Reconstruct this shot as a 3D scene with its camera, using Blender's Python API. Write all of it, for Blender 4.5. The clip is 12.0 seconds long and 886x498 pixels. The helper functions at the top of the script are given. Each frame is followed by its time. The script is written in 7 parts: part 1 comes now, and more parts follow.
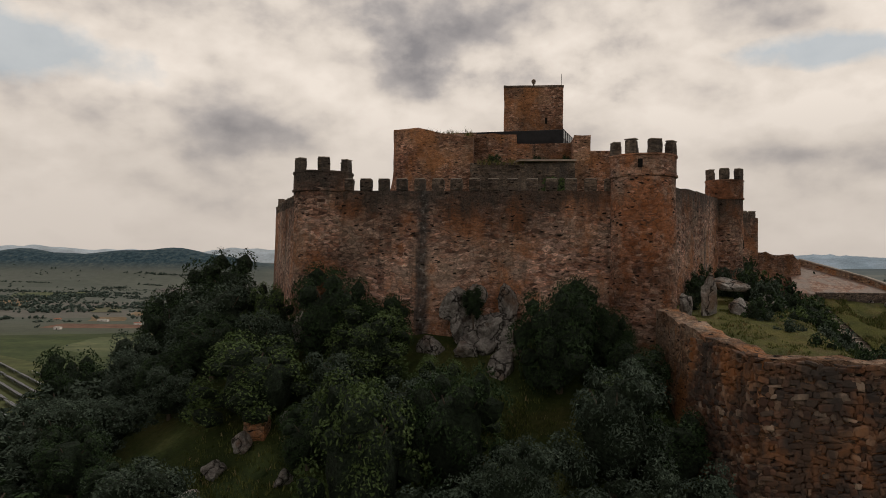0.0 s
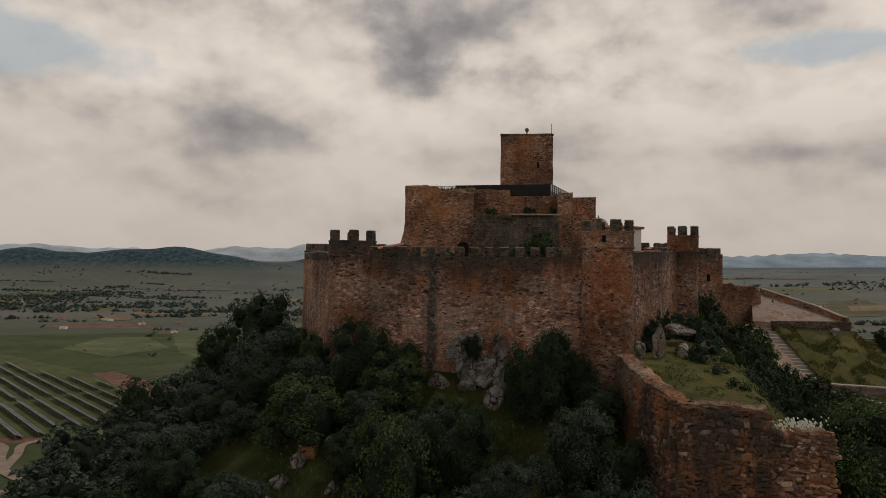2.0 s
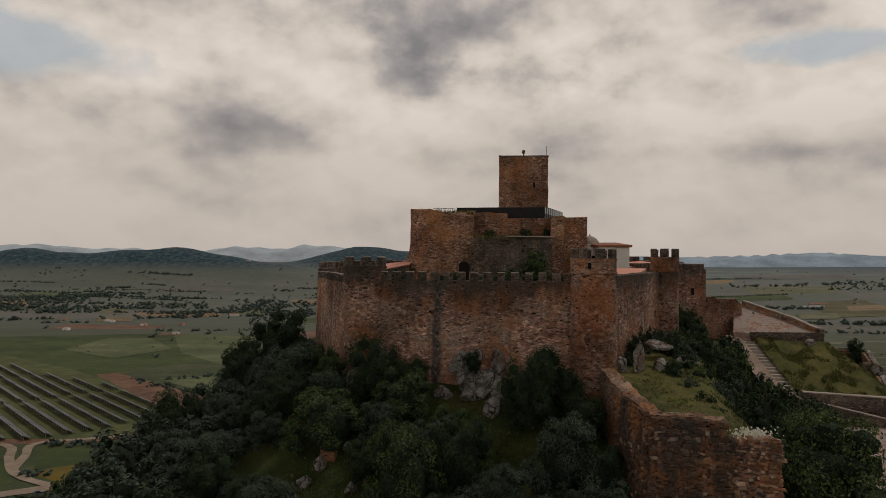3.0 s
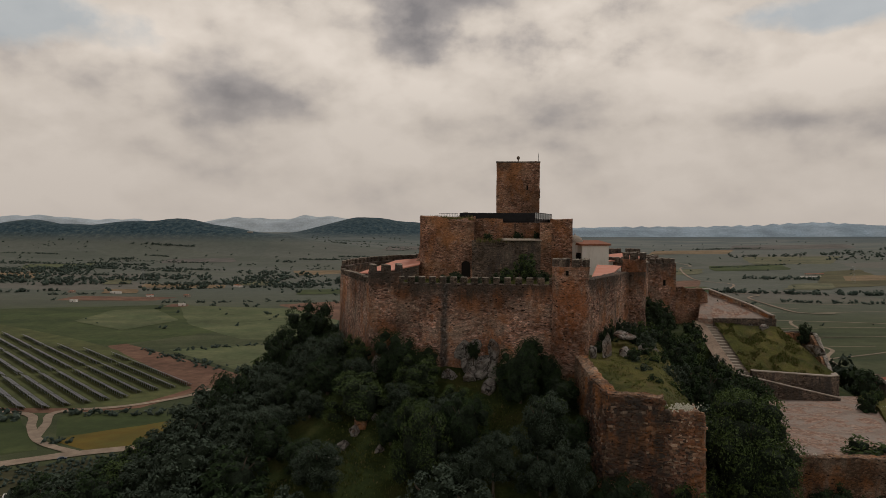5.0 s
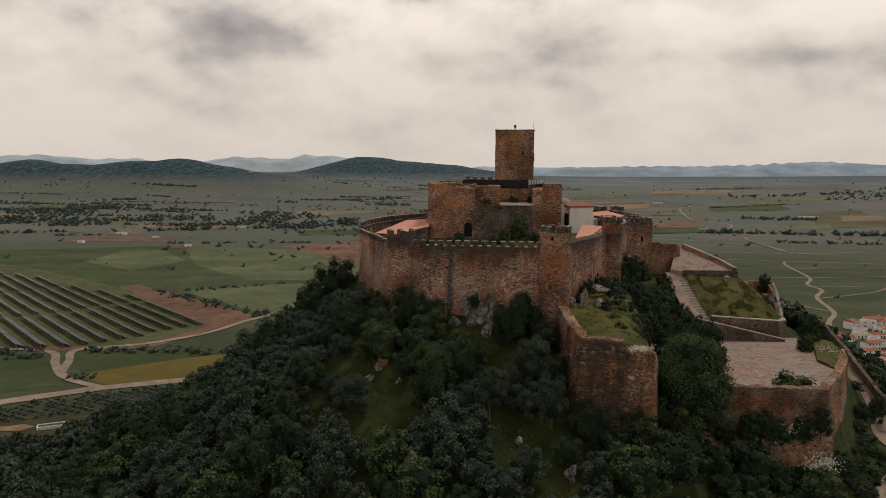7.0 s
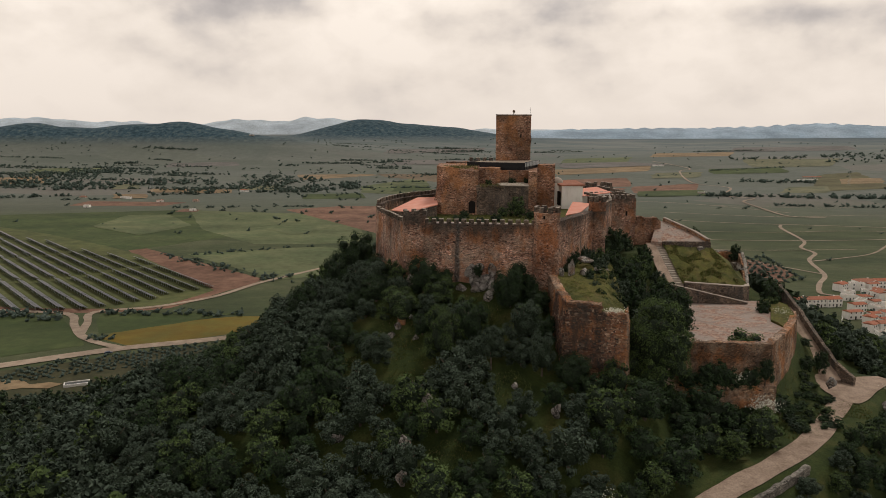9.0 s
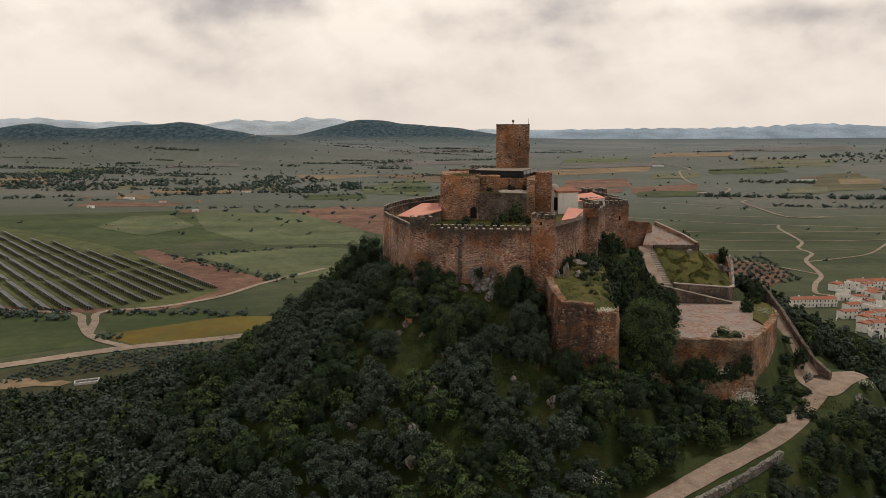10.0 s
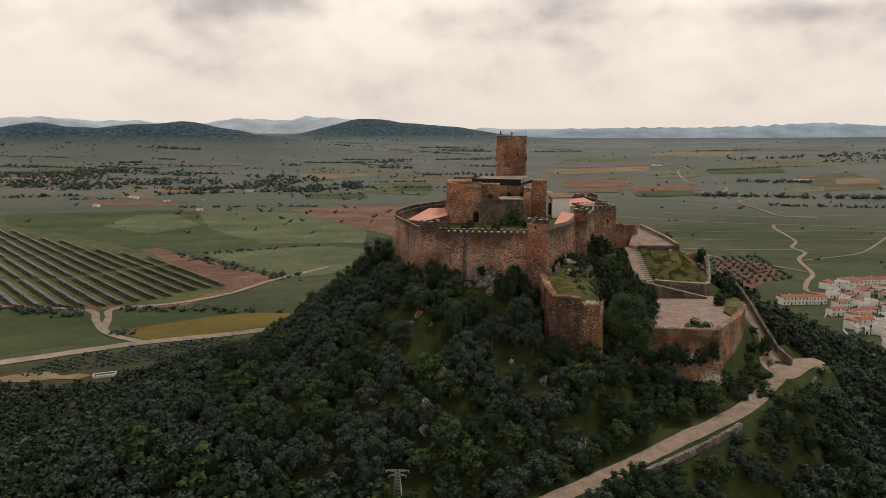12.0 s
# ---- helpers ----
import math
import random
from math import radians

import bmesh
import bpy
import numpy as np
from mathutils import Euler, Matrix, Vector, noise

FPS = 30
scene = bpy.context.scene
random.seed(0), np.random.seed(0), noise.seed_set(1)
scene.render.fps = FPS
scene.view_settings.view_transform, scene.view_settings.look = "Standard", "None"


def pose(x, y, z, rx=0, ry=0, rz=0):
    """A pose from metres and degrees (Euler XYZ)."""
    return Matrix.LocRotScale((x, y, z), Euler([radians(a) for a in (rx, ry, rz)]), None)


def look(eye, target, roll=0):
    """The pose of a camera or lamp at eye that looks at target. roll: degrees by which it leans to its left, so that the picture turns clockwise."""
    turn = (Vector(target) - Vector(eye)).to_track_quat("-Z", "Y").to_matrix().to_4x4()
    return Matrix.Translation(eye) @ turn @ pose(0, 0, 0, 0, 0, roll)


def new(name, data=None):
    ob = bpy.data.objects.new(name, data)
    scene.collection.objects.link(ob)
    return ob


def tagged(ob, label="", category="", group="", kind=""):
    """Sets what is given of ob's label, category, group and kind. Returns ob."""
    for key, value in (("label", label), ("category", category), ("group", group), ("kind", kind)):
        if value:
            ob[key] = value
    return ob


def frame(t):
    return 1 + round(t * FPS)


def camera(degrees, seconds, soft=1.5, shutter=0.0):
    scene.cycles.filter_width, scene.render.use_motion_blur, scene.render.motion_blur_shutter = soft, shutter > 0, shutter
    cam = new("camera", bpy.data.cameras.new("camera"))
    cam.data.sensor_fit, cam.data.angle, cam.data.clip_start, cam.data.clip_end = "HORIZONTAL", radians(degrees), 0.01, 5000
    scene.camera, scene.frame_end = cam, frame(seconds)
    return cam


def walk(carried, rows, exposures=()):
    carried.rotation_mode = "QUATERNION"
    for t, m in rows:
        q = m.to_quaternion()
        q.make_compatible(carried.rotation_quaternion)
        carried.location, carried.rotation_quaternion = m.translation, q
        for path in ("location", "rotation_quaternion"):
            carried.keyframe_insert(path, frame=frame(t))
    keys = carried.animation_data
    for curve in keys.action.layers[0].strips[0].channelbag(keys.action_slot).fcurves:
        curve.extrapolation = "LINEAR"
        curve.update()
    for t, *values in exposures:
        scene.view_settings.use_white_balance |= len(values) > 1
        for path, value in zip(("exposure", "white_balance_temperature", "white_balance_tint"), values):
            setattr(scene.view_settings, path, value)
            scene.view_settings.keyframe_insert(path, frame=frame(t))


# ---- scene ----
cam = camera(63.7, 12.0, soft=0.5)
METRES, EYE, TILT, LEAN, TURN = 90.0, 105.0, -7.1, 1.0, 0.0
ROWS = [
    (0.0, 0.0, 0.0, 0.0, -0.22, 8.11, -1.56),
    (0.5, -0.0016, -0.0295, 0.0075, -0.21, 8.04, -1.56),
    (1.0, -0.003, -0.0615, 0.0152, -0.2, 8.0, -1.58),
    (1.5, -0.0043, -0.0956, 0.023, -0.18, 7.95, -1.57),
    (2.0, -0.0057, -0.1313, 0.0305, -0.16, 7.93, -1.57),
    (2.5, -0.0077, -0.1682, 0.0378, -0.16, 7.91, -1.53),
    (3.5, -0.0113, -0.2475, 0.0508, -0.13, 7.9, -1.49),
    (4.5, -0.0152, -0.329, 0.0631, -0.11, 6.64, -1.45),
    (5.0, -0.0174, -0.371, 0.0697, -0.1, 5.46, -1.41),
    (5.5, -0.0195, -0.4126, 0.0765, -0.08, 4.23, -1.42),
    (6.0, -0.0217, -0.4554, 0.0831, -0.07, 3.01, -1.41),
    (6.5, -0.024, -0.4989, 0.0893, -0.06, 1.79, -1.4),
    (7.0, -0.0265, -0.5427, 0.0952, -0.05, 0.57, -1.39),
    (8.0, -0.0331, -0.6305, 0.107, -0.03, -1.75, -1.34),
    (9.0, -0.0398, -0.7189, 0.1185, 0.0, -2.46, -1.29),
    (9.5, -0.0431, -0.7639, 0.1238, 0.02, -2.47, -1.28),
    (10.0, -0.0464, -0.809, 0.1291, 0.03, -2.47, -1.27),
    (10.5, -0.0496, -0.8541, 0.1348, 0.03, -2.47, -1.27),
    (11.0, -0.0528, -0.8991, 0.1407, 0.04, -2.47, -1.26),
    (11.5, -0.0561, -0.9447, 0.1439, 0.05, -2.56, -1.23),
    (12.0, -0.0605, -0.9863, 0.1408, 0.02, -2.59, -1.32),
]
walk(cam, [(t, pose(0, 0, EYE, TILT, LEAN, TURN) @ pose(METRES * x, METRES * y, METRES * z, 90 + pitch, roll, yaw)) for t, x, y, z, yaw, pitch, roll in ROWS],
     [(0.0, -0.36), (2.5, -0.6), (4.5, -0.6), (6.0, -0.44), (7.0, -0.2), (9.0, 0.08), (12.0, 0.1)])

# ---- world and light ----
world = bpy.data.worlds.new("overcast_sky")
scene.world = world
world.use_nodes = True
SUN_ELEV, SUN_AZ = 60.0, 40.0


def build_sky():
    nt = world.node_tree
    nt.nodes.clear()
    N, L = nt.nodes.new, nt.links.new
    out, bg = N("ShaderNodeOutputWorld"), N("ShaderNodeBackground")
    sky = N("ShaderNodeTexSky")
    sky.sky_type, sky.sun_disc = "NISHITA", False
    sky.sun_elevation, sky.sun_rotation = radians(SUN_ELEV), radians(SUN_AZ)
    tc, sep = N("ShaderNodeTexCoord"), N("ShaderNodeSeparateXYZ")
    L(tc.outputs["Generated"], sep.inputs[0])

    def math_node(op, a, b=None, clamp=False):
        m = N("ShaderNodeMath")
        m.operation, m.use_clamp = op, clamp
        for i, v in enumerate((a, b)):
            if v is None:
                continue
            if isinstance(v, (int, float)):
                m.inputs[i].default_value = v
            else:
                L(v, m.inputs[i])
        return m.outputs[0]

    # heaped cloud: noise over the dome, flattened towards the horizon
    def fbm(scale, detail, rough, offset, distortion=0.0, flat=1.7):
        mp = N("ShaderNodeMapping")
        mp.inputs["Location"].default_value = offset
        mp.inputs["Scale"].default_value = (1, 1, flat)
        L(tc.outputs["Generated"], mp.inputs[0])
        n = N("ShaderNodeTexNoise")
        n.inputs["Scale"].default_value, n.inputs["Detail"].default_value = scale, detail
        n.inputs["Roughness"].default_value, n.inputs["Distortion"].default_value = rough, distortion
        L(mp.outputs[0], n.inputs["Vector"])
        return n.outputs["Fac"]

    def ramp(fac, stops):
        r = N("ShaderNodeValToRGB")
        el = r.color_ramp.elements
        while len(el) < len(stops):
            el.new(0.5)
        for e, (p, c) in zip(el, stops):
            e.position, e.color = p, (*c, 1)
        L(fac, r.inputs[0])
        return r.outputs[0]

    def mix(fac, a, b, blend="MIX"):
        m = N("ShaderNodeMix")
        m.data_type, m.blend_type = "RGBA", blend
        for i, v in ((0, fac), (6, a), (7, b)):
            if isinstance(v, (int, float)):
                m.inputs[i].default_value = v
            elif isinstance(v, tuple):
                m.inputs[i].default_value = (*v, 1)
            else:
                L(v, m.inputs[i])
        return m.outputs[2]

    wobble = fbm(7.0, 8, 0.56, (1, 2, 3), 0.0, 1.3)

    def mass(az, el, wide, high):
        """A soft-edged bank of cloud, or a gap, about one direction of the sky: 1 at its heart."""
        v = N("ShaderNodeVectorMath")
        v.operation = "SUBTRACT"
        L(tc.outputs["Generated"], v.inputs[0])
        v.inputs[1].default_value = (math.sin(radians(az)), math.cos(radians(az)), math.sin(radians(el)))
        s = N("ShaderNodeVectorMath")
        s.operation = "MULTIPLY"
        s.inputs[1].default_value = (1 / wide, 0.0, 1 / high)
        L(v.outputs[0], s.inputs[0])
        ln = N("ShaderNodeVectorMath")
        ln.operation = "LENGTH"
        L(s.outputs[0], ln.inputs[0])
        d = math_node("ADD", ln.outputs["Value"], math_node("MULTIPLY", math_node("SUBTRACT", wobble, 0.5), 3.0))
        return math_node("SUBTRACT", 1.0, d, True)

    # cumulus: thick parts are grey, edges that face the light above are bright
    def heap(right, up):
        big = fbm(4.6, 9, 0.45, (3.2 + right, 1.4, 0.6 + up), 0.0, 1.5)
        return math_node("ADD", math_node("MULTIPLY", big, 0.8), math_node("MULTIPLY", fbm(12, 8, 0.52, (0.7 + right, 2.1, 0.2 + up), 0.0, 1.7), 0.2))

    thick = heap(0.0, 0.0)
    lit = math_node("MULTIPLY", math_node("SUBTRACT", thick, heap(0.01, 0.028)), 2.6)
    banks = [mass(*b) for b in ((1.5, 18.0, 0.27, 0.085), (3.0, 14.2, 0.17, 0.035), (16.5, 14.5, 0.13, 0.05), (-15.5, 10.5, 0.10, 0.04), (27, 8.0, 0.19, 0.03), (-26, 18.5, 0.10, 0.03), (9.0, 8.2, 0.20, 0.016))]
    crests = [mass(*b) for b in ((-22, 15.0, 0.14, 0.07), (33, 10.8, 0.12, 0.045), (-8.5, 13.5, 0.09, 0.05), (-28, 8.5, 0.16, 0.03), (22, 11.2, 0.13, 0.02))]

    def total(parts, weights):
        acc = None
        for p, w in zip(parts, weights):
            p = math_node("MULTIPLY", p, w)
            acc = p if acc is None else math_node("ADD", acc, p)
        return acc

    body = math_node("ADD", math_node("MULTIPLY", thick, -1.25), lit)
    body = math_node("ADD", body, 1.215)
    body = math_node("SUBTRACT", body, total(banks, (0.30, 0.16, 0.12, 0.17, 0.15, 0.05, 0.06)))
    body = math_node("ADD", body, total(crests, (0.14, 0.20, 0.16, 0.10, 0.10)))
    shade = ramp(body, [(0.14, (0.34, 0.32, 0.325)), (0.32, (0.54, 0.495, 0.475)), (0.46, (0.79, 0.705, 0.635)), (0.57, (0.95, 0.845, 0.745)), (0.76, (1.12, 1.0, 0.885))])
    gap = math_node("ADD", mass(-31.0, 14.3, 0.14, 0.042), mass(28.0, 15.0, 0.11, 0.022), True)
    gap = ramp(gap, [(0.0, (0, 0, 0)), (0.55, (0.7, 0.7, 0.7))])
    air = mix(1.0, sky.outputs[0], (0.1, 0.1, 0.1), "MULTIPLY")
    air = mix(0.75, air, (0.62, 0.70, 0.73))
    clouds = mix(gap, shade, air)
    # the deck is thick overhead, and closes to an even pale haze at the horizon
    clouds = mix(1.0, clouds, ramp(sep.outputs[2], [(0.05, (0.82, 0.82, 0.82)), (0.14, (0.86, 0.86, 0.86)), (0.22, (1, 1, 1)), (0.36, (1, 1, 1)), (0.5, (0.45, 0.45, 0.47)), (1.0, (0.24, 0.24, 0.26))]), "MULTIPLY")
    near = ramp(sep.outputs[2], [(0.0, (0.97, 0.97, 0.97)), (0.03, (0.62, 0.62, 0.62)), (0.12, (0.25, 0.25, 0.25)), (0.20, (0.05, 0.05, 0.05)), (0.28, (0, 0, 0))])
    L(mix(near, clouds, (0.77, 0.68, 0.605)), bg.inputs[0])
    bg.inputs[1].default_value = 1.0
    L(bg.outputs[0], out.inputs[0])


build_sky()
sun = new("sun", bpy.data.lights.new("sun", "SUN"))
sun.data.energy, sun.data.angle, sun.data.color = 1.5, radians(12), (1.0, 0.93, 0.84)
sun.matrix_world = look((80 * math.sin(radians(SUN_AZ)), 80 * math.cos(radians(SUN_AZ)), 200 + 80 * math.tan(radians(SUN_ELEV))), (0, 0, 200))

# ---- materials ----
class Mat:
    """Small wrapper to write node materials in few lines; all patterns are laid out in world metres."""

    def __init__(self, name, rough=0.85, metallic=0.0):
        self.m = bpy.data.materials.new(name)
        self.m.use_nodes = True
        self.nt = self.m.node_tree
        self.b = self.nt.nodes["Principled BSDF"]
        self.b.inputs["Roughness"].default_value = rough
        self.b.inputs["Metallic"].default_value = metallic
        self.b.inputs["Specular IOR Level"].default_value = 0.25
        self.pos = self.N("ShaderNodeNewGeometry").outputs["Position"]

    def N(self, kind):
        return self.nt.nodes.new(kind)

    def L(self, a, b):
        self.nt.links.new(a, b)

    def scaled(self, s, warp=0.0, wscale=1.0):
        v = self.N("ShaderNodeVectorMath")
        v.operation = "MULTIPLY"
        v.inputs[1].default_value = s
        src = self.pos
        if warp:
            n = self.N("ShaderNodeTexNoise")
            n.inputs["Scale"].default_value = wscale
            self.L(self.pos, n.inputs["Vector"])
            w = self.N("ShaderNodeVectorMath")
            w.operation = "MULTIPLY_ADD"
            w.inputs[1].default_value = (warp, warp, warp)
            self.L(n.outputs["Color"], w.inputs[0])
            self.L(self.pos, w.inputs[2])
            src = w.outputs[0]
        self.L(src, v.inputs[0])
        return v.outputs[0]

    def noise(self, scale, detail=4, rough=0.6, stretch=(1, 1, 1), warp=0.0):
        n = self.N("ShaderNodeTexNoise")
        n.inputs["Scale"].default_value, n.inputs["Detail"].default_value, n.inputs["Roughness"].default_value = scale, detail, rough
        n.inputs["Distortion"].default_value = warp
        self.L(self.scaled(stretch), n.inputs["Vector"])
        return n.outputs["Fac"]

    def voronoi(self, s, feature="F1", warp=0.12, out="Color", wscale=2.0, rand=1.0):
        v = self.N("ShaderNodeTexVoronoi")
        v.feature = feature
        v.inputs["Scale"].default_value = 1.0
        v.inputs["Randomness"].default_value = rand
        self.L(self.scaled(s, warp, wscale), v.inputs["Vector"])
        return v.outputs[out]

    def ramp(self, fac, stops):
        r = self.N("ShaderNodeValToRGB")
        el = r.color_ramp.elements
        while len(el) < len(stops):
            el.new(0.5)
        for e, (p, c) in zip(el, stops):
            c = (c, c, c) if isinstance(c, (int, float)) else c
            e.position, e.color = p, (*c, 1)
        self.L(fac, r.inputs[0])
        return r.outputs[0]

    def mix(self, fac, a, b, blend="MIX"):
        m = self.N("ShaderNodeMix")
        m.data_type, m.blend_type = "RGBA", blend
        for i, v in ((0, fac), (6, a), (7, b)):
            if isinstance(v, (int, float)):
                m.inputs[i].default_value = v
            elif isinstance(v, tuple):
                m.inputs[i].default_value = (*v, 1)
            else:
                self.L(v, m.inputs[i])
        return m.outputs[2]

    def grey(self, colour):
        s = self.N("ShaderNodeSeparateColor")
        self.L(colour, s.inputs[0])
        return s.outputs[0]

    def rand(self):
        return self.N("ShaderNodeObjectInfo").outputs["Random"]

    def island(self):
        return self.N("ShaderNodeNewGeometry").outputs["Random Per Island"]

    def done(self, colour, height=None, depth=0.03, strength=0.6):
        if isinstance(colour, tuple):
            self.b.inputs["Base Color"].default_value = (*colour, 1)
        else:
            self.L(colour, self.b.inputs["Base Color"])
        if height is not None:
            bp = self.N("ShaderNodeBump")
            bp.inputs["Strength"].default_value, bp.inputs["Distance"].default_value = strength, depth
            self.L(height, bp.inputs["Height"])
            self.L(bp.outputs[0], self.b.inputs["Normal"])
        return self.m


def masonry(name, tones, joint, cell=(2.3, 2.3, 5.4), stain=(0.035, 0.032, 0.03), stain_at=0.56, orange=None, depth=0.1, pale=(0.42, 0.34, 0.27), orange_at=0.49, run=None, lichen=None):
    """Rubble masonry in rough courses: stones of uneven size and tone, open dark joints, black and rusty runs, patches of old render."""
    m = Mat(name, 0.93)
    stones = m.ramp(m.grey(m.voronoi(cell, warp=0.3)), [(i / (len(tones) - 1), c) for i, c in enumerate(tones)])
    small = m.ramp(m.grey(m.voronoi(tuple(c * 1.9 for c in cell), warp=0.2)), [(0.0, 0.3), (0.5, 0.85), (1.0, 1.5)])
    edge = m.voronoi(cell, "DISTANCE_TO_EDGE", 0.3, "Distance")
    fine = m.noise(11, 6, 0.75)
    mid = m.noise(2.2, 6, 0.7, (1, 1, 1.6))
    # joints are open and dark only in patches where the pointing has gone
    sharp = m.ramp(edge, [(0.0, 0.0), (0.09, 1.0)])
    jm = m.mix(m.ramp(m.noise(0.8, 5, 0.65), [(0.42, 0.6), (0.6, 0.05)]), sharp, (1.0, 1.0, 1.0))
    col = m.mix(0.7, stones, small, "MULTIPLY")
    col = m.mix(m.ramp(m.noise(0.42, 6, 0.65), [(0.46, 0.0), (0.62, 0.6)]), col, pale)
    if orange:
        col = m.mix(m.ramp(m.noise(0.36, 6, 0.68, (1, 1, 0.7)), [(orange_at, 0.0), (orange_at + 0.12, 0.8)]), col, orange)
    col = m.mix(jm, m.mix(0.45, (0.03, 0.024, 0.02), joint), col)
    col = m.mix(0.8, col, m.ramp(fine, [(0.28, 0.35), (0.5, 0.95), (0.72, 1.3)]), "MULTIPLY")
    col = m.mix(0.8, col, m.ramp(mid, [(0.3, 0.35), (0.5, 0.95), (0.7, 1.3)]), "MULTIPLY")
    col = m.mix(0.8, col, m.ramp(m.noise(0.17, 5, 0.62), [(0.38, 0.45), (0.5, 1.0), (0.62, 1.55)]), "MULTIPLY")
    streak = m.ramp(m.noise(0.75, 6, 0.72, (1, 1, 0.11)), [(stain_at, 0.0), (stain_at + 0.12, 0.8)])
    col = m.mix(streak, col, m.mix(m.ramp(fine, [(0.4, 0.0), (0.6, 0.5)]), stain, (0.2, 0.19, 0.18)))
    if lichen is not None:
        # black lichen creeping down from the weathered wall head in tongues
        sz = m.N("ShaderNodeSeparateXYZ")
        m.L(m.pos, sz.inputs[0])
        tongue = m.N("ShaderNodeMath")
        tongue.operation = "MULTIPLY_ADD"
        m.L(m.noise(0.9, 6, 0.7, (1, 1, 0.25)), tongue.inputs[0])
        tongue.inputs[1].default_value = 5.0
        m.L(sz.outputs[2], tongue.inputs[2])
        spread = m.N("ShaderNodeMapRange")
        spread.inputs[1].default_value, spread.inputs[2].default_value, spread.inputs[4].default_value = lichen + 1.6, lichen + 3.0, 0.85
        m.L(tongue.outputs[0], spread.inputs[0])
        col = m.mix(spread.outputs[0], col, m.ramp(fine, [(0.4, (0.03, 0.028, 0.026)), (0.6, (0.11, 0.095, 0.082))]))
    if run is not None:
        # one long wet run of black lichen with pale lime, down from the wall-walk
        sx = m.N("ShaderNodeSeparateXYZ")
        m.L(m.scaled((1, 1, 1), 0.5, 0.6), sx.inputs[0])
        off = m.N("ShaderNodeMath")
        off.operation = "SUBTRACT"
        m.L(sx.outputs[0], off.inputs[0])
        off.inputs[1].default_value = run + 0.25
        far = m.N("ShaderNodeMath")
        far.operation = "ABSOLUTE"
        m.L(off.outputs[0], far.inputs[0])
        col = m.mix(m.ramp(far.outputs[0], [(0.12, 0.85), (0.5, 0.0)]), col, m.ramp(m.noise(3, 6, 0.7), [(0.42, (0.03, 0.03, 0.03)), (0.56, (0.11, 0.105, 0.1)), (0.66, (0.4, 0.38, 0.35))]))
    gone = m.mix(1.0, m.ramp(m.voronoi((1.6, 1.6, 4.6), "F1", 0.3, "Distance"), [(0.17, 1.0), (0.26, 0.0)]), m.ramp(m.noise(0.5, 4, 0.6), [(0.42, 0.0), (0.55, 1.0)]), "MULTIPLY")
    col = m.mix(gone, col, (0.014, 0.011, 0.01))
    hgt = m.mix(0.5, jm, m.ramp(fine, [(0.2, 0.0), (0.8, 1.0)]))
    hgt = m.mix(gone, hgt, (0.0, 0.0, 0.0))
    return m.done(col, m.grey(hgt), depth, 1.0)


WALL_TONES = [(0.115, 0.065, 0.05), (0.42, 0.22, 0.155), (0.57, 0.355, 0.265), (0.32, 0.2, 0.163), (0.72, 0.5, 0.395)]
M_WALL = masonry("curtain_rubble", WALL_TONES, (0.28, 0.195, 0.145), orange=(0.42, 0.175, 0.075), pale=(0.48, 0.37, 0.29), lichen=109.4)
M_FRONT = masonry("front_curtain_rubble", WALL_TONES, (0.28, 0.195, 0.145), orange=(0.42, 0.175, 0.075), pale=(0.48, 0.37, 0.29), run=-1.25, lichen=108.6)
M_TOWER = masonry("rust_streaked_rubble", WALL_TONES, (0.26, 0.165, 0.115), orange=(0.40, 0.15, 0.06), orange_at=0.44, pale=(0.44, 0.32, 0.24))
M_DARKWALL = masonry("weathered_rubble", [(0.09, 0.072, 0.06), (0.2, 0.145, 0.11), (0.26, 0.2, 0.155), (0.15, 0.125, 0.11)], (0.15, 0.115, 0.09), stain_at=0.5, pale=(0.24, 0.2, 0.165))
M_KEEP = masonry("keep_rubble", [(0.17, 0.094, 0.066), (0.39, 0.205, 0.138), (0.5, 0.3, 0.21), (0.32, 0.185, 0.135), (0.6, 0.415, 0.315)], (0.24, 0.145, 0.09), orange=(0.4, 0.18, 0.075), stain_at=0.6, pale=(0.4, 0.25, 0.16))
M_SPUR = masonry("spur_rubble", [(0.16, 0.1, 0.07), (0.36, 0.2, 0.115), (0.33, 0.22, 0.15), (0.24, 0.14, 0.09), (0.45, 0.31, 0.21)], (0.2, 0.125, 0.085), (1.9, 1.9, 4.2), orange=(0.42, 0.17, 0.06), depth=0.12)
M_GREYSTONE = masonry("lichen_rubble", [(0.16, 0.15, 0.13), (0.36, 0.33, 0.29), (0.25, 0.225, 0.2)], (0.17, 0.15, 0.13), (2.2, 2.2, 3.6), pale=(0.4, 0.37, 0.33))


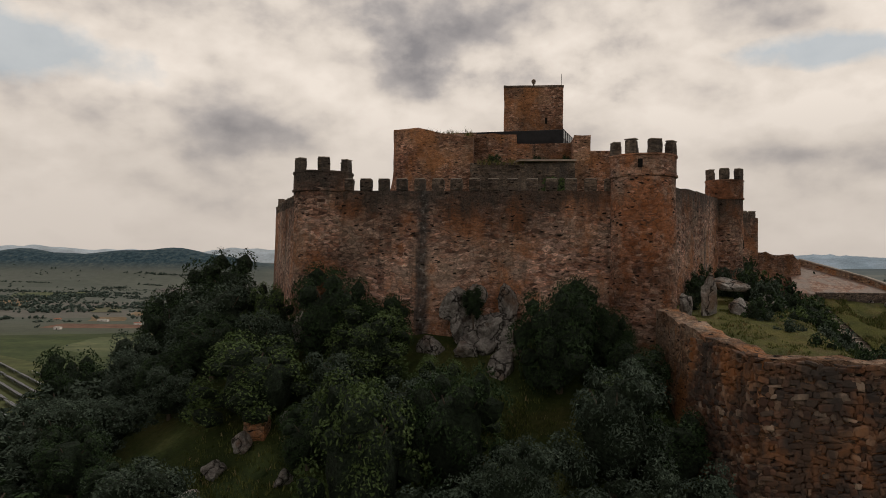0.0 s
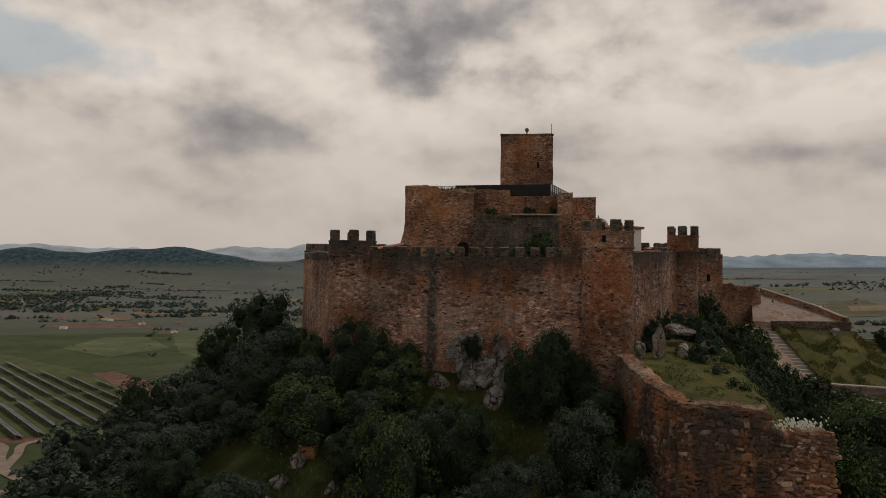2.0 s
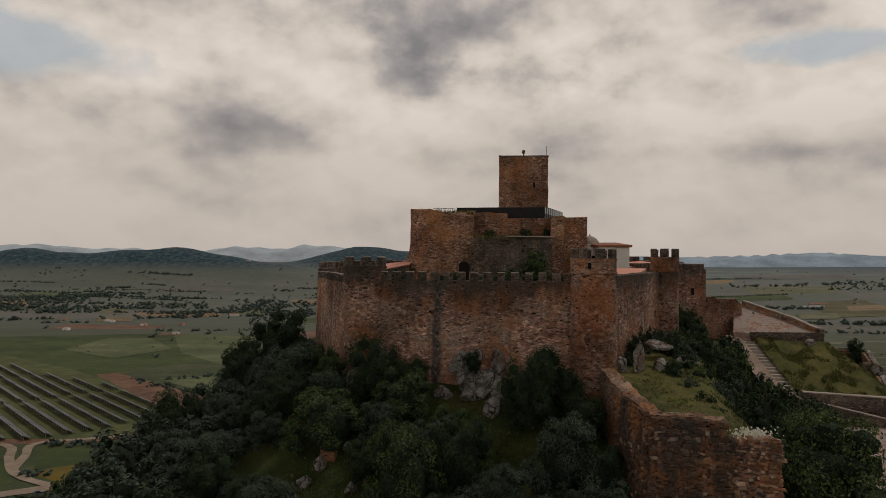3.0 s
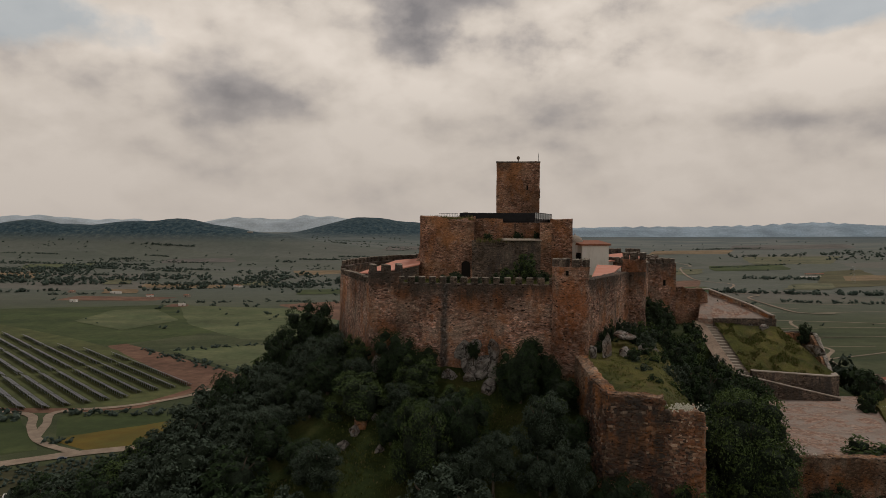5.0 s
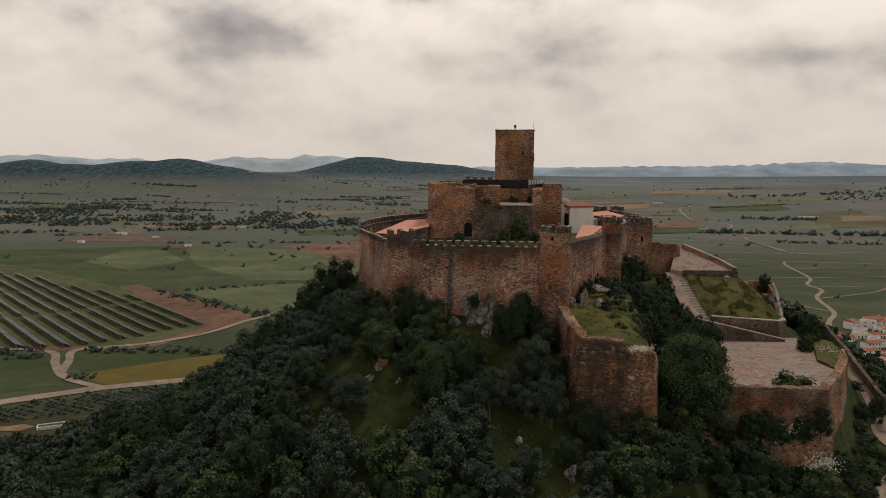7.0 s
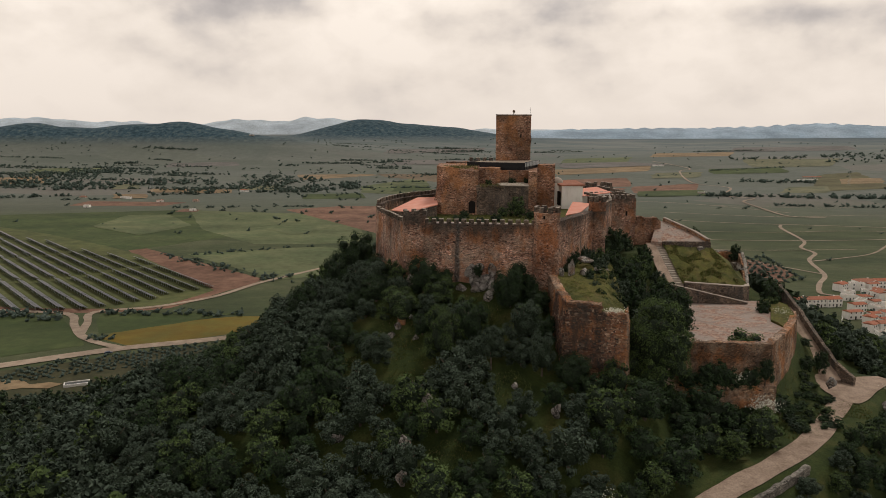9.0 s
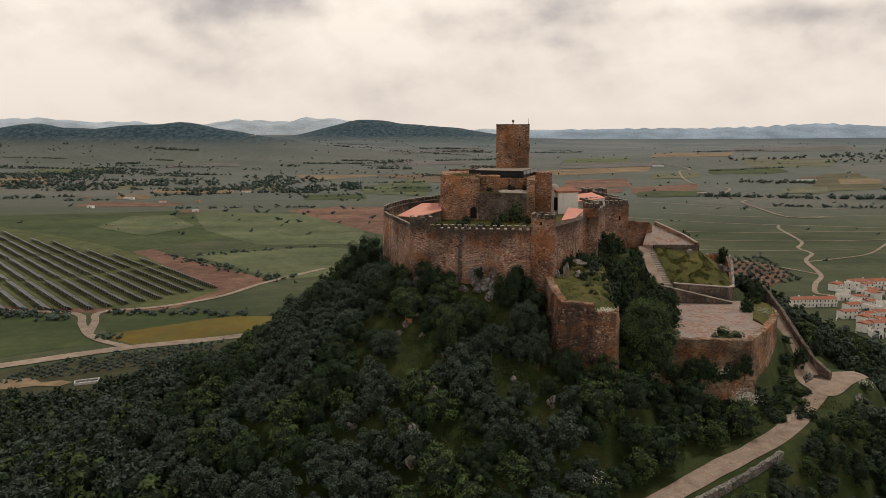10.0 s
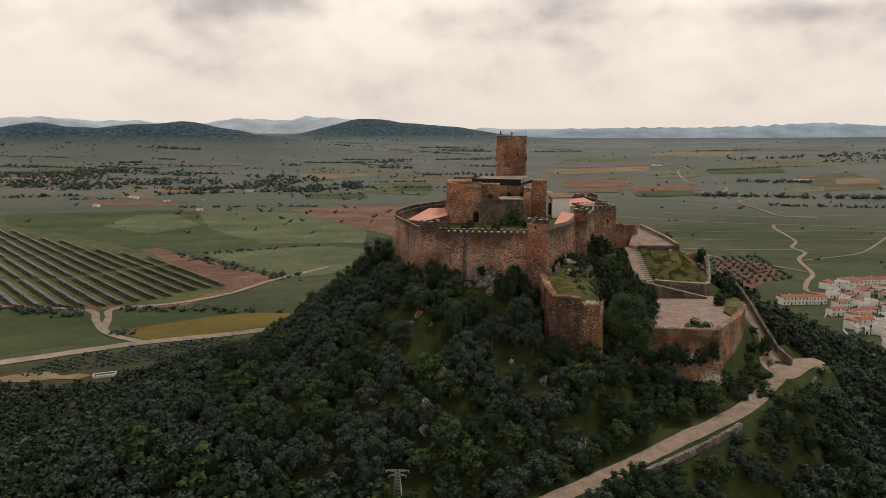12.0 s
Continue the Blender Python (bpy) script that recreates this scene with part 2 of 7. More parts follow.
def piece_stone(name, joined, gain=1.0):
    m = Mat(name, 0.9)
    tone = m.ramp(m.island() if joined else m.rand(), [(p, tuple(c * gain for c in q)) for p, q in ((0, (0.045, 0.036, 0.033)), (0.25, (0.19, 0.09, 0.055)), (0.5, (0.27, 0.15, 0.1)), (0.7, (0.085, 0.068, 0.06)), (0.86, (0.31, 0.2, 0.14)), (1, (0.5, 0.38, 0.29)))])
    fine = m.noise(7, 6, 0.7)
    col = m.mix(0.6, tone, m.ramp(fine, [(0.25, 0.35), (0.75, 1.0)]), "MULTIPLY")
    col = m.mix(m.ramp(m.noise(0.45, 4), [(0.48, 0.0), (0.62, 0.7)]), col, (0.4, 0.17, 0.065))
    col = m.mix(m.ramp(m.noise(0.55, 6, 0.65, (1, 1, 0.4)), [(0.45, 0.0), (0.6, 0.85)]), col, (0.05, 0.045, 0.042))
    return m.done(col, fine, 0.04, 0.8)


M_STONE, M_RUBBLE, M_PALESTONE = piece_stone("laid_stone", False), piece_stone("rubble_face", True), piece_stone("pale_rubble_face", True, 1.7)


def rock_mat():
    m = Mat("granite_rock", 0.9)
    fine = m.noise(6, 7, 0.75)
    col = m.ramp(m.noise(1.1, 8, 0.72, warp=1.2), [(0.34, (0.07, 0.062, 0.055)), (0.46, (0.27, 0.25, 0.23)), (0.56, (0.45, 0.425, 0.395)), (0.72, (0.6, 0.575, 0.54))])
    col = m.mix(m.ramp(m.noise(0.6, 5), [(0.52, 0.0), (0.66, 0.75)]), col, (0.24, 0.14, 0.085))
    crack = m.ramp(m.voronoi((0.8, 0.8, 0.45), "DISTANCE_TO_EDGE", 0.9, "Distance"), [(0.0, 0.0), (0.05, 1.0)])
    col = m.mix(crack, (0.02, 0.017, 0.015), col)
    col = m.mix(0.7, col, m.ramp(fine, [(0.3, 0.3), (0.7, 1.2)]), "MULTIPLY")
    return m.done(col, m.grey(m.mix(0.5, crack, m.ramp(fine, [(0.2, 0.0), (0.8, 1.0)]))), 0.2, 1.0)


M_ROCK = rock_mat()


def leaf_mat(name, dark, mid, light):
    m = Mat(name, 0.85)
    col = m.ramp(m.island(), [(0, dark), (0.5, mid), (1, light)])
    col = m.mix(m.ramp(m.rand(), [(0, 0.0), (1, 0.45)]), col, tuple(c * 0.55 for c in mid))
    col = m.mix(m.ramp(m.noise(0.5, 3), [(0.35, 0.0), (0.7, 0.25)]), col, light)
    return m.done(col)


M_LEAF_OLIVE = leaf_mat("olive_leaf", (0.024, 0.04, 0.028), (0.054, 0.08, 0.056), (0.104, 0.14, 0.1))
M_LEAF_OAK = leaf_mat("oak_leaf", (0.012, 0.028, 0.01), (0.024, 0.048, 0.017), (0.045, 0.08, 0.028))
M_LEAF_GREEN = leaf_mat("fresh_leaf", (0.026, 0.048, 0.013), (0.058, 0.095, 0.027), (0.11, 0.158, 0.05))
# crown filler coloured dark to stand for the shade between the leaves
M_SHADE_CORE = (lambda m: m.done(m.ramp(m.noise(5, 6, 0.75), [(0.4, (0.011, 0.019, 0.01)), (0.62, (0.034, 0.053, 0.03))]), m.noise(5, 6, 0.75), 0.25, 1.0))(Mat("crown_shade_core", 0.95))
M_BARK = (lambda m: m.done(m.ramp(m.noise(6, 5, 0.7, (1, 1, 0.25)), [(0.3, (0.05, 0.038, 0.028)), (0.7, (0.16, 0.13, 0.1))]), m.noise(9, 4, 0.7, (1, 1, 0.3)), 0.03))(Mat("bark", 0.95))
M_FLOWER = Mat("white_blossom", 0.7).done((0.62, 0.62, 0.52))


def grass_mat(name, a, b, c, scale=1.0):
    m = Mat(name, 0.95)
    col = m.ramp(m.noise(0.22 * scale, 6, 0.65), [(0.3, a), (0.5, b), (0.7, c)])
    col = m.mix(m.ramp(m.noise(0.7 * scale, 7, 0.75), [(0.44, 0.0), (0.72, 0.75)]), col, tuple(v * 0.42 for v in a))
    col = m.mix(m.ramp(m.noise(0.5 * scale, 7, 0.75, (1.3, 0.8, 1)), [(0.5, 0.0), (0.75, 0.75)]), col, (0.2, 0.135, 0.07))
    fine = m.noise(5 * scale, 6, 0.75)
    col = m.mix(0.7, col, m.ramp(fine, [(0.3, 0.35), (0.7, 1.0)]), "MULTIPLY")
    return m.done(col, fine, 0.15, 0.8)


M_GRASS = grass_mat("bank_grass", (0.06, 0.076, 0.018), (0.13, 0.132, 0.03), (0.2, 0.175, 0.05))


def pave_mat():
    m = Mat("cobble_paving", 0.9)
    cell = m.voronoi((2.6, 2.6, 2.6), "DISTANCE_TO_EDGE", 0.35, "Distance")
    col = m.ramp(m.grey(m.voronoi((2.6, 2.6, 2.6), warp=0.35)), [(0, (0.27, 0.145, 0.1)), (0.5, (0.4, 0.25, 0.19)), (1, (0.5, 0.37, 0.3))])
    col = m.mix(m.ramp(cell, [(0.01, 0.0), (0.08, 1.0)]), (0.24, 0.175, 0.14), col)
    col = m.mix(m.ramp(m.noise(0.33, 6, 0.68, warp=0.6), [(0.44, 0.0), (0.56, 0.85)]), col, (0.36, 0.31, 0.275))
    col = m.mix(m.ramp(m.noise(0.8, 6, 0.7), [(0.58, 0.0), (0.7, 0.7)]), col, (0.16, 0.12, 0.08))
    col = m.mix(0.6, col, m.ramp(m.noise(5, 6, 0.75), [(0.3, 0.5), (0.7, 1.1)]), "MULTIPLY")
    return m.done(col, cell, 0.05)


M_PAVE = pave_mat()
M_DIRT = (lambda m: m.done(m.mix(0.5, m.ramp(m.noise(0.5, 6, 0.65), [(0.3, (0.24, 0.175, 0.13)), (0.6, (0.4, 0.305, 0.235)), (0.8, (0.5, 0.395, 0.315))]), m.ramp(m.noise(4, 6, 0.75), [(0.3, 0.4), (0.7, 1.1)]), "MULTIPLY"), m.noise(5, 5, 0.7), 0.06))(Mat("dirt_track", 0.95))
M_SLAB = (lambda m: m.done(m.mix(0.5, m.ramp(m.noise(0.9, 5), [(0.3, (0.33, 0.28, 0.23)), (0.7, (0.5, 0.44, 0.38))]), m.ramp(m.noise(8, 4), [(0.3, 0.55), (0.7, 1.0)]), "MULTIPLY"), m.noise(8, 4), 0.02))(Mat("stone_slab", 0.85))
M_BAND = (lambda m: m.done(m.mix(0.6, m.ramp(m.noise(0.6, 6, 0.7), [(0.3, (0.27, 0.2, 0.165)), (0.7, (0.4, 0.33, 0.285))]), m.ramp(m.noise(7, 5, 0.7), [(0.3, 0.5), (0.7, 1.0)]), "MULTIPLY"), m.noise(7, 4), 0.03))(Mat("worn_flagstone", 0.9))
M_WHITE = (lambda m: m.done(m.mix(m.ramp(m.noise(0.8, 6, 0.7, (1, 1, 0.3)), [(0.5, 0.0), (0.75, 0.5)]), (0.8, 0.78, 0.74), (0.5, 0.47, 0.42)), m.noise(12, 3), 0.01))(Mat("whitewash", 0.8))
M_TILE = (lambda m: m.done(m.mix(0.6, m.mix(m.ramp(m.rand(), [(0.3, 0.0), (1.0, 0.3)]), m.ramp(m.noise(0.9, 5, 0.7), [(0.3, (0.27, 0.085, 0.045)), (0.55, (0.42, 0.15, 0.085)), (0.75, (0.52, 0.24, 0.15))]), (0.3, 0.2, 0.15)), m.ramp(m.noise(5, 4, 0.7), [(0.3, 0.5), (0.7, 1.0)]), "MULTIPLY"), m.noise(5, 4), 0.05))(Mat("clay_tile", 0.85))
M_REDROOF = (lambda m: m.done(m.mix(m.ramp(m.noise(0.4, 5, 0.6), [(0.35, 0.0), (0.7, 0.6)]), (0.68, 0.28, 0.20), (0.76, 0.44, 0.36)), m.noise(6, 4), 0.02))(Mat("terracotta_screed", 0.8))
M_STEEL = (lambda m: m.done(m.ramp(m.noise(1.5, 4), [(0.3, (0.01, 0.01, 0.012)), (0.7, (0.022, 0.022, 0.025))])))(Mat("black_steel", 0.45, 0.3))
M_GALV = (lambda m: m.done(m.ramp(m.noise(3, 4), [(0.3, (0.3, 0.33, 0.34)), (0.7, (0.45, 0.48, 0.49))])))(Mat("galvanised_steel", 0.5, 0.8))
M_DECK = (lambda m: m.done(m.ramp(m.noise(1.4, 5, 0.6, (8, 1, 1)), [(0.3, (0.2, 0.15, 0.11)), (0.7, (0.33, 0.27, 0.21))])))(Mat("deck_board", 0.7))
M_DARK = Mat("dark_opening", 0.95).done((0.012, 0.01, 0.009))
M_GLASS = Mat("window_glass", 0.15).done((0.03, 0.035, 0.04))
M_PANEL = (lambda m: m.done(m.ramp(m.noise(0.4, 3), [(0.3, (0.03, 0.036, 0.05)), (0.7, (0.06, 0.07, 0.09))])))(Mat("solar_glass", 0.35))
M_CARPAINT = Mat("dark_car_paint", 0.3, 0.3).done((0.03, 0.05, 0.09))
M_RUBBER = Mat("tyre_rubber", 0.9).done((0.02, 0.02, 0.02))

# ---- building helpers ----
rng = random.Random(7)


def thing(name, label, category, group="", kind="", at=(0, 0, 0)):
    ob = new(name)
    ob.location = at
    ob.empty_display_size = 0.2
    return tagged(ob, label, category, group, kind)


def to_mesh(name, bm, mats):
    me = bpy.data.meshes.new(name)
    bmesh.ops.recalc_face_normals(bm, faces=bm.faces[:])
    bm.to_mesh(me)
    bm.free()
    for m in (mats if isinstance(mats, (list, tuple)) else [mats]):
        me.materials.append(m)
    return me


def part(name, bm, material, parent=None, label=""):
    """One mesh object under a thing; its vertices are in world metres."""
    me = bm if isinstance(bm, bpy.types.Mesh) else to_mesh(name, bm, material)
    ob = new(name, me)
    if parent is not None:
        ob.parent = parent
        o = Vector((0, 0, 0))
        p = parent
        while p is not None:
            o += p.location
            p = p.parent
        ob.location = -o
    return tagged(ob, label)


def piece(name, me, m, parent):
    """A small part that shares its mesh, at the world pose m."""
    ob = new(name, me)
    o = Vector((0, 0, 0))
    p = parent
    while p is not None:
        o += p.location
        p = p.parent
    ob.parent = parent
    ob.matrix_basis = Matrix.Translation(-o) @ m
    return ob


def rough(bm, amount, scale=0.9, seed=0.0):
    """Uneven hand-laid surfaces: every vertex is nudged by smooth noise."""
    for v in bm.verts:
        n = noise.noise_vector(v.co * scale + Vector((seed, 0, 0)))
        n2 = noise.noise_vector(v.co * scale * 3.1 + Vector((0, seed, 5)))
        v.co += n * amount + n2 * amount * 0.5


def quad_grid(bm, rows):
    """Faces between rows of points, all of one length."""
    vs = [[bm.verts.new(p) for p in r] for r in rows]
    for a, b in zip(vs, vs[1:]):
        for i in range(len(a) - 1):
            bm.faces.new((a[i], a[i + 1], b[i + 1], b[i]))
    return vs


def wall_run(bm, pts, thick, zb, zt, step=0.6, batter=0.0, amount=0.06, ragged=0.0):
    """A solid wall along a line of plan points; the line is its outer face and the thickness lies to the left of the way.
    zb, zt: heights, or functions of (x, y). batter: how far the foot stands out."""
    fb = zb if callable(zb) else (lambda x, y: zb)
    ft = zt if callable(zt) else (lambda x, y: zt)
    line = []
    for (x0, y0), (x1, y1) in zip(pts, pts[1:]):
        n = max(1, round(math.hypot(x1 - x0, y1 - y0) / step))
        line += [(x0 + (x1 - x0) * i / n, y0 + (y1 - y0) * i / n) for i in range(n)]
    line.append(pts[-1])
    rows = []
    for i, (x, y) in enumerate(line):
        a, b = line[max(0, i - 1)], line[min(len(line) - 1, i + 1)]
        dx, dy = b[0] - a[0], b[1] - a[1]
        l = math.hypot(dx, dy) or 1
        nx, ny = -dy / l, dx / l
        z0, z1 = fb(x, y), ft(x, y)
        z1 += ragged * noise.noise(Vector((x * 0.9, y * 0.9, 3.0)))
        k = 8
        ring = []
        for j in range(k + 1):
            f = j / k
            o = -batter * (1 - f) ** 1.5
            ring.append((x + nx * o, y + ny * o, z0 + (z1 - z0) * f))
        ring += [(x + nx * thick * 0.5, y + ny * thick * 0.5, z1 + 0.03)]
        ring += [(x + nx * thick, y + ny * thick, z1 + (z0 - z1) * j / 3) for j in range(4)]
        rows.append(ring)
    vs = quad_grid(bm, rows)
    bm.faces.new(vs[0]), bm.faces.new(vs[-1])
    if amount:
        rough(bm, amount)


def lathe(bm, cx, cy, profile, n=40, cap=True, sx=1.0, sy=1.0):
    rows = [[(cx + r * sx * math.cos(2 * math.pi * i / n), cy + r * sy * math.sin(2 * math.pi * i / n), z) for i in range(n)] for r, z in profile]
    vs = [[bm.verts.new(p) for p in r] for r in rows]
    for a, b in zip(vs, vs[1:]):
        for i in range(n):
            bm.faces.new((a[i], a[(i + 1) % n], b[(i + 1) % n], b[i]))
    if cap:
        bm.faces.new(vs[0]), bm.faces.new(vs[-1])
    return vs


def prism(bm, poly, z0, z1, step=None):
    """A solid from a plan outline; z1 may be a function of (x, y)."""
    f = z1 if callable(z1) else (lambda x, y: z1)
    pts = []
    for i, p in enumerate(poly):
        q = poly[(i + 1) % len(poly)]
        n = max(1, round(math.hypot(q[0] - p[0], q[1] - p[1]) / step)) if step else 1
        pts += [(p[0] + (q[0] - p[0]) * k / n, p[1] + (q[1] - p[1]) * k / n) for k in range(n)]
    k = 8 if step else 1
    rows = [[bm.verts.new((x, y, z0 + (f(x, y) - z0) * j / k)) for x, y in pts] for j in range(k + 1)]
    n = len(pts)
    for a, b in zip(rows, rows[1:]):
        for i in range(n):
            bm.faces.new((a[i], a[(i + 1) % n], b[(i + 1) % n], b[i]))
    bm.faces.new(rows[0]), bm.faces.new(rows[-1])


def box(bm, cx, cy, cz, sx, sy, sz, turn=0.0, bevel=0.0):
    m = Matrix.Translation((cx, cy, cz)) @ Matrix.Rotation(turn, 4, "Z") @ Matrix.Diagonal((sx, sy, sz, 1))
    r = bmesh.ops.create_cube(bm, size=1.0, matrix=m)
    if bevel:
        es = {e for v in r["verts"] for e in v.link_edges}
        bmesh.ops.bevel(bm, geom=list(es), offset=bevel, segments=1, affect="EDGES")


def inside(x, y, poly):
    c = False
    for i, (x0, y0) in enumerate(poly):
        x1, y1 = poly[i - 1]
        if (y0 > y) != (y1 > y) and x < (x1 - x0) * (y - y0) / (y1 - y0) + x0:
            c = not c
    return c


def gap_to(x, y, poly, closed=True):
    """Distance from a plan point to an outline; 0 inside a closed one."""
    if closed and inside(x, y, poly):
        return 0.0
    best = 1e9
    for i in range(0 if closed else 1, len(poly)):
        (ax, ay), (bx, by) = poly[i - 1], poly[i]
        dx, dy = bx - ax, by - ay
        t = max(0, min(1, ((x - ax) * dx + (y - ay) * dy) / ((dx * dx + dy * dy) or 1)))
        best = min(best, math.hypot(x - ax - t * dx, y - ay - t * dy))
    return best


# ---- the lie of the land ----
CASTLE = [(-9, 45), (12, 43), (24, 56), (37, 77), (40, 84), (30, 100), (0, 100), (-14, 84), (-17, 67)]
SHELF = [(34, 42), (44, 37), (54, 50), (57, 66), (58, 78), (48, 84), (36, 72)]
FALL = ([0, 10, 20, 40, 60, 80, 120, 200, 260, 310, 330], [100.6, 95.5, 90, 80, 71, 63, 47, 18, 5, 0.3, 0])
ROAD_Z = [(66, 48, 83.6), (64, 46.5, 83.6), (58.3, 41.1, 83.6), (46.8, 27.7, 83.0), (39.2, 21.4, 82.4), (32.1, 16.7, 81.8), (24.6, 11.5, 81.0), (16.7, 6.1, 80.3), (11.4, 2.7, 80.0), (0, -4, 78.5), (-15, -10, 76)]
ROAD = [p[:2] for p in ROAD_Z]


# wooded rises on the plain: x, y, height, half-widths along x and y
RISES = [(-1990, 2530, 64, 240, 150), (-1743, 2530, 41, 190, 150), (-1510, 2530, 62, 160, 150), (-1327, 2530, 36, 160, 150), (-1135, 2530, 57, 160, 150), (-950, 2530, 53, 160, 150), (-775, 2530, 41, 160, 150), (-548, 2530, 27, 200, 150), (-900, 2560, 30, 800, 330), (-542, 3430, 29, 150, 220), (-381, 3430, 55, 150, 220), (-195, 3430, 29, 160, 220), (13, 3430, 30, 190, 220), (207, 3430, 10, 220, 220), (-200, 3430, 40, 700, 400)]
PLAZA = [(30, 40), (38, 36.0), (43.0, 36.5), (49, 42.5), (54, 49.5), (56.5, 57), (55, 62), (50, 62.5), (35, 64), (30, 58), (27, 48)]


def smooth(a, b, x):
    t = max(0.0, min(1.0, (x - a) / (b - a)))
    return t * t * (3 - 2 * t)


def swell(x, y):
    """The plain: level round the hill, rising gently and rolling far off."""
    r = math.hypot(x, y - 50)
    far = max(0.0, r - 1300)
    if not far:
        return 0.0
    h = min(far, 3400) * 0.017 + min(1, far / 900) * 9 * noise.noise(Vector((x * 0.0011, y * 0.0011, 2)))
    h += max(0.0, min(r, 4200) - 2300) * 0.02
    for cx, cy, t, sx, sy in RISES:
        q = ((x - cx) / sx) ** 2 + ((y - cy) / sy) ** 2
        if q < 9:
            h += t * math.exp(-q) * (1 + 0.1 * noise.noise(Vector((x * 0.008, y * 0.008, 5))))
    return h


def hill(x, y):
    d = gap_to(x, y, CASTLE)
    k = 1 + 0.6 * smooth(38, 76, y) * smooth(0, -22, x) if x < 0 else 1 + 0.3 * smooth(16, 36, x) * smooth(50, 35, y)
    a = float(np.interp(d * k, *FALL))
    e = gap_to(x, y, SHELF)
    b = 91.6 - 0.85 * e if e < 80 else 0
    h = max(a, b)
    if abs(a - b) < 3:
        h += (3 - abs(a - b)) ** 2 / 12
    bump = noise.noise(Vector((x * 0.11, y * 0.11, 0))) * 0.8 + noise.noise(Vector((x * 0.03, y * 0.03, 7))) * 2.0 * min(1, d / 30)
    if h > 1:
        h += bump * min(1, d / 6) * min(1, h / 20)
    if e < 12:
        h = min(h, 92.3 + 1.2 * gap_to(x, y, PLAZA))
    if -30 < x < 80 and -25 < y < 62:
        best, zr = 1e9, 0
        for (ax, ay, az), (bx, by, bz) in zip(ROAD_Z, ROAD_Z[1:]):
            dx, dy = bx - ax, by - ay
            t = max(0, min(1, ((x - ax) * dx + (y - ay) * dy) / (dx * dx + dy * dy)))
            q = math.hypot(x - ax - t * dx, y - ay - t * dy)
            if q < best:
                best, zr = q, az + (bz - az) * t
        w = smooth(10, 2.8, best)
        h = h * (1 - w) + zr * w
    return max(h, swell(x, y))


def build_ground():
    """One sheet from under the castle to the horizon, fine near the hill and coarse far away."""
    radii = [0.0]
    while radii[-1] < 4700:
        radii.append(radii[-1] + (1.3 if radii[-1] < 110 else 1.3 + (radii[-1] - 110) * 0.03))
    na = 540
    bm = bmesh.new()
    rows = []
    for r in radii:
        rows.append([bm.verts.new((8 + r * math.cos(2 * math.pi * i / na), 60 + r * math.sin(2 * math.pi * i / na),
                                   hill(8 + r * math.cos(2 * math.pi * i / na), 60 + r * math.sin(2 * math.pi * i / na)))) for i in range(na)] if r else [bm.verts.new((8, 60, 100.6))])
    for i in range(na):
        bm.faces.new((rows[0][0], rows[1][i], rows[1][(i + 1) % na]))
    for a, b in zip(rows[1:], rows[2:]):
        for i in range(na):
            bm.faces.new((a[i], b[i], b[(i + 1) % na], a[(i + 1) % na]))
    for f in bm.faces:
        f.smooth = True
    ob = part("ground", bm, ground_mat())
    tagged(ob, "grassy hill and wide plain of pasture and ploughed fields", "ground", kind="structure")


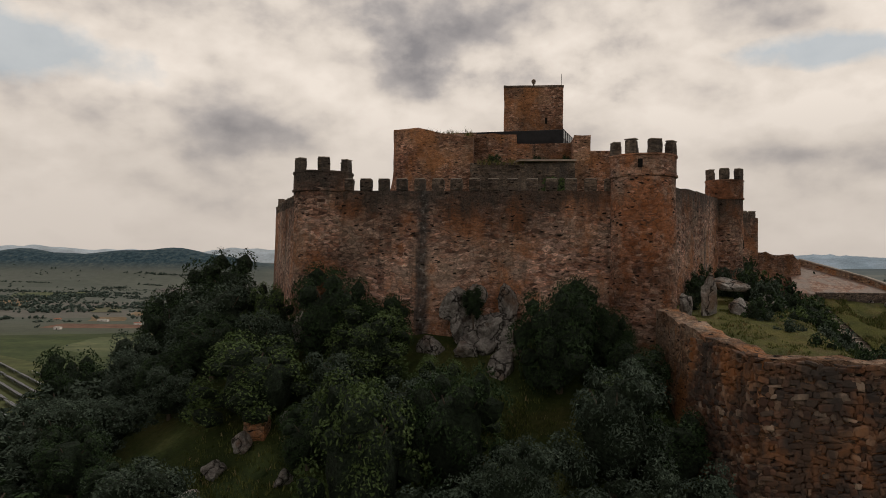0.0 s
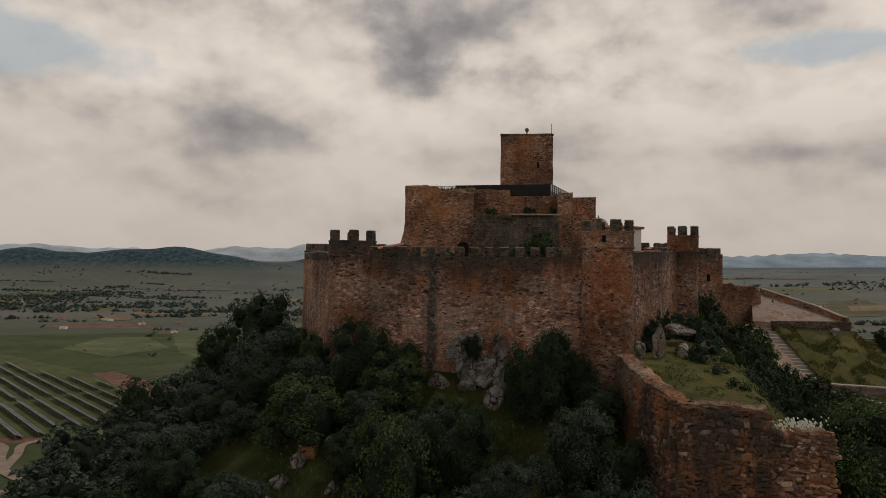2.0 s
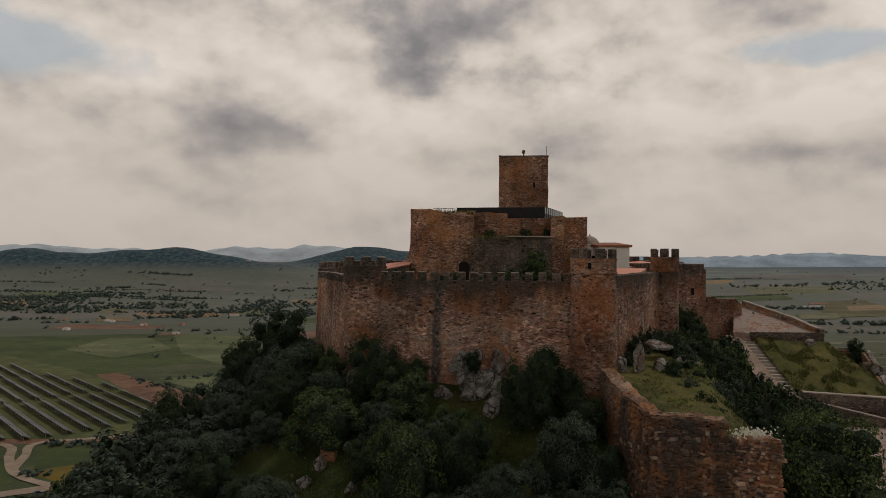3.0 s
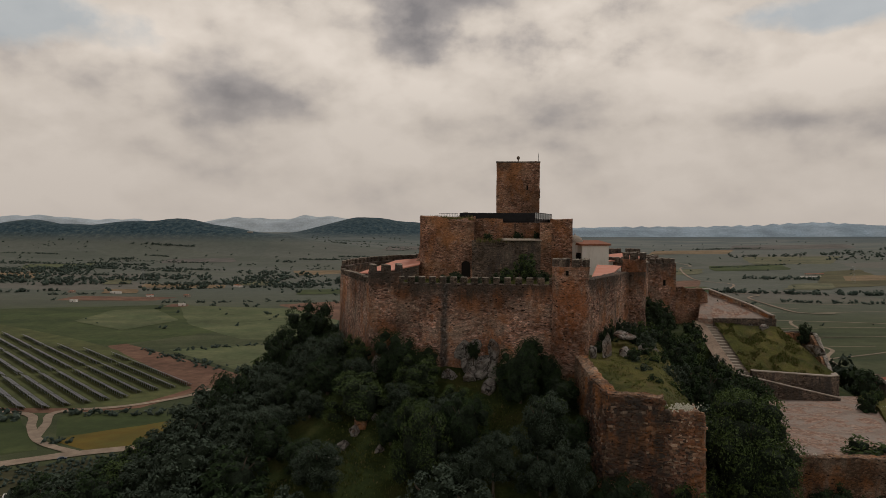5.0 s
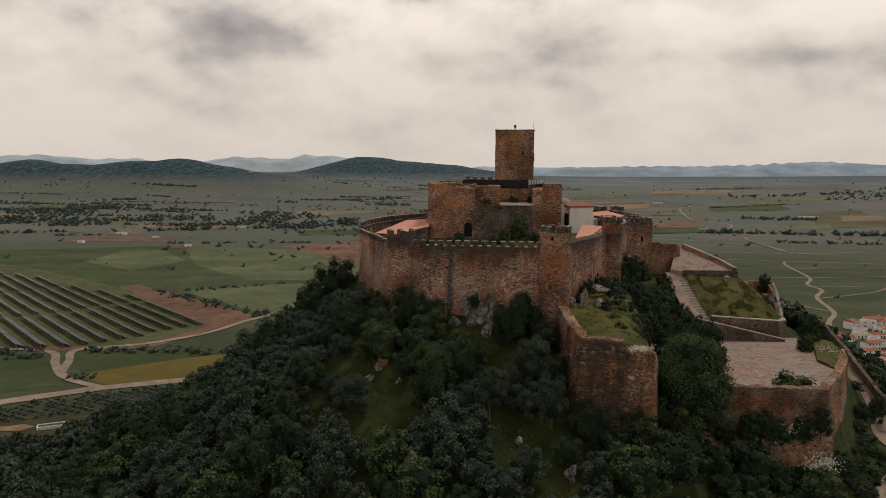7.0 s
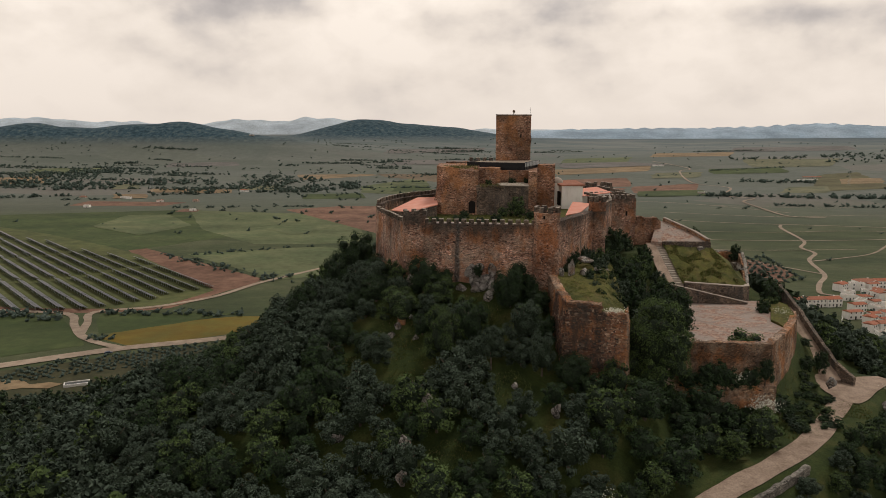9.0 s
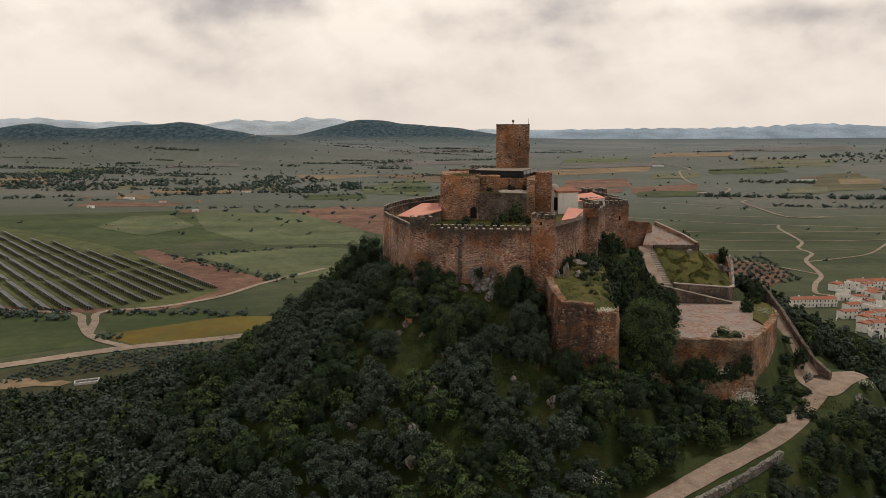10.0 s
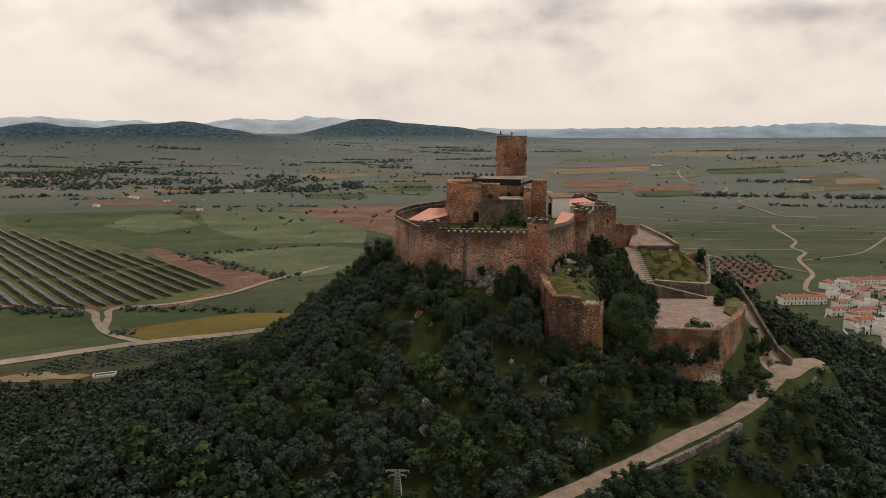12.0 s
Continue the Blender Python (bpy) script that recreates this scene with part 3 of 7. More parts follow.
def ground_mat():
    m = Mat("pasture", 0.95)
    sep = m.N("ShaderNodeSeparateXYZ")
    m.L(m.pos, sep.inputs[0])
    up = m.N("ShaderNodeMapRange")
    up.inputs[1].default_value, up.inputs[2].default_value = 4, 22
    m.L(sep.outputs[2], up.inputs[0])
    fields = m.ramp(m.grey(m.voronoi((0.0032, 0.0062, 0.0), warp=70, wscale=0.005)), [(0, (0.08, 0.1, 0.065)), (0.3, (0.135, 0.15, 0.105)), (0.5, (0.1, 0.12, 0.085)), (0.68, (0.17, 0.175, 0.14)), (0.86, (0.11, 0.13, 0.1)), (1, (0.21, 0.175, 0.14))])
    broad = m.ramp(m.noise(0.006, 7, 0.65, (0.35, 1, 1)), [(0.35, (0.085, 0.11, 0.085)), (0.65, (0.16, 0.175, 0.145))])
    # far fields pulled toward an even cool grey, haze painted in
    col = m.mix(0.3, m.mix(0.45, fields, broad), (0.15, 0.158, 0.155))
    col = m.mix(0.5, col, m.ramp(m.noise(0.05, 8, 0.7), [(0.3, 0.45), (0.7, 1.0)]), "MULTIPLY")
    meadow = m.ramp(m.noise(0.008, 8, 0.7, (0.5, 1, 1)), [(0.36, (0.036, 0.052, 0.022)), (0.5, (0.062, 0.079, 0.034)), (0.64, (0.105, 0.112, 0.058))])
    meadow = m.mix(0.55, meadow, m.ramp(m.noise(0.07, 8, 0.75), [(0.32, 0.45), (0.68, 1.15)]), "MULTIPLY")
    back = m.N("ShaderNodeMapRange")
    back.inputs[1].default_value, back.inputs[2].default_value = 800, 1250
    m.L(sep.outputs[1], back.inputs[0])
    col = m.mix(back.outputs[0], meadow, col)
    # woods of the far rises, their blue cast being distance haze in the colour
    hazy_scrub = m.ramp(m.noise(0.055, 8, 0.7), [(0.40, (0.012, 0.036, 0.05)), (0.52, (0.036, 0.073, 0.096)), (0.66, (0.1, 0.127, 0.12))])
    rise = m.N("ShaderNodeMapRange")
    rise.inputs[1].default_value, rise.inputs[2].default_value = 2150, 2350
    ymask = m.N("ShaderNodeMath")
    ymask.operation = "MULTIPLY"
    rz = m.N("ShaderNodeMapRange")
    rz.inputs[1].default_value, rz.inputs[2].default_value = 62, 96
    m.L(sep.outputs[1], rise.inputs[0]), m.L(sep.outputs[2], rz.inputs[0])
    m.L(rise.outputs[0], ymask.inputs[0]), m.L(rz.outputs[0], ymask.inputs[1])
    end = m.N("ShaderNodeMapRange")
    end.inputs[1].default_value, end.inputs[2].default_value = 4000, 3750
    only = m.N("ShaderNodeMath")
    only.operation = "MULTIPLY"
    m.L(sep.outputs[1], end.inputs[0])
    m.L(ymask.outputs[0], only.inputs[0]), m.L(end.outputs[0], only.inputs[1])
    turf = m.ramp(m.noise(0.25, 6, 0.65), [(0.3, (0.02, 0.036, 0.009)), (0.5, (0.044, 0.064, 0.014)), (0.7, (0.088, 0.088, 0.026))])
    fine = m.noise(4, 6, 0.75)
    turf = m.mix(0.7, turf, m.ramp(fine, [(0.3, 0.35), (0.7, 1.0)]), "MULTIPLY")
    inv = m.N("ShaderNodeMath")
    inv.operation = "SUBTRACT"
    inv.use_clamp = True
    off = m.N("ShaderNodeMapRange")
    off.inputs[1].default_value, off.inputs[2].default_value = 700, 900
    m.L(sep.outputs[1], off.inputs[0])
    m.L(up.outputs[0], inv.inputs[0]), m.L(off.outputs[0], inv.inputs[1])
    # distance haze put into the colour: land turns grey-blue along y
    far_haze = m.N("ShaderNodeMapRange")
    far_haze.inputs[1].default_value, far_haze.inputs[2].default_value, far_haze.inputs[4].default_value = 2200, 3200, 0.8
    m.L(sep.outputs[1], far_haze.inputs[0])
    col = m.mix(far_haze.outputs[0], col, m.ramp(m.noise(0.012, 7, 0.7, (0.3, 1, 1)), [(0.4, (0.1, 0.13, 0.135)), (0.6, (0.19, 0.205, 0.195))]))
    col = m.mix(only.outputs[0], m.mix(inv.outputs[0], col, turf), hazy_scrub)
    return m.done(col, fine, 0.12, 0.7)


build_ground()


def drape(name, poly, material, lift, label, category="field", step=None, kind="structure"):
    """A patch of field or track lying on the land."""
    bm = bmesh.new()
    f = bm.faces.new([bm.verts.new((x, y, 0)) for x, y in poly])
    bmesh.ops.triangulate(bm, faces=[f])
    if step:
        for _ in range(8):
            es = [e for e in bm.edges if e.calc_length() > step]
            if not es:
                break
            bmesh.ops.subdivide_edges(bm, edges=es, cuts=1)
            bmesh.ops.triangulate(bm, faces=bm.faces[:])
    for v in bm.verts:
        v.co.z = hill(v.co.x, v.co.y) + lift
    return tagged(part(name, bm, material), label, category, kind=kind)


def ribbon(name, pts, width, material, lift, label, step=2.0, kind="structure"):
    """A track of even width along a smooth line, following the land."""
    P = [Vector((*p, 0)) for p in pts]
    line = []
    for i in range(len(P) - 1):
        a, b, c, d = P[max(0, i - 1)], P[i], P[i + 1], P[min(len(P) - 1, i + 2)]
        n = max(2, int((c - b).length / step))
        for k in range(n):
            t = k / n
            line.append(0.5 * ((2 * b) + (c - a) * t + (2 * a - 5 * b + 4 * c - d) * t * t + (3 * b - a - 3 * c + d) * t ** 3))
    line.append(P[-1])
    bm = bmesh.new()
    rows = []
    for i, p in enumerate(line):
        t = (line[min(len(line) - 1, i + 1)] - line[max(0, i - 1)]).normalized()
        nrm = Vector((-t.y, t.x, 0))
        w = width * (1 + 0.18 * noise.noise(Vector((p.x * 0.2, p.y * 0.2, 1))))
        hc = [hill(*(p + nrm * w * s).xy) for s in (-0.5, -0.25, 0, 0.25, 0.5)]
        mid = max(hc)
        rows.append([((p + nrm * w * s).x, (p + nrm * w * s).y, 0.6 * mid + 0.4 * h + lift) for s, h in zip((-0.5, -0.25, 0, 0.25, 0.5), hc)])
    quad_grid(bm, rows)
    return tagged(part(name, bm, material), label, "track", kind=kind)

# ---- castle ----
def merlon_mesh(i, w=0.68, h=0.78, d=0.5):
    r = random.Random(40 + i)
    bm = bmesh.new()
    hh = h * r.uniform(0.82, 1.05)
    box(bm, 0, 0, hh / 2, w * r.uniform(0.9, 1.08), d, hh, 0, 0.05)
    bmesh.ops.subdivide_edges(bm, edges=[e for e in bm.edges if e.calc_length() > 0.3], cuts=1, use_grid_fill=True)
    rough(bm, 0.04, 2.0, i * 3.7)
    box(bm, 0, 0, hh + 0.03, w * 0.98, d * 1.02, 0.07, 0, 0.02)
    me = to_mesh("merlon", bm, [M_DARKWALL, M_SLAB])
    for f in me.polygons:
        f.material_index = 1 if f.center.z > hh + 0.02 else 0
    return me


MERLONS = [merlon_mesh(i) for i in range(5)]


def merlons_along(parent, pts, z, pitch=1.1, inset=0.28, skip=(), top=None):
    n_all = 0
    for (x0, y0), (x1, y1) in zip(pts, pts[1:]):
        l = math.hypot(x1 - x0, y1 - y0)
        n = max(1, int(l / pitch))
        a = math.atan2(y1 - y0, x1 - x0)
        for i in range(n):
            n_all += 1
            if n_all in skip:
                continue
            f = (i + 0.5) / n
            zz = z(x0 + (x1 - x0) * f, y0 + (y1 - y0) * f) if callable(z) else z
            m = Matrix.Translation((x0 + (x1 - x0) * f - math.sin(a) * inset, y0 + (y1 - y0) * f + math.cos(a) * inset, zz)) @ Matrix.Rotation(a + rng.uniform(-0.04, 0.04), 4, "Z")
            piece("merlon", MERLONS[rng.randrange(5)], m, parent)


def curtain(label, pts, zb, zt, thick=1.5, merl=True, skip=(), batter=0.25, material=None, pitch=1.1, ragged=0.0):
    t = thing("curtain_wall", label, "castle wall", "curtain walls of the castle", at=(*pts[0], zb if not callable(zb) else zb(*pts[0])))
    bm = bmesh.new()
    wall_run(bm, pts, thick, zb, zt, 0.55, batter, 0.07, ragged)
    part("wall", bm, material or M_WALL, t)
    if merl:
        merlons_along(t, pts, zt, pitch, skip=skip)
    return t


def round_tower(label, cx, cy, r, zb, string, parapet, merl_n, a0, slit=None, merl_h=1.0, material=None, crown=None):
    t = thing("round_tower", label, "castle tower", "round towers of the castle", at=(cx, cy, zb))
    bm = bmesh.new()
    prof = [(r * 1.09, zb)] + [(r * (1.05 - 0.05 * k / 14), zb + (string - zb) * k / 14) for k in range(1, 15)]
    lathe(bm, cx, cy, prof, 44)
    rough(bm, 0.07)
    part("drum", bm, material or M_WALL, t)
    bm = bmesh.new()
    rp = r * 1.02
    lathe(bm, cx, cy, [(rp - 0.45, string - 0.1), (rp + 0.07, string - 0.06), (rp + 0.07, string + 0.07), (rp, string + 0.1), (rp, (string + parapet) / 2), (rp, parapet - 0.12), (rp + 0.06, parapet - 0.1), (rp + 0.06, parapet), (rp - 0.45, parapet), (rp - 0.45, string + 0.2), (0.1, string + 0.2)], 44)
    rough(bm, 0.035)
    ring = part("parapet", bm, crown or M_TOWER, t)
    for i in range(merl_n):
        a = a0 + 2 * math.pi * i / merl_n
        m = Matrix.Translation((cx + (rp - 0.22) * math.cos(a), cy + (rp - 0.22) * math.sin(a), parapet - 0.02)) @ Matrix.Rotation(a + math.pi / 2 + rng.uniform(-0.06, 0.06), 4, "Z") @ Matrix.Diagonal((1.05, 0.9, merl_h, 1))
        piece("merlon", MERLONS[i % 5], m, ring)
    if slit:
        bm = bmesh.new()
        a, z = slit
        box(bm, cx + (rp + 0.0) * math.cos(a), cy + (rp + 0.0) * math.sin(a), z, 0.2, 0.26, 0.5, a, 0.03)
        part("arrow_slit", bm, M_DARK, t, "dark narrow arrow slit")
    return t


# ring of outer walls, counter-clockwise
def foot(x, y):
    return hill(x, y) - 1.2


curtain("high rubble curtain wall with worn battlements above granite outcrop", [(-6.6, 44.9), (2.5, 44.0), (10.8, 43.4)], lambda x, y: 97.0, 109.4, batter=0.35, material=M_FRONT)
curtain("rubble curtain wall beside the grassy bank with a worn top", [(13.8, 44.0), (18.2, 50.2), (21.7, 56.2)], lambda x, y: 99.5, lambda x, y: 109.9 + 0.02 * (y - 44), merl=False, batter=0.15, ragged=0.1)
curtain("short rubble curtain wall between round and square towers", [(23.6, 58.6), (28.0, 70), (29.5, 77.5)], lambda x, y: 99.0, 110.1, batter=0.1)
curtain("rear curtain wall with worn battlements", [(34.5, 86), (31, 97), (18, 101), (4, 99), (-5.5, 86.5), (-12.5, 78), (-15.2, 71.5), (-15.8, 67.3)], lambda x, y: 98.5, lambda x, y: 110.0 + 0.02 * (y - 67), batter=0.1, thick=1.1)
curtain("side curtain wall of warm rubble with a low battlement", [(-15.8, 67.3), (-14.6, 62.5), (-9.3, 47.4)], lambda x, y: 97.5, lambda x, y: 109.0, batter=0.3, thick=1.1, pitch=1.3)

round_tower("round rubble corner tower with five worn merlons", -7.75, 46.0, 1.85, 97.0, 109.4, 110.6, 6, -1.40, merl_h=1.1, crown=M_WALL)
round_tower("stout round rubble tower streaked rust red and black", 12.1, 43.2, 1.92, 97.5, 110.2, 111.45, 8, -1.45, slit=(-1.92, 110.85), merl_h=1.1, material=M_TOWER)
round_tower("slim round rubble tower with three standing merlons", 22.6, 57.3, 1.42, 98.0, 110.2, 111.7, 6, -0.9, merl_h=1.15)


def square_tower():
    t = thing("square_tower", "square rubble tower with crenellated top", "castle tower", at=(31, 82, 98))
    P = [(27.2, 77.2), (35.0, 79.2), (33.2, 86.8), (25.4, 84.8)]
    bm = bmesh.new()
    prism(bm, P, 98, 110.2, 0.8)
    rough(bm, 0.07)
    part("body", bm, M_WALL, t)
    merlons_along(t, P + P[:1], 110.18, 1.15)
    bm = bmesh.new()
    box(bm, 33.0, 78.55, 107.2, 0.25, 0.3, 0.9, 0.25)
    part("arrow_slit", bm, M_DARK, t, "dark narrow arrow slit")
    # the higher ruined turret behind
    u = thing("turret", "ruined crenellated turret rising behind the square tower", "castle tower", at=(32, 96, 99))
    Q = [(29.2, 95), (34.2, 96), (33.4, 100), (28.4, 99)]
    bm = bmesh.new()
    prism(bm, Q, 99, 111.2, 0.8)
    rough(bm, 0.08)
    part("body", bm, M_DARKWALL, u)
    merlons_along(u, Q + Q[:1], 111.2, 1.3)


square_tower()

GATE = thing("gate_wall", "broken end of a rubble gate wall", "castle wall", at=(37, 81.5, 100))
bm = bmesh.new()
wall_run(bm, [(34.8, 80.3), (37, 80.6), (39.6, 80.8), (40.7, 81.2)], 1.6, 99, lambda x, y: 106.3 - 0.5 * max(0, x - 39.3), 0.5, 0.1, 0.12, 0.5)
part("wall", bm, M_KEEP, GATE)
# courtyard fill inside the ring
bm = bmesh.new()
prism(bm, [(-7.5, 47), (11.8, 45), (20.5, 57), (27, 71), (29, 79), (33, 86), (30, 96), (18, 100), (4, 98), (-4.8, 86), (-11.8, 77.5), (-14.6, 67.5), (-13.6, 62.5)], 98, 108.6)
tagged(part("courtyard", bm, M_GRASS), "earth courtyard with weeds inside the castle walls", "courtyard", kind="structure")


bm = bmesh.new()
prism(bm, [(-5.6, 46.7), (2.6, 45.7), (10.0, 45.2), (10.4, 48.2), (2.8, 48.9), (-5.2, 49.8)], 108.4, 109.1)
tagged(part("wall_walk", bm, M_SLAB), "pale worn stone wall-walk behind the battlement", "wall walk", kind="structure")


def keep():
    t = thing("keep_tower", "tall square keep of rust-brown rubble with flat top", "castle tower", at=(10.9, 90, 112))
    P = [(7.35, 87.2), (14.5, 86.6), (15.2, 93.6), (8.0, 94.2)]
    bm = bmesh.new()
    prism(bm, P, 109, 126.45, 0.7)
    rough(bm, 0.05)
    part("body", bm, M_KEEP, t)
    bm = bmesh.new()
    Q = [(x + (0.06 if x > 10 else -0.06), y + (0.06 if y > 90 else -0.06)) for x, y in P]
    prism(bm, Q, 126.42, 126.66, 0.7)
    rough(bm, 0.03)
    part("coping", bm, M_DARKWALL, t, "thin dark stone coping")
    bm = bmesh.new()
    box(bm, 12.45, 86.75, 122.3, 0.28, 0.3, 0.75, -0.08)
    part("arrow_slit", bm, M_DARK, t, "dark narrow arrow slit")
    bm = bmesh.new()
    box(bm, 14.8, 89.5, 121.5, 0.3, 0.9, 1.6, -0.1)
    part("window", bm, M_DARK, t, "dark window opening")
    f = thing("finial_ball", "small round ball on a short post", "finial", at=(11.0, 87.6, 126.6))
    bm = bmesh.new()
    lathe(bm, 11.0, 87.6, [(0.09, 126.6), (0.09, 127.0), (0.16, 127.02), (0.24, 127.15), (0.28, 127.32), (0.22, 127.5), (0.06, 127.6)], 14)
    part("ball", bm, M_DARKWALL, f)
    a = thing("lightning_rod", "thin metal lightning rod on the tower corner", "rod", at=(14.3, 86.9, 126.6))
    bm = bmesh.new()
    lathe(bm, 14.3, 86.9, [(0.035, 126.6), (0.03, 127.9), (0.01, 128.1)], 8)
    part("rod", bm, M_STEEL, a)


keep()


def inner_building():
    t = thing("inner_castle", "ruined inner castle block of brown rubble with battered corner", "castle building", at=(4, 66, 108.6))
    # left mass with rounded, battered corner
    plan = []
    for k in range(9):
        a = math.pi + k / 8 * math.pi / 2
        plan.append((-2.2 + 2.5 * math.cos(a), 66.6 + 2.5 * math.sin(a)))
    plan += [(2.6, 63.9), (3.0, 66.5), (3.0, 76), (-4.4, 76)]
    bm = bmesh.new()
    rows = []
    zs = [108.5 + (117.0 - 108.5) * k / 12 for k in range(13)]
    dense = []
    for i, p in enumerate(plan):
        q = plan[(i + 1) % len(plan)]
        n = max(1, round(math.hypot(q[0] - p[0], q[1] - p[1]) / 0.7))
        dense += [(p[0] + (q[0] - p[0]) * k / n, p[1] + (q[1] - p[1]) * k / n) for k in range(n)]
    for z in zs:
        o = 0.95 * max(0, (113.2 - z) / 4.7) ** 1.15
        ring = []
        for x, y in dense:
            dx, dy = min(0, x + 0.5), min(0, y - 66)
            l = math.hypot(dx, dy) or 1
            top = z
            if z > 116.9:
                top = z + 0.35 * noise.noise(Vector((x * 0.6, y * 0.6, 0))) - (0.55 if -2.2 < x < 3 else 0)
            ring.append((x + o * dx / l, y + o * dy / l * 0.7, top))
        rows.append(ring)
    vs = [[bm.verts.new(p) for p in r] for r in rows]
    n = len(dense)
    for a, b in zip(vs, vs[1:]):
        for i in range(n):
            bm.faces.new((a[i], a[(i + 1) % n], b[(i + 1) % n], b[i]))
    bm.faces.new(vs[-1]), bm.faces.new(vs[0])
    rough(bm, 0.09)
    part("corner_mass", bm, M_KEEP, t)
    # low mass with sloping slab roof
    bm = bmesh.new()
    prism(bm, [(2.4, 63.3), (11.4, 61.9), (11.9, 67.4), (2.4, 68.6)], 108.5, lambda x, y: 113.75 + 0.03 * (y - 62), 0.7)
    rough(bm, 0.08)
    part("front_mass", bm, M_DARKWALL, t, "dark lichen-stained lower block")
    bm = bmesh.new()
    prism(bm, [(6.6, 61.9), (11.5, 61.6), (11.9, 67.3), (6.0, 66.0)], 113.82, lambda x, y: 113.98 + 0.03 * (y - 62))
    part("roof_slab", bm, M_SLAB, t, "pale sloping roof slab")
    bm = bmesh.new()
    prism(bm, [(2.5, 65.5), (6.7, 65.3), (6.9, 68.5), (2.5, 69.6)], 113.0, lambda x, y: 116.75 + 0.15 * noise.noise(Vector((x, y, 0))), 0.7)
    rough(bm, 0.08)
    part("buttress", bm, M_KEEP, t)
    bm = bmesh.new()
    prism(bm, [(6.6, 67.6), (13.3, 66.9), (13.7, 68.2), (6.7, 68.8)], 112, 116.25, 0.7)
    rough(bm, 0.06)
    part("upper_wall", bm, M_KEEP, t)
    bm = bmesh.new()
    prism(bm, [(11.5, 62.8), (13.0, 62.9), (14.6, 76), (12.9, 76.2)], 108.5, 116.3, 0.8)
    rough(bm, 0.08)
    part("side_wall", bm, M_KEEP, t)
    bm = bmesh.new()
    prism(bm, [(3.0, 69), (13.2, 68.6), (14.6, 80), (3.0, 82)], 108.5, 116.1)
    part("core", bm, M_DARKWALL, t)
    bm = bmesh.new()
    prof = [(1.02, 108.9), (2.18, 108.9), (2.18, 110.6)] + [(1.6 + 0.58 * math.cos(a), 110.6 + 0.45 * math.sin(a)) for a in (math.pi * k / 7 for k in range(1, 7))] + [(1.02, 110.6)]
    fr = [bm.verts.new((x, 63.25, z)) for x, z in prof]
    bk = [bm.verts.new((x, 64.6, z)) for x, z in prof]
    bm.faces.new(fr)
    for i in range(len(fr)):
        j = (i + 1) % len(fr)
        bm.faces.new((fr[i], fr[j], bk[j], bk[i]))
    part("doorway", bm, M_DARK, t, "dark arched doorway")
    # rear tower
    u = thing("rear_tower", "plain square tower of brown rubble with flat top", "castle tower", at=(16.4, 77, 108.6))
    bm = bmesh.new()
    prism(bm, [(14.7, 75.6), (18.0, 75.2), (18.6, 79.4), (15.2, 79.8)], 108.5, lambda x, y: 116.95 + 0.2 * noise.noise(Vector((x * 0.8, y * 0.8, 4))), 0.7)
    rough(bm, 0.07)
    part("body", bm, M_KEEP, u)
    v = thing("ruined_wall", "low crenellated stump of wall behind the deck", "castle wall", at=(2, 84, 108.6))
    bm = bmesh.new()
    wall_run(bm, [(-2.5, 80), (2.0, 82.5), (7.2, 84)], 1.0, 108.5, 117.2, 0.6, 0, 0.08, 0.3)
    part("wall", bm, M_KEEP, v)
    merlons_along(v, [(1.5, 82.2), (7.0, 83.9)], 117.2, 1.3)


inner_building()


def deck():
    t = thing("viewing_deck", "black steel viewing deck with boarded floor below the keep", "deck", at=(7, 74, 116.3))
    P = [(0.85, 70.0), (11.3, 67.4), (15.3, 78.4), (14.6, 86.0), (3.6, 84.0)]
    bm = bmesh.new()
    prism(bm, P, 116.3, 116.6)
    part("frame", bm, M_STEEL, t)
    bm = bmesh.new()
    prism(bm, [(1.0, 70.15), (11.2, 67.6), (15.1, 78.4), (14.4, 85.8), (3.7, 83.8)], 117.2, 117.3)
    part("floor", bm, M_DECK, t, "weathered deck boards")
    bm = bmesh.new()
    wall_run(bm, [(0.85, 70.0), (11.3, 67.4)], 0.12, 116.55, 117.62, 3, 0, 0)
    part("fascia", bm, M_STEEL, t, "black sheet-steel fascia")
    bm = bmesh.new()
    wall_run(bm, [(3.6, 84.0), (0.85, 70.0)], 0.12, 116.55, 117.62, 3, 0, 0)
    part("fascia", bm, M_STEEL, t)
    a, b = Vector((11.3, 67.4)), Vector((15.3, 78.4))
    for k in range(11):
        p = a.lerp(b, k / 10)
        bm = bmesh.new()
        box(bm, p.x, p.y, 117.1, 0.07, 0.07, 1.2)
        part("baluster", bm, M_STEEL, t)
    bm = bmesh.new()
    wall_run(bm, [tuple(a), tuple(b)], 0.06, 117.64, 117.72, 3, 0, 0)
    wall_run(bm, [tuple(a), tuple(b)], 0.1, 116.5, 116.85, 3, 0, 0)
    part("rail", bm, M_STEEL, t, "thin black handrail")
    bm = bmesh.new()
    wall_run(bm, [(11.36, 67.6), (15.3, 78.3)], 0.02, 116.9, 117.62, 3, 0, 0)
    part("infill_panel", bm, M_GALV, t, "pale translucent infill panel")
    # small fence of bars on the left block
    f = thing("bar_fence", "low fence of thin upright bars", "fence", at=(-0.5, 70, 116.4))
    for k in range(12):
        bm = bmesh.new()
        box(bm, -2.0 + 0.23 * k, 70.3, 116.95, 0.035, 0.035, 1.3)
        part("bar", bm, M_STEEL, f)
    bm = bmesh.new()
    box(bm, -0.7, 70.3, 117.55, 2.7, 0.04, 0.04)
    part("rail", bm, M_STEEL, f)


deck()


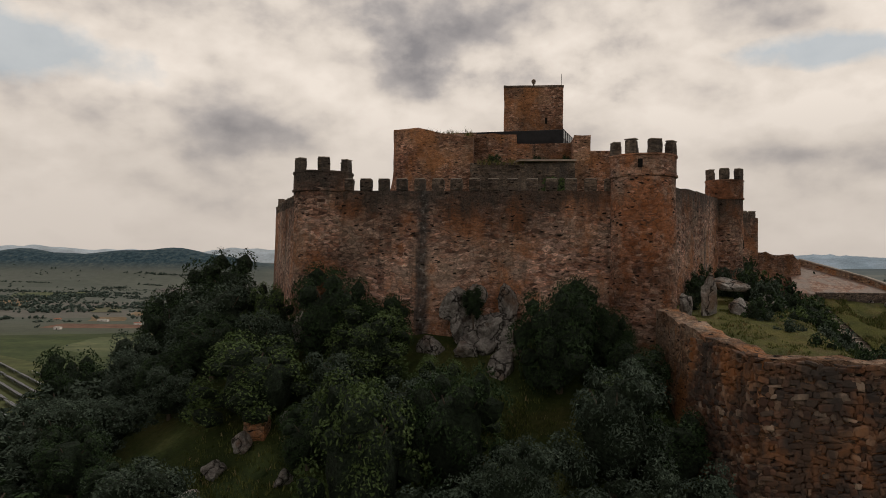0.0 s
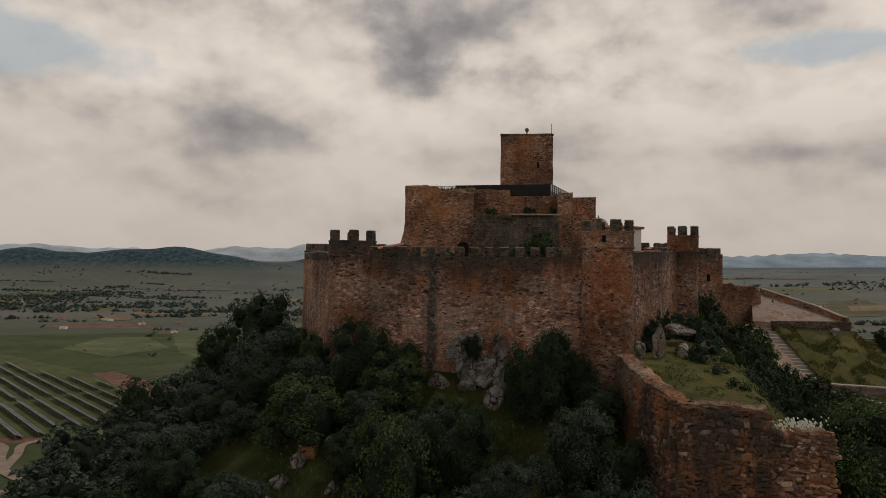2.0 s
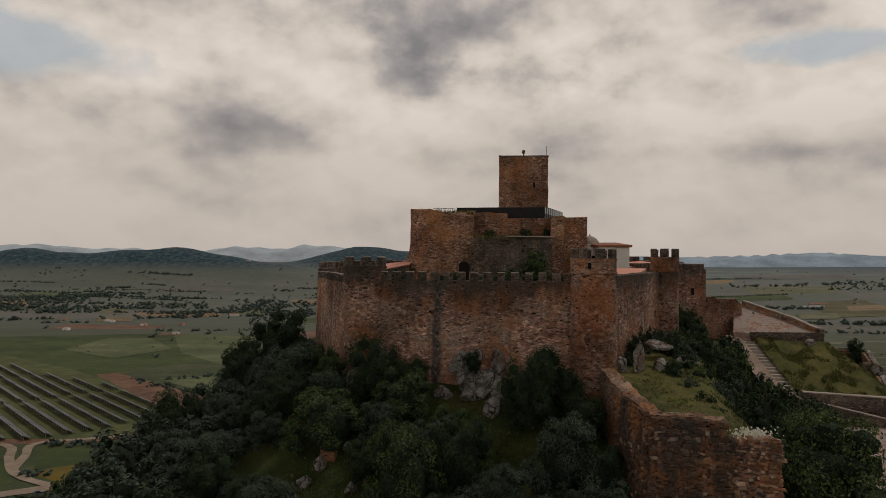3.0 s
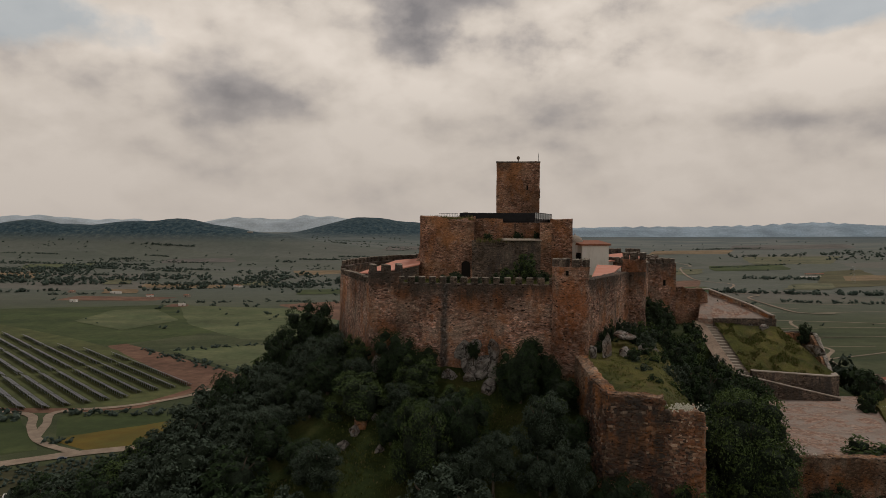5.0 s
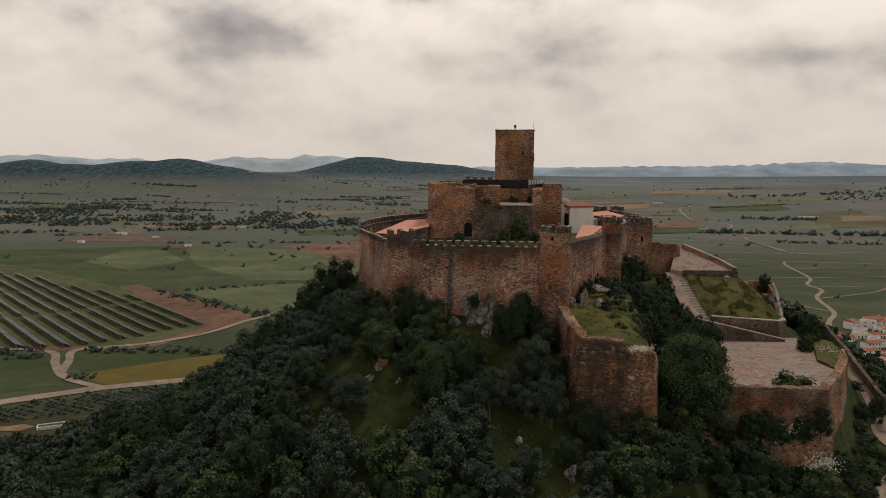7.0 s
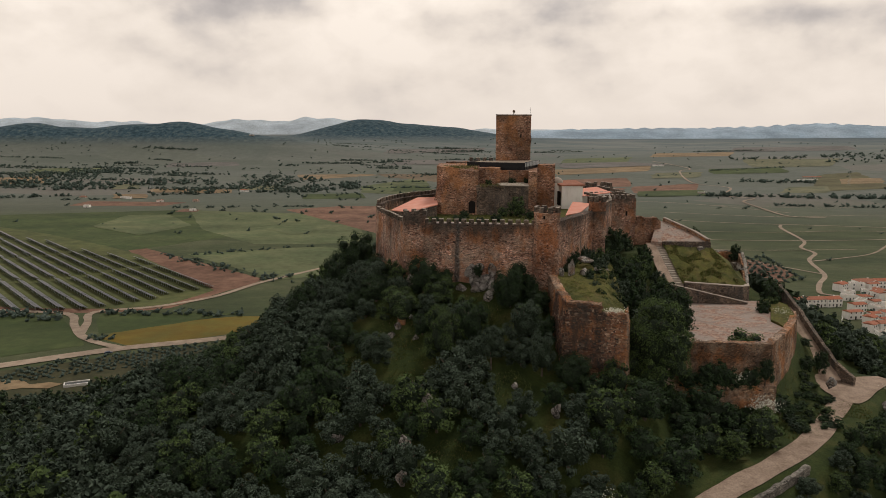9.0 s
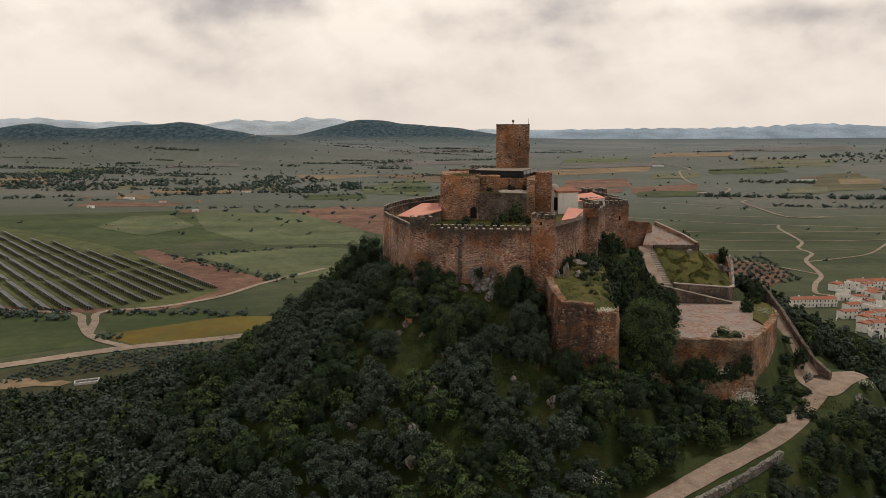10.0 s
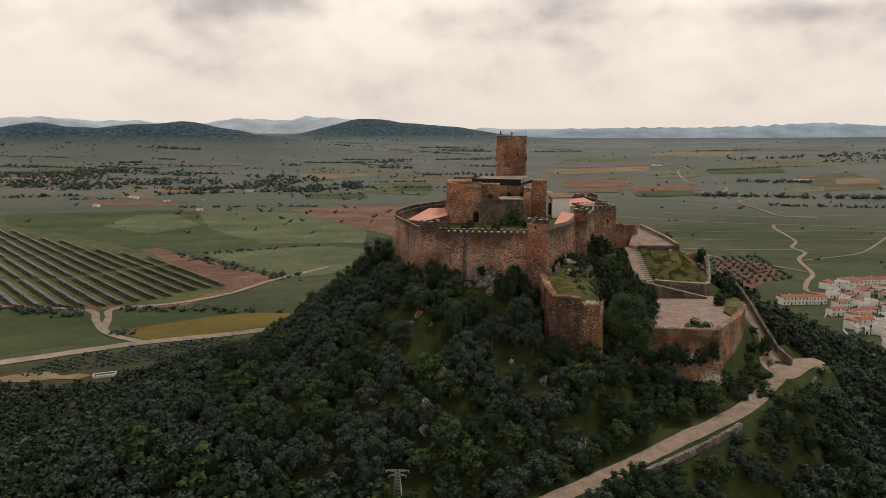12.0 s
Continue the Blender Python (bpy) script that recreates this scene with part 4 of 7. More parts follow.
def white_house():
    t = thing("white_building", "small whitewashed building with red tiled roof", "building", at=(21.3, 75, 108.6))
    P = [(19.1, 73.2), (23.2, 73.9), (22.5, 79.0), (18.4, 78.2)]
    bm = bmesh.new()
    prism(bm, P, 108.6, 113.0)
    part("wall", bm, M_WHITE, t)
    bm = bmesh.new()
    prism(bm, [(18.8, 72.9), (23.5, 73.65), (22.75, 79.35), (18.05, 78.5)], 113.02, lambda x, y: 113.25 + 0.08 * (y - 73))
    part("roof", bm, M_TILE, t, "low red tiled roof")
    bm = bmesh.new()
    box(bm, 18.75, 74.2, 110.6, 0.3, 1.3, 2.6, 0.14)
    part("door", bm, M_DARK, t, "dark open doorway")
    u = thing("dome_turret", "round white chapel lantern with grey dome", "dome", at=(18.6, 76.6, 108.6))
    bm = bmesh.new()
    lathe(bm, 18.6, 76.4, [(1.15, 108.6), (1.15, 113.2), (1.25, 113.25), (1.25, 113.4)], 24)
    part("drum", bm, M_WHITE, u)
    bm = bmesh.new()
    lathe(bm, 18.6, 76.4, [(1.22 * math.cos(a), 113.4 + 1.1 * math.sin(a)) for a in (math.pi / 2 * k / 8 for k in range(8))] + [(0.1, 114.55), (0.04, 114.8)], 24)
    part("dome", bm, M_SLAB, u, "weathered grey dome")
    # terracotta roofs and awnings inside the ring
    for name, poly, z0, slope, lab in (
        ("pitched_roof", [(-12.6, 63.5), (-9.4, 58.0), (-4.6, 60.5), (-4.9, 70.0), (-8.5, 74.0)], 109.3, 0.18, "bright terracotta roof sloping to the wall"),
        ("pitched_roof", [(17.0, 55.5), (19.8, 57.6), (23.2, 66.5), (20.6, 69.5)], 109.5, 0.05, "terracotta roof with pale edge beside the wall"),
        ("pitched_roof", [(24.5, 82), (31, 84.5), (30, 94), (23, 92)], 110.2, 0.08, "terracotta roof behind the towers"),
    ):
        r = thing(name, lab, "roof", "terracotta roofs in the castle", at=(*poly[0], z0))
        x0 = poly[0][0]
        bm = bmesh.new()
        prism(bm, poly, 108.5, lambda x, y: z0 + slope * (x - x0) + (0.04 * (y - poly[0][1])))
        part("wall", bm, M_DARKWALL if poly[0][0] < 0 else M_WHITE, r)
        bm = bmesh.new()
        cx, cy = sum(p[0] for p in poly) / len(poly), sum(p[1] for p in poly) / len(poly)
        big = [(cx + (x - cx) * 1.05, cy + (y - cy) * 1.05) for x, y in poly]
        f = lambda x, y: z0 + 0.12 + slope * (x - x0) + 0.04 * (y - poly[0][1])
        prism(bm, big, z0, f)
        for v in bm.verts:
            if v.co.z < z0 + 0.001:
                v.co.z = f(v.co.x, v.co.y) - 0.14
        part("roof", bm, M_REDROOF, r, "terracotta roof surface")


white_house()

# ---- spur wall, bank and terraces ----
SPUR = [(12.2, 40.6), (12.3, 35.0), (12.9, 28.8), (17.2, 27.4)]


def bank_z(x, y):
    return 100.1 + max(0, y - 27) * 0.125 + 0.25 * noise.noise(Vector((x * 0.3, y * 0.3, 0)))


def spur():
    t = thing("spur_wall", "ruined retaining wall of rust-red and grey rubble", "stone wall", at=(14, 30, 90))
    bm = bmesh.new()
    wall_run(bm, SPUR, 1.2, lambda x, y: 89.5, lambda x, y: 101.25 + 0.11 * max(0, y - 30), 0.5, 0.9, 0.12, 0.3)
    part("wall", bm, M_SPUR, t)
    bm = bmesh.new()
    wall_run(bm, [(17.2, 27.5), (20.3, 26.4), (21.6, 29.5), (23.5, 38.0)], 1.0, lambda x, y: 89.5, lambda x, y: 100.3 - 0.6 * max(0, min(3.4, y - 26.6)), 0.5, 0.35, 0.08, 0.25)
    part("wall_end", bm, M_SPUR, t, "paler stepped-down end of the wall")
    # grassy bank behind it
    bm = bmesh.new()
    outline = [(12.9, 41.5), (13.0, 35), (13.4, 29.6), (17.3, 28.2), (20.2, 27.3), (21.3, 30), (22.6, 38), (23.4, 46), (24.2, 54.5), (21.0, 54.5), (14.5, 45.5)]
    f = bm.faces.new([bm.verts.new((x, y, 0)) for x, y in outline])
    bmesh.ops.triangulate(bm, faces=[f])
    for _ in range(6):
        es = [e for e in bm.edges if e.calc_length() > 1.2]
        if not es:
            break
        bmesh.ops.subdivide_edges(bm, edges=es, cuts=1)
        bmesh.ops.triangulate(bm, faces=bm.faces[:])
    for v in bm.verts:
        v.co.z = bank_z(v.co.x, v.co.y) - 0.5 * max(0, v.co.x - 17.5 - 0.2 * (v.co.y - 27)) ** 1.3
    rim = [e for e in bm.edges if e.is_boundary]
    low = bmesh.ops.extrude_edge_only(bm, edges=rim)
    for v in low["geom"]:
        if isinstance(v, bmesh.types.BMVert):
            v.co.z -= 6
    tagged(part("grass_bank", bm, M_GRASS), "grassy bank behind the spur wall below the towers", "grass bank", kind="structure")


spur()


def rock(cx, cy, cz, sx, sy, sz, turn, seed, label="pale grey granite boulder", group="granite boulders by the castle"):
    t = thing("boulder", label, "boulder", group, at=(cx, cy, cz))
    bm = bmesh.new()
    bmesh.ops.create_icosphere(bm, subdivisions=4, radius=1.0)
    r = random.Random(seed)
    cuts = [(Vector((r.uniform(-1, 1), r.uniform(-1, 1), r.uniform(-0.7, 1))).normalized(), r.uniform(0.38, 0.72)) for _ in range(22)]
    for v in bm.verts:
        for n, d in cuts:
            k = v.co.dot(n) - d
            if k > 0:
                v.co -= n * k * 0.9
        v.co += noise.noise_vector(v.co * 1.7 + Vector((seed, 0, 0))) * 0.1 + noise.noise_vector(v.co * 4.3 + Vector((seed, 3, 0))) * 0.07 + noise.noise_vector(v.co * 9 + Vector((seed, 3, 0))) * 0.03
    rot = Matrix.Rotation(turn, 3, "Z")
    for v in bm.verts:
        v.co = rot @ Vector((v.co.x * sx, v.co.y * sy, v.co.z * sz)) + Vector((cx, cy, cz))
    part("stone", bm, M_ROCK, t)
    return t


for i, r in enumerate([
    (15.9, 42.6, 103.1, 0.65, 0.6, 1.5, 0.2), (14.4, 42.0, 102.6, 0.45, 0.5, 0.9, 1.0), (18.9, 46.6, 103.6, 1.5, 0.8, 0.5, -0.35), (18.0, 43.2, 102.3, 1.05, 0.8, 0.75, 0.5),
    (20.3, 44.5, 102.5, 0.8, 0.7, 0.8, 1.3), (21.8, 46.0, 102.0, 0.7, 0.6, 0.6, 2.0), (18.3, 51.8, 104.4, 1.3, 1.0, 1.2, 0.8),
    (1.0, 43.6, 102.4, 0.95, 0.8, 1.35, 0.4), (3.9, 43.5, 102.5, 0.75, 0.7, 1.4, -0.2), (2.4, 43.2, 100.9, 1.6, 0.9, 1.3, 0.1), (3.9, 42.6, 100.0, 0.8, 0.8, 1.3, 0.7),
    (1.5, 42.4, 99.3, 1.3, 1.0, 1.0, 1.1), (3.6, 40.4, 98.3, 0.75, 0.6, 1.2, 0.3), (6.2, 40.2, 98.4, 0.5, 0.5, 0.9, 0.9), (-0.8, 42.7, 99.8, 0.9, 0.7, 0.8, 0.0),
    (-8.0, 37.1, 96.3, 0.5, 0.4, 0.5, 0.4), (-9.9, 35.2, 95.2, 0.5, 0.9, 0.7, 0.6), (-10.6, 33.6, 94.4, 0.6, 0.8, 0.6, 0.2), (-11.5, 31.8, 93.4, 0.8, 0.6, 0.5, 0.9), (-7.2, 33.0, 94.2, 0.6, 0.5, 0.5, 1.4), (-7.5, 13.6, 88.0, 0.8, 0.7, 1.3, 0.4), (-7.9, 10.6, 85.6, 0.9, 0.7, 1.1, 1.0), (-5.3, 20.7, 90.6, 1.0, 0.8, 1.2, 0.3), (-16, 17.6, 86.8, 0.9, 0.8, 1.3, 0.5), (20.4, 22.4, 89.6, 0.6, 0.6, 1.2, 0.3), (10.6, 20.5, 89.2, 0.8, 0.6, 1.0, 0.3), (5.9, 24.6, 91.2, 0.5, 0.5, 0.5, 0.3), (7.8, 33.6, 96.8, 0.4, 0.4, 0.9, 0.1), (-8.4, 43.0, 101.2, 0.7, 0.6, 0.9, 0.3),
    (2.2, 43.4, 102.9, 0.8, 0.6, 0.7, 0.5), (3.1, 42.9, 101.4, 0.7, 0.7, 0.8, 1.2), (0.9, 42.9, 101.2, 0.6, 0.6, 0.8, 2.0), (2.6, 42.2, 99.9, 0.8, 0.7, 0.8, 0.2), (4.2, 41.6, 99.4, 0.6, 0.6, 0.9, 0.5),
    (46.5, 74.0, 101.0, 0.9, 0.6, 0.55, 0.2), (45.0, 75.0, 101.0, 0.4, 0.4, 0.5, 0.8), (52.5, 70.5, 98.0, 0.5, 1.6, 0.9, 0.5), (62.5, 38, 83.5, 0.9, 0.7, 0.6, 0.3), (55.5, 40.5, 86.0, 1.0, 0.8, 0.8, 0.6),
]):
    x, y, z, a, b, c, turn = r
    if x < 12 and y < 42.5:
        z = max(z, hill(x, y) + 0.25 * c)
    rock(x, y, z, a * 1.4, b * 1.3, c * 1.35, turn, seed=i + 3)


def stump():
    z = hill(-9.35, 36.3)
    t = thing("stone_stump", "small square masonry stump with a pale top", "ruin", at=(-9.35, 36.3, z))
    bm = bmesh.new()
    prism(bm, [(-9.9, 35.8), (-8.8, 35.7), (-8.7, 36.7), (-9.8, 36.8)], z - 0.8, z + 0.85, 0.4)
    rough(bm, 0.06, 1.5)
    part("body", bm, M_SPUR, t)
    bm = bmesh.new()
    box(bm, -9.3, 36.25, z + 0.92, 1.15, 1.05, 0.16, 0.0, 0.04)
    part("cap", bm, M_SLAB, t, "pale flat capstone")


stump()


def terraces():
    # paved ramp to the gate
    bm = bmesh.new()
    slope = lambda x, y: 102.0 + 0.33 * max(0, y - 75.6)
    prism(bm, [(37.4, 75.8), (39.1, 75.25), (48.4, 75.5), (46.9, 78.6), (42.4, 84.6), (40.4, 84.2), (39.5, 80.9)], 95, slope)
    tagged(part("gate_pavement", bm, M_PAVE), "pinkish cobbled forecourt rising to the gate", "pavement", kind="structure")
    t = thing("parapet_wall", "low rubble parapet along the forecourt", "stone wall", "low terrace walls", at=(47, 82, 101))
    rail = [(48.75, 75.2), (47.2, 78.7), (42.6, 84.9)]
    bm = bmesh.new()
    wall_run(bm, rail, 0.5, 95, lambda x, y: slope(x, y) + 0.55, 0.6, 0.2, 0.05)
    part("wall", bm, M_SPUR, t)
    bm = bmesh.new()
    wall_run(bm, [(x + 0.08, y) for x, y in rail], 0.64, lambda x, y: slope(x, y) + 0.56, lambda x, y: slope(x, y) + 0.7, 0.6, 0, 0.03)
    part("coping", bm, M_SLAB, t, "pale stone coping")
    bm = bmesh.new()
    wall_run(bm, [(39.4, 75.05), (48.9, 75.0)], 0.45, 98, 102.12, 0.6, 0, 0.04)
    part("front_wall", bm, M_DARKWALL, t)
    # grass terrace
    bm = bmesh.new()
    quad_grid(bm, [[(39.6 + 0.35 * (1 - v) + (9.3 + 2.8 * (1 - v)) * u, 63.6 + 11.6 * v - 0.4 * u * v - 0.6 * u, 96.2 + 5.3 * v - 0.6 * u + 0.25 * noise.noise(Vector((u * 5, v * 5, 0)))) for u in [i / 14 for i in range(15)]] for v in [j / 14 for j in range(15)]])
    quad_grid(bm, [[(48.9 + 2.8 * (1 - v) + (7.0 - 6.2 * (1 - v)) * u, 63.0 + 11.2 * v + 4.0 * u * v, 95.6 + 5.3 * v - (1.2 + 3.4 * v) * u) for u in (0, 0.25, 0.5, 0.75, 1)] for v in [j / 14 for j in range(15)]])
    tagged(part("grass_terrace", bm, M_GRASS), "sloping grass terrace beside the stone steps", "grass terrace", kind="structure")
    w = thing("terrace_wall", "rubble retaining wall with pale coping round the grass terrace", "stone wall", "low terrace walls", at=(46, 63, 92))
    bm = bmesh.new()
    pts = [(40.2, 63.2), (46, 62.3), (50.0, 61.7), (51.6, 62.5), (52.3, 64.6)]
    wall_run(bm, pts, 0.7, 91.5, lambda x, y: 96.5 - 0.04 * (x - 40), 0.6, 0.15, 0.06)
    part("wall", bm, M_DARKWALL, w)
    bm = bmesh.new()
    wall_run(bm, [(x, y - 0.06) for x, y in pts], 0.8, lambda x, y: 96.5 - 0.04 * (x - 40), lambda x, y: 96.62 - 0.04 * (x - 40), 0.6, 0, 0.03)
    part("coping", bm, M_SLAB, w, "pale stone coping")
    r = thing("ruined_turret", "ruined half-round rubble turret at the terrace edge", "stone wall", at=(55, 73, 93))
    bm = bmesh.new()
    pts = [(54.4 + 2.7 * math.cos(a), 79.2 + 2.2 * math.sin(a)) for a in (2.9, 2.3, 1.7, 1.1, 0.5, 0.0, -0.5)] + [(56.2, 75.0), (54.6, 70.0), (53.0, 66.0), (52.4, 64.6)]
    wall_run(bm, pts[::-1], 0.9, 90, lambda x, y: 99.2 - (78 - y) * 0.62 + 0.022 * (78 - y) ** 2 if y < 78 else 99.2, 0.6, 0.1, 0.1, 0.4)
    part("wall", bm, M_SPUR, r)
    bm = bmesh.new()
    crown = lambda x, y: 99.2 - (78 - y) * 0.62 + 0.022 * (78 - y) ** 2 if y < 78 else 99.2
    wall_run(bm, pts[::-1], 0.55, lambda x, y: crown(x, y) + 0.1, lambda x, y: crown(x, y) + 0.26, 0.6, 0, 0.05)
    part("rim", bm, M_GREYSTONE, r, "pale broken rim stones")
    # steps and side ramp
    s = thing("stone_steps", "long flight of pale stone steps with dark risers", "stairs", at=(39, 70, 96))
    n = 17
    for k in range(n):
        f = k / n
        bm = bmesh.new()
        x, y, z = 39.3 + (38.9 - 39.3) * f, 64.0 + 11.9 * f, 96.1 + 5.3 * f
        box(bm, x, y + 0.45, z - 0.15, 2.0, 0.95, 0.62, -0.04, 0.02)
        rough(bm, 0.02, 1.2)
        part("step", bm, M_SLAB, s)
    bm = bmesh.new()
    quad_grid(bm, [[(x, y, z) for x in (36.2 + 0.3 * f, 37.0, 38.3 - 0.1 * f)] for f in [i / 12 for i in range(13)] for y, z in [(63.2 + 12.9 * f, 96.5 + 5.1 * f)]])
    tagged(part("ramp_path", bm, M_DIRT), "smooth earthen path beside the steps", "path", kind="structure")
    bm = bmesh.new()
    quad_grid(bm, [[(x, y, z) for x, y in ((36.0 + 14.0 * f, 62.9 - 1.6 * f), (36.0 + 14.0 * f, 61.2 - 1.5 * f))] for f in [i / 12 for i in range(13)] for z in [96.45 - 3.2 * f]])
    tagged(part("ramp_path", bm, M_DIRT), "earthen path sloping down to the paved circle", "path", kind="structure")
    d = thing("ramp_wall", "low rubble wall with pale coping along the sloping path", "stone wall", "low terrace walls", at=(43, 60, 93))
    bm = bmesh.new()
    wall_run(bm, [(35.2, 61.0), (42, 60.2), (50.2, 59.5)], 0.5, 91.5, lambda x, y: 97.0 - 3.3 * (x - 35.2) / 15, 0.6, 0.1, 0.05)
    part("wall", bm, M_DARKWALL, d)
    bm = bmesh.new()
    wall_run(bm, [(35.2, 60.95), (42, 60.15), (50.2, 59.45)], 0.6, lambda x, y: 97.0 - 3.3 * (x - 35.2) / 15, lambda x, y: 97.12 - 3.3 * (x - 35.2) / 15, 0.6, 0, 0.02)
    part("coping", bm, M_SLAB, d, "pale stone coping")
    # paved circle on the bastion
    bm = bmesh.new()
    prism(bm, [(27, 32), (33, 34.5), (38, 36.0), (43.0, 36.5), (49, 42.5), (54, 49.5), (56.5, 57), (55, 62), (50, 62.5), (36, 64), (30, 58), (26, 45)], 88, 93.4)
    tagged(part("plaza_pavement", bm, M_PAVE), "round cobbled viewing place of reddish stones", "pavement", kind="structure")
    for nm, r0, r1, a0, a1, lab in (("paving_band", 5.6, 6.5, 0, 6.283, "grey stone ring set in the cobbles"), ("paving_band", 0.0, 6.0, 0.55, 0.72, "grey stone stripe across the cobbles"), ("paving_band", 0.0, 6.0, 3.7, 3.87, "grey stone stripe across the cobbles")):
        bm = bmesh.new()
        quad_grid(bm, [[(43.5 + q * math.cos(a0 + (a1 - a0) * i / 40), 50.5 + q * math.sin(a0 + (a1 - a0) * i / 40), 93.404 + (0.004 if r0 else 0)) for q in (r0 + 0.01, r1)] for i in range(41)])
        tagged(part(nm, bm, M_BAND), lab, "paving", kind="structure")
    bm = bmesh.new()
    prism(bm, [(49.6, 44.4), (52.4, 47.4), (54.0, 50.5), (55.4, 56), (54.5, 60.5), (52.6, 59.8), (52.0, 54.5), (49.2, 48.2)], 93.0, lambda x, y: 93.7 + 0.12 * max(0, x - 50) + 0.2 * noise.noise(Vector((x, y, 0))), 0.8)
    tagged(part("grass_verge", bm, M_GRASS), "rough grass verge along the bastion edge", "grass bank", kind="structure")
    b = thing("bastion_wall", "tall angled rubble bastion with rust-red corner and shrubs", "stone wall", at=(42, 34, 84))
    pts = [(25.5, 33.5), (30, 33.0), (36, 33.2), (42.6, 33.2), (48.5, 40.6), (52.2, 46.2), (53.6, 48.6), (55.5, 53)]
    bm = bmesh.new()
    wall_run(bm, pts, 1.1, 82.0, lambda x, y: 94.5 - 0.02 * (x - 30), 0.6, 0.8, 0.13, 0.18)
    part("wall", bm, M_SPUR, b)
    bm = bmesh.new()
    prism(bm, [(25.5, 32.4), (42.9, 31.6), (43.4, 33.6), (25.5, 34)], 82, lambda x, y: 88.6 + 0.4 * noise.noise(Vector((x * 0.7, 0, 0))), 0.7)
    rough(bm, 0.12)
    part("footing", bm, M_SPUR, b, "projecting rubble footing course")


terraces()

def stone_mesh(i):
    r = random.Random(900 + i)
    bm = bmesh.new()
    bmesh.ops.create_cube(bm, size=1.0)
    bmesh.ops.bevel(bm, geom=bm.edges[:], offset=0.16, segments=1, affect="EDGES")
    for v in bm.verts:
        v.co += Vector((r.uniform(-0.13, 0.13), r.uniform(-0.08, 0.08), r.uniform(-0.15, 0.15)))
    return to_mesh("stone", bm, M_STONE)


STONES = [stone_mesh(i) for i in range(10)]


def courses(a, b, zb, z_lo, z_hi, batter, seed, size=1.0):
    """Poses of rough stones bedded in the face of a battered wall from a to b, from the top down."""
    r = random.Random(seed)
    dx, dy = b[0] - a[0], b[1] - a[1]
    l = math.hypot(dx, dy)
    nx, ny = dy / l, -dx / l
    ang = math.atan2(dy, dx)
    z, out = z_hi, []
    while z > z_lo:
        h = r.uniform(0.15, 0.36) * size
        s = r.uniform(-0.3, 0.1)
        while s < l:
            w = r.choice((r.uniform(0.16, 0.4), r.uniform(0.3, 0.8))) * size
            if s + w * 0.4 < l and s + w > 0.05:
                tall = h * r.uniform(0.7, 1.5)
                zz = z - h / 2 + r.uniform(-0.11, 0.11)
                f = (zz - zb) / (z_hi + 0.3 - zb)
                o = batter * max(0, 1 - f) ** 1.5 + r.uniform(-0.05, 0.06)
                c = s + w / 2
                out.append(Matrix.Translation((a[0] + dx / l * c + nx * o, a[1] + dy / l * c + ny * o, zz)) @ Matrix.Rotation(ang + r.uniform(-0.1, 0.1), 4, "Z") @ Matrix.Rotation(r.uniform(-0.3, 0.3), 4, "Y") @ Matrix.Diagonal((w * 1.02, 0.3, tall, 1)))
            s += w
        z -= h
    return out


def lay_stones(parent, sets, limit=300, mat=M_RUBBLE):
    """The stones next to the top are single pieces, the rest of the face is one piece of stuff."""
    r = random.Random(6)
    poses = sorted((m for s in sets for m in s), key=lambda m: -m.translation.z)
    for m in poses[:limit]:
        piece("stone", STONES[r.randrange(10)], m, parent)
    V, Fc, off = [], [], 0
    for m in poses[limit:]:
        me = STONES[r.randrange(10)]
        V += [tuple(m @ v.co) for v in me.vertices]
        Fc += [tuple(i + off for i in p.vertices) for p in me.polygons]
        off += len(me.vertices)
    me = bpy.data.meshes.new("lower_stones")
    me.from_pydata(V, [], Fc)
    me.materials.append(mat)
    tagged(part("lower_stones", me, None, parent), "rubble stones of the lower wall face", kind="stuff")


SPUR_THING = [o for o in bpy.data.objects if o.name.startswith("spur_wall")][0]
lay_stones(SPUR_THING, [courses((12.95, 28.75), (17.2, 27.35), 89.5, 93.0, 101.1, 0.9, 1, 0.74), courses((12.3, 35.0), (12.85, 28.9), 89.5, 94.0, 101.3, 0.9, 3, 0.74)])
lay_stones(SPUR_THING, [courses((17.25, 27.45), (20.3, 26.35), 89.5, 91.5, 100.2, 0.35, 2, 0.66)], 0, M_PALESTONE)

# approach road
ribbon("approach_road", ROAD, 3.1, M_DIRT, 0.12, "pale dusty stone-paved approach road", 1.5)
def rounded(poly, times=2):
    for _ in range(times):
        poly = [q for a, b in zip(poly, poly[1:] + poly[:1]) for q in ((a[0] * 0.75 + b[0] * 0.25, a[1] * 0.75 + b[1] * 0.25), (a[0] * 0.25 + b[0] * 0.75, a[1] * 0.25 + b[1] * 0.75))]
    return poly


drape("road_bend", rounded([(55.6, 47.0), (60.5, 48.5), (64, 49.5), (69, 50), (74, 53), (71, 48), (65, 44.0), (60.5, 39.0), (57.5, 37.5), (56, 42)]), M_DIRT, 0.16, "wide dusty bend where the roads meet", "road", 1.5)
bm = bmesh.new()
quad_grid(bm, [[(x, y, z) for x, y in ((54.4 + 1.2 * f, 62 - 15.5 * f), (60.2 + 0.3 * f, 62 - 15.5 * f))] for f in [i / 14 for i in range(15)] for z in [92.4 - 8.2 * f]])
tagged(part("approach_ramp", bm, M_DIRT), "steep cobbled ramp up round the bastion", "road", kind="structure")
RW = thing("ramp_parapet", "rubble parapet wall following the steep ramp", "stone wall", at=(60, 56, 86))
bm = bmesh.new()
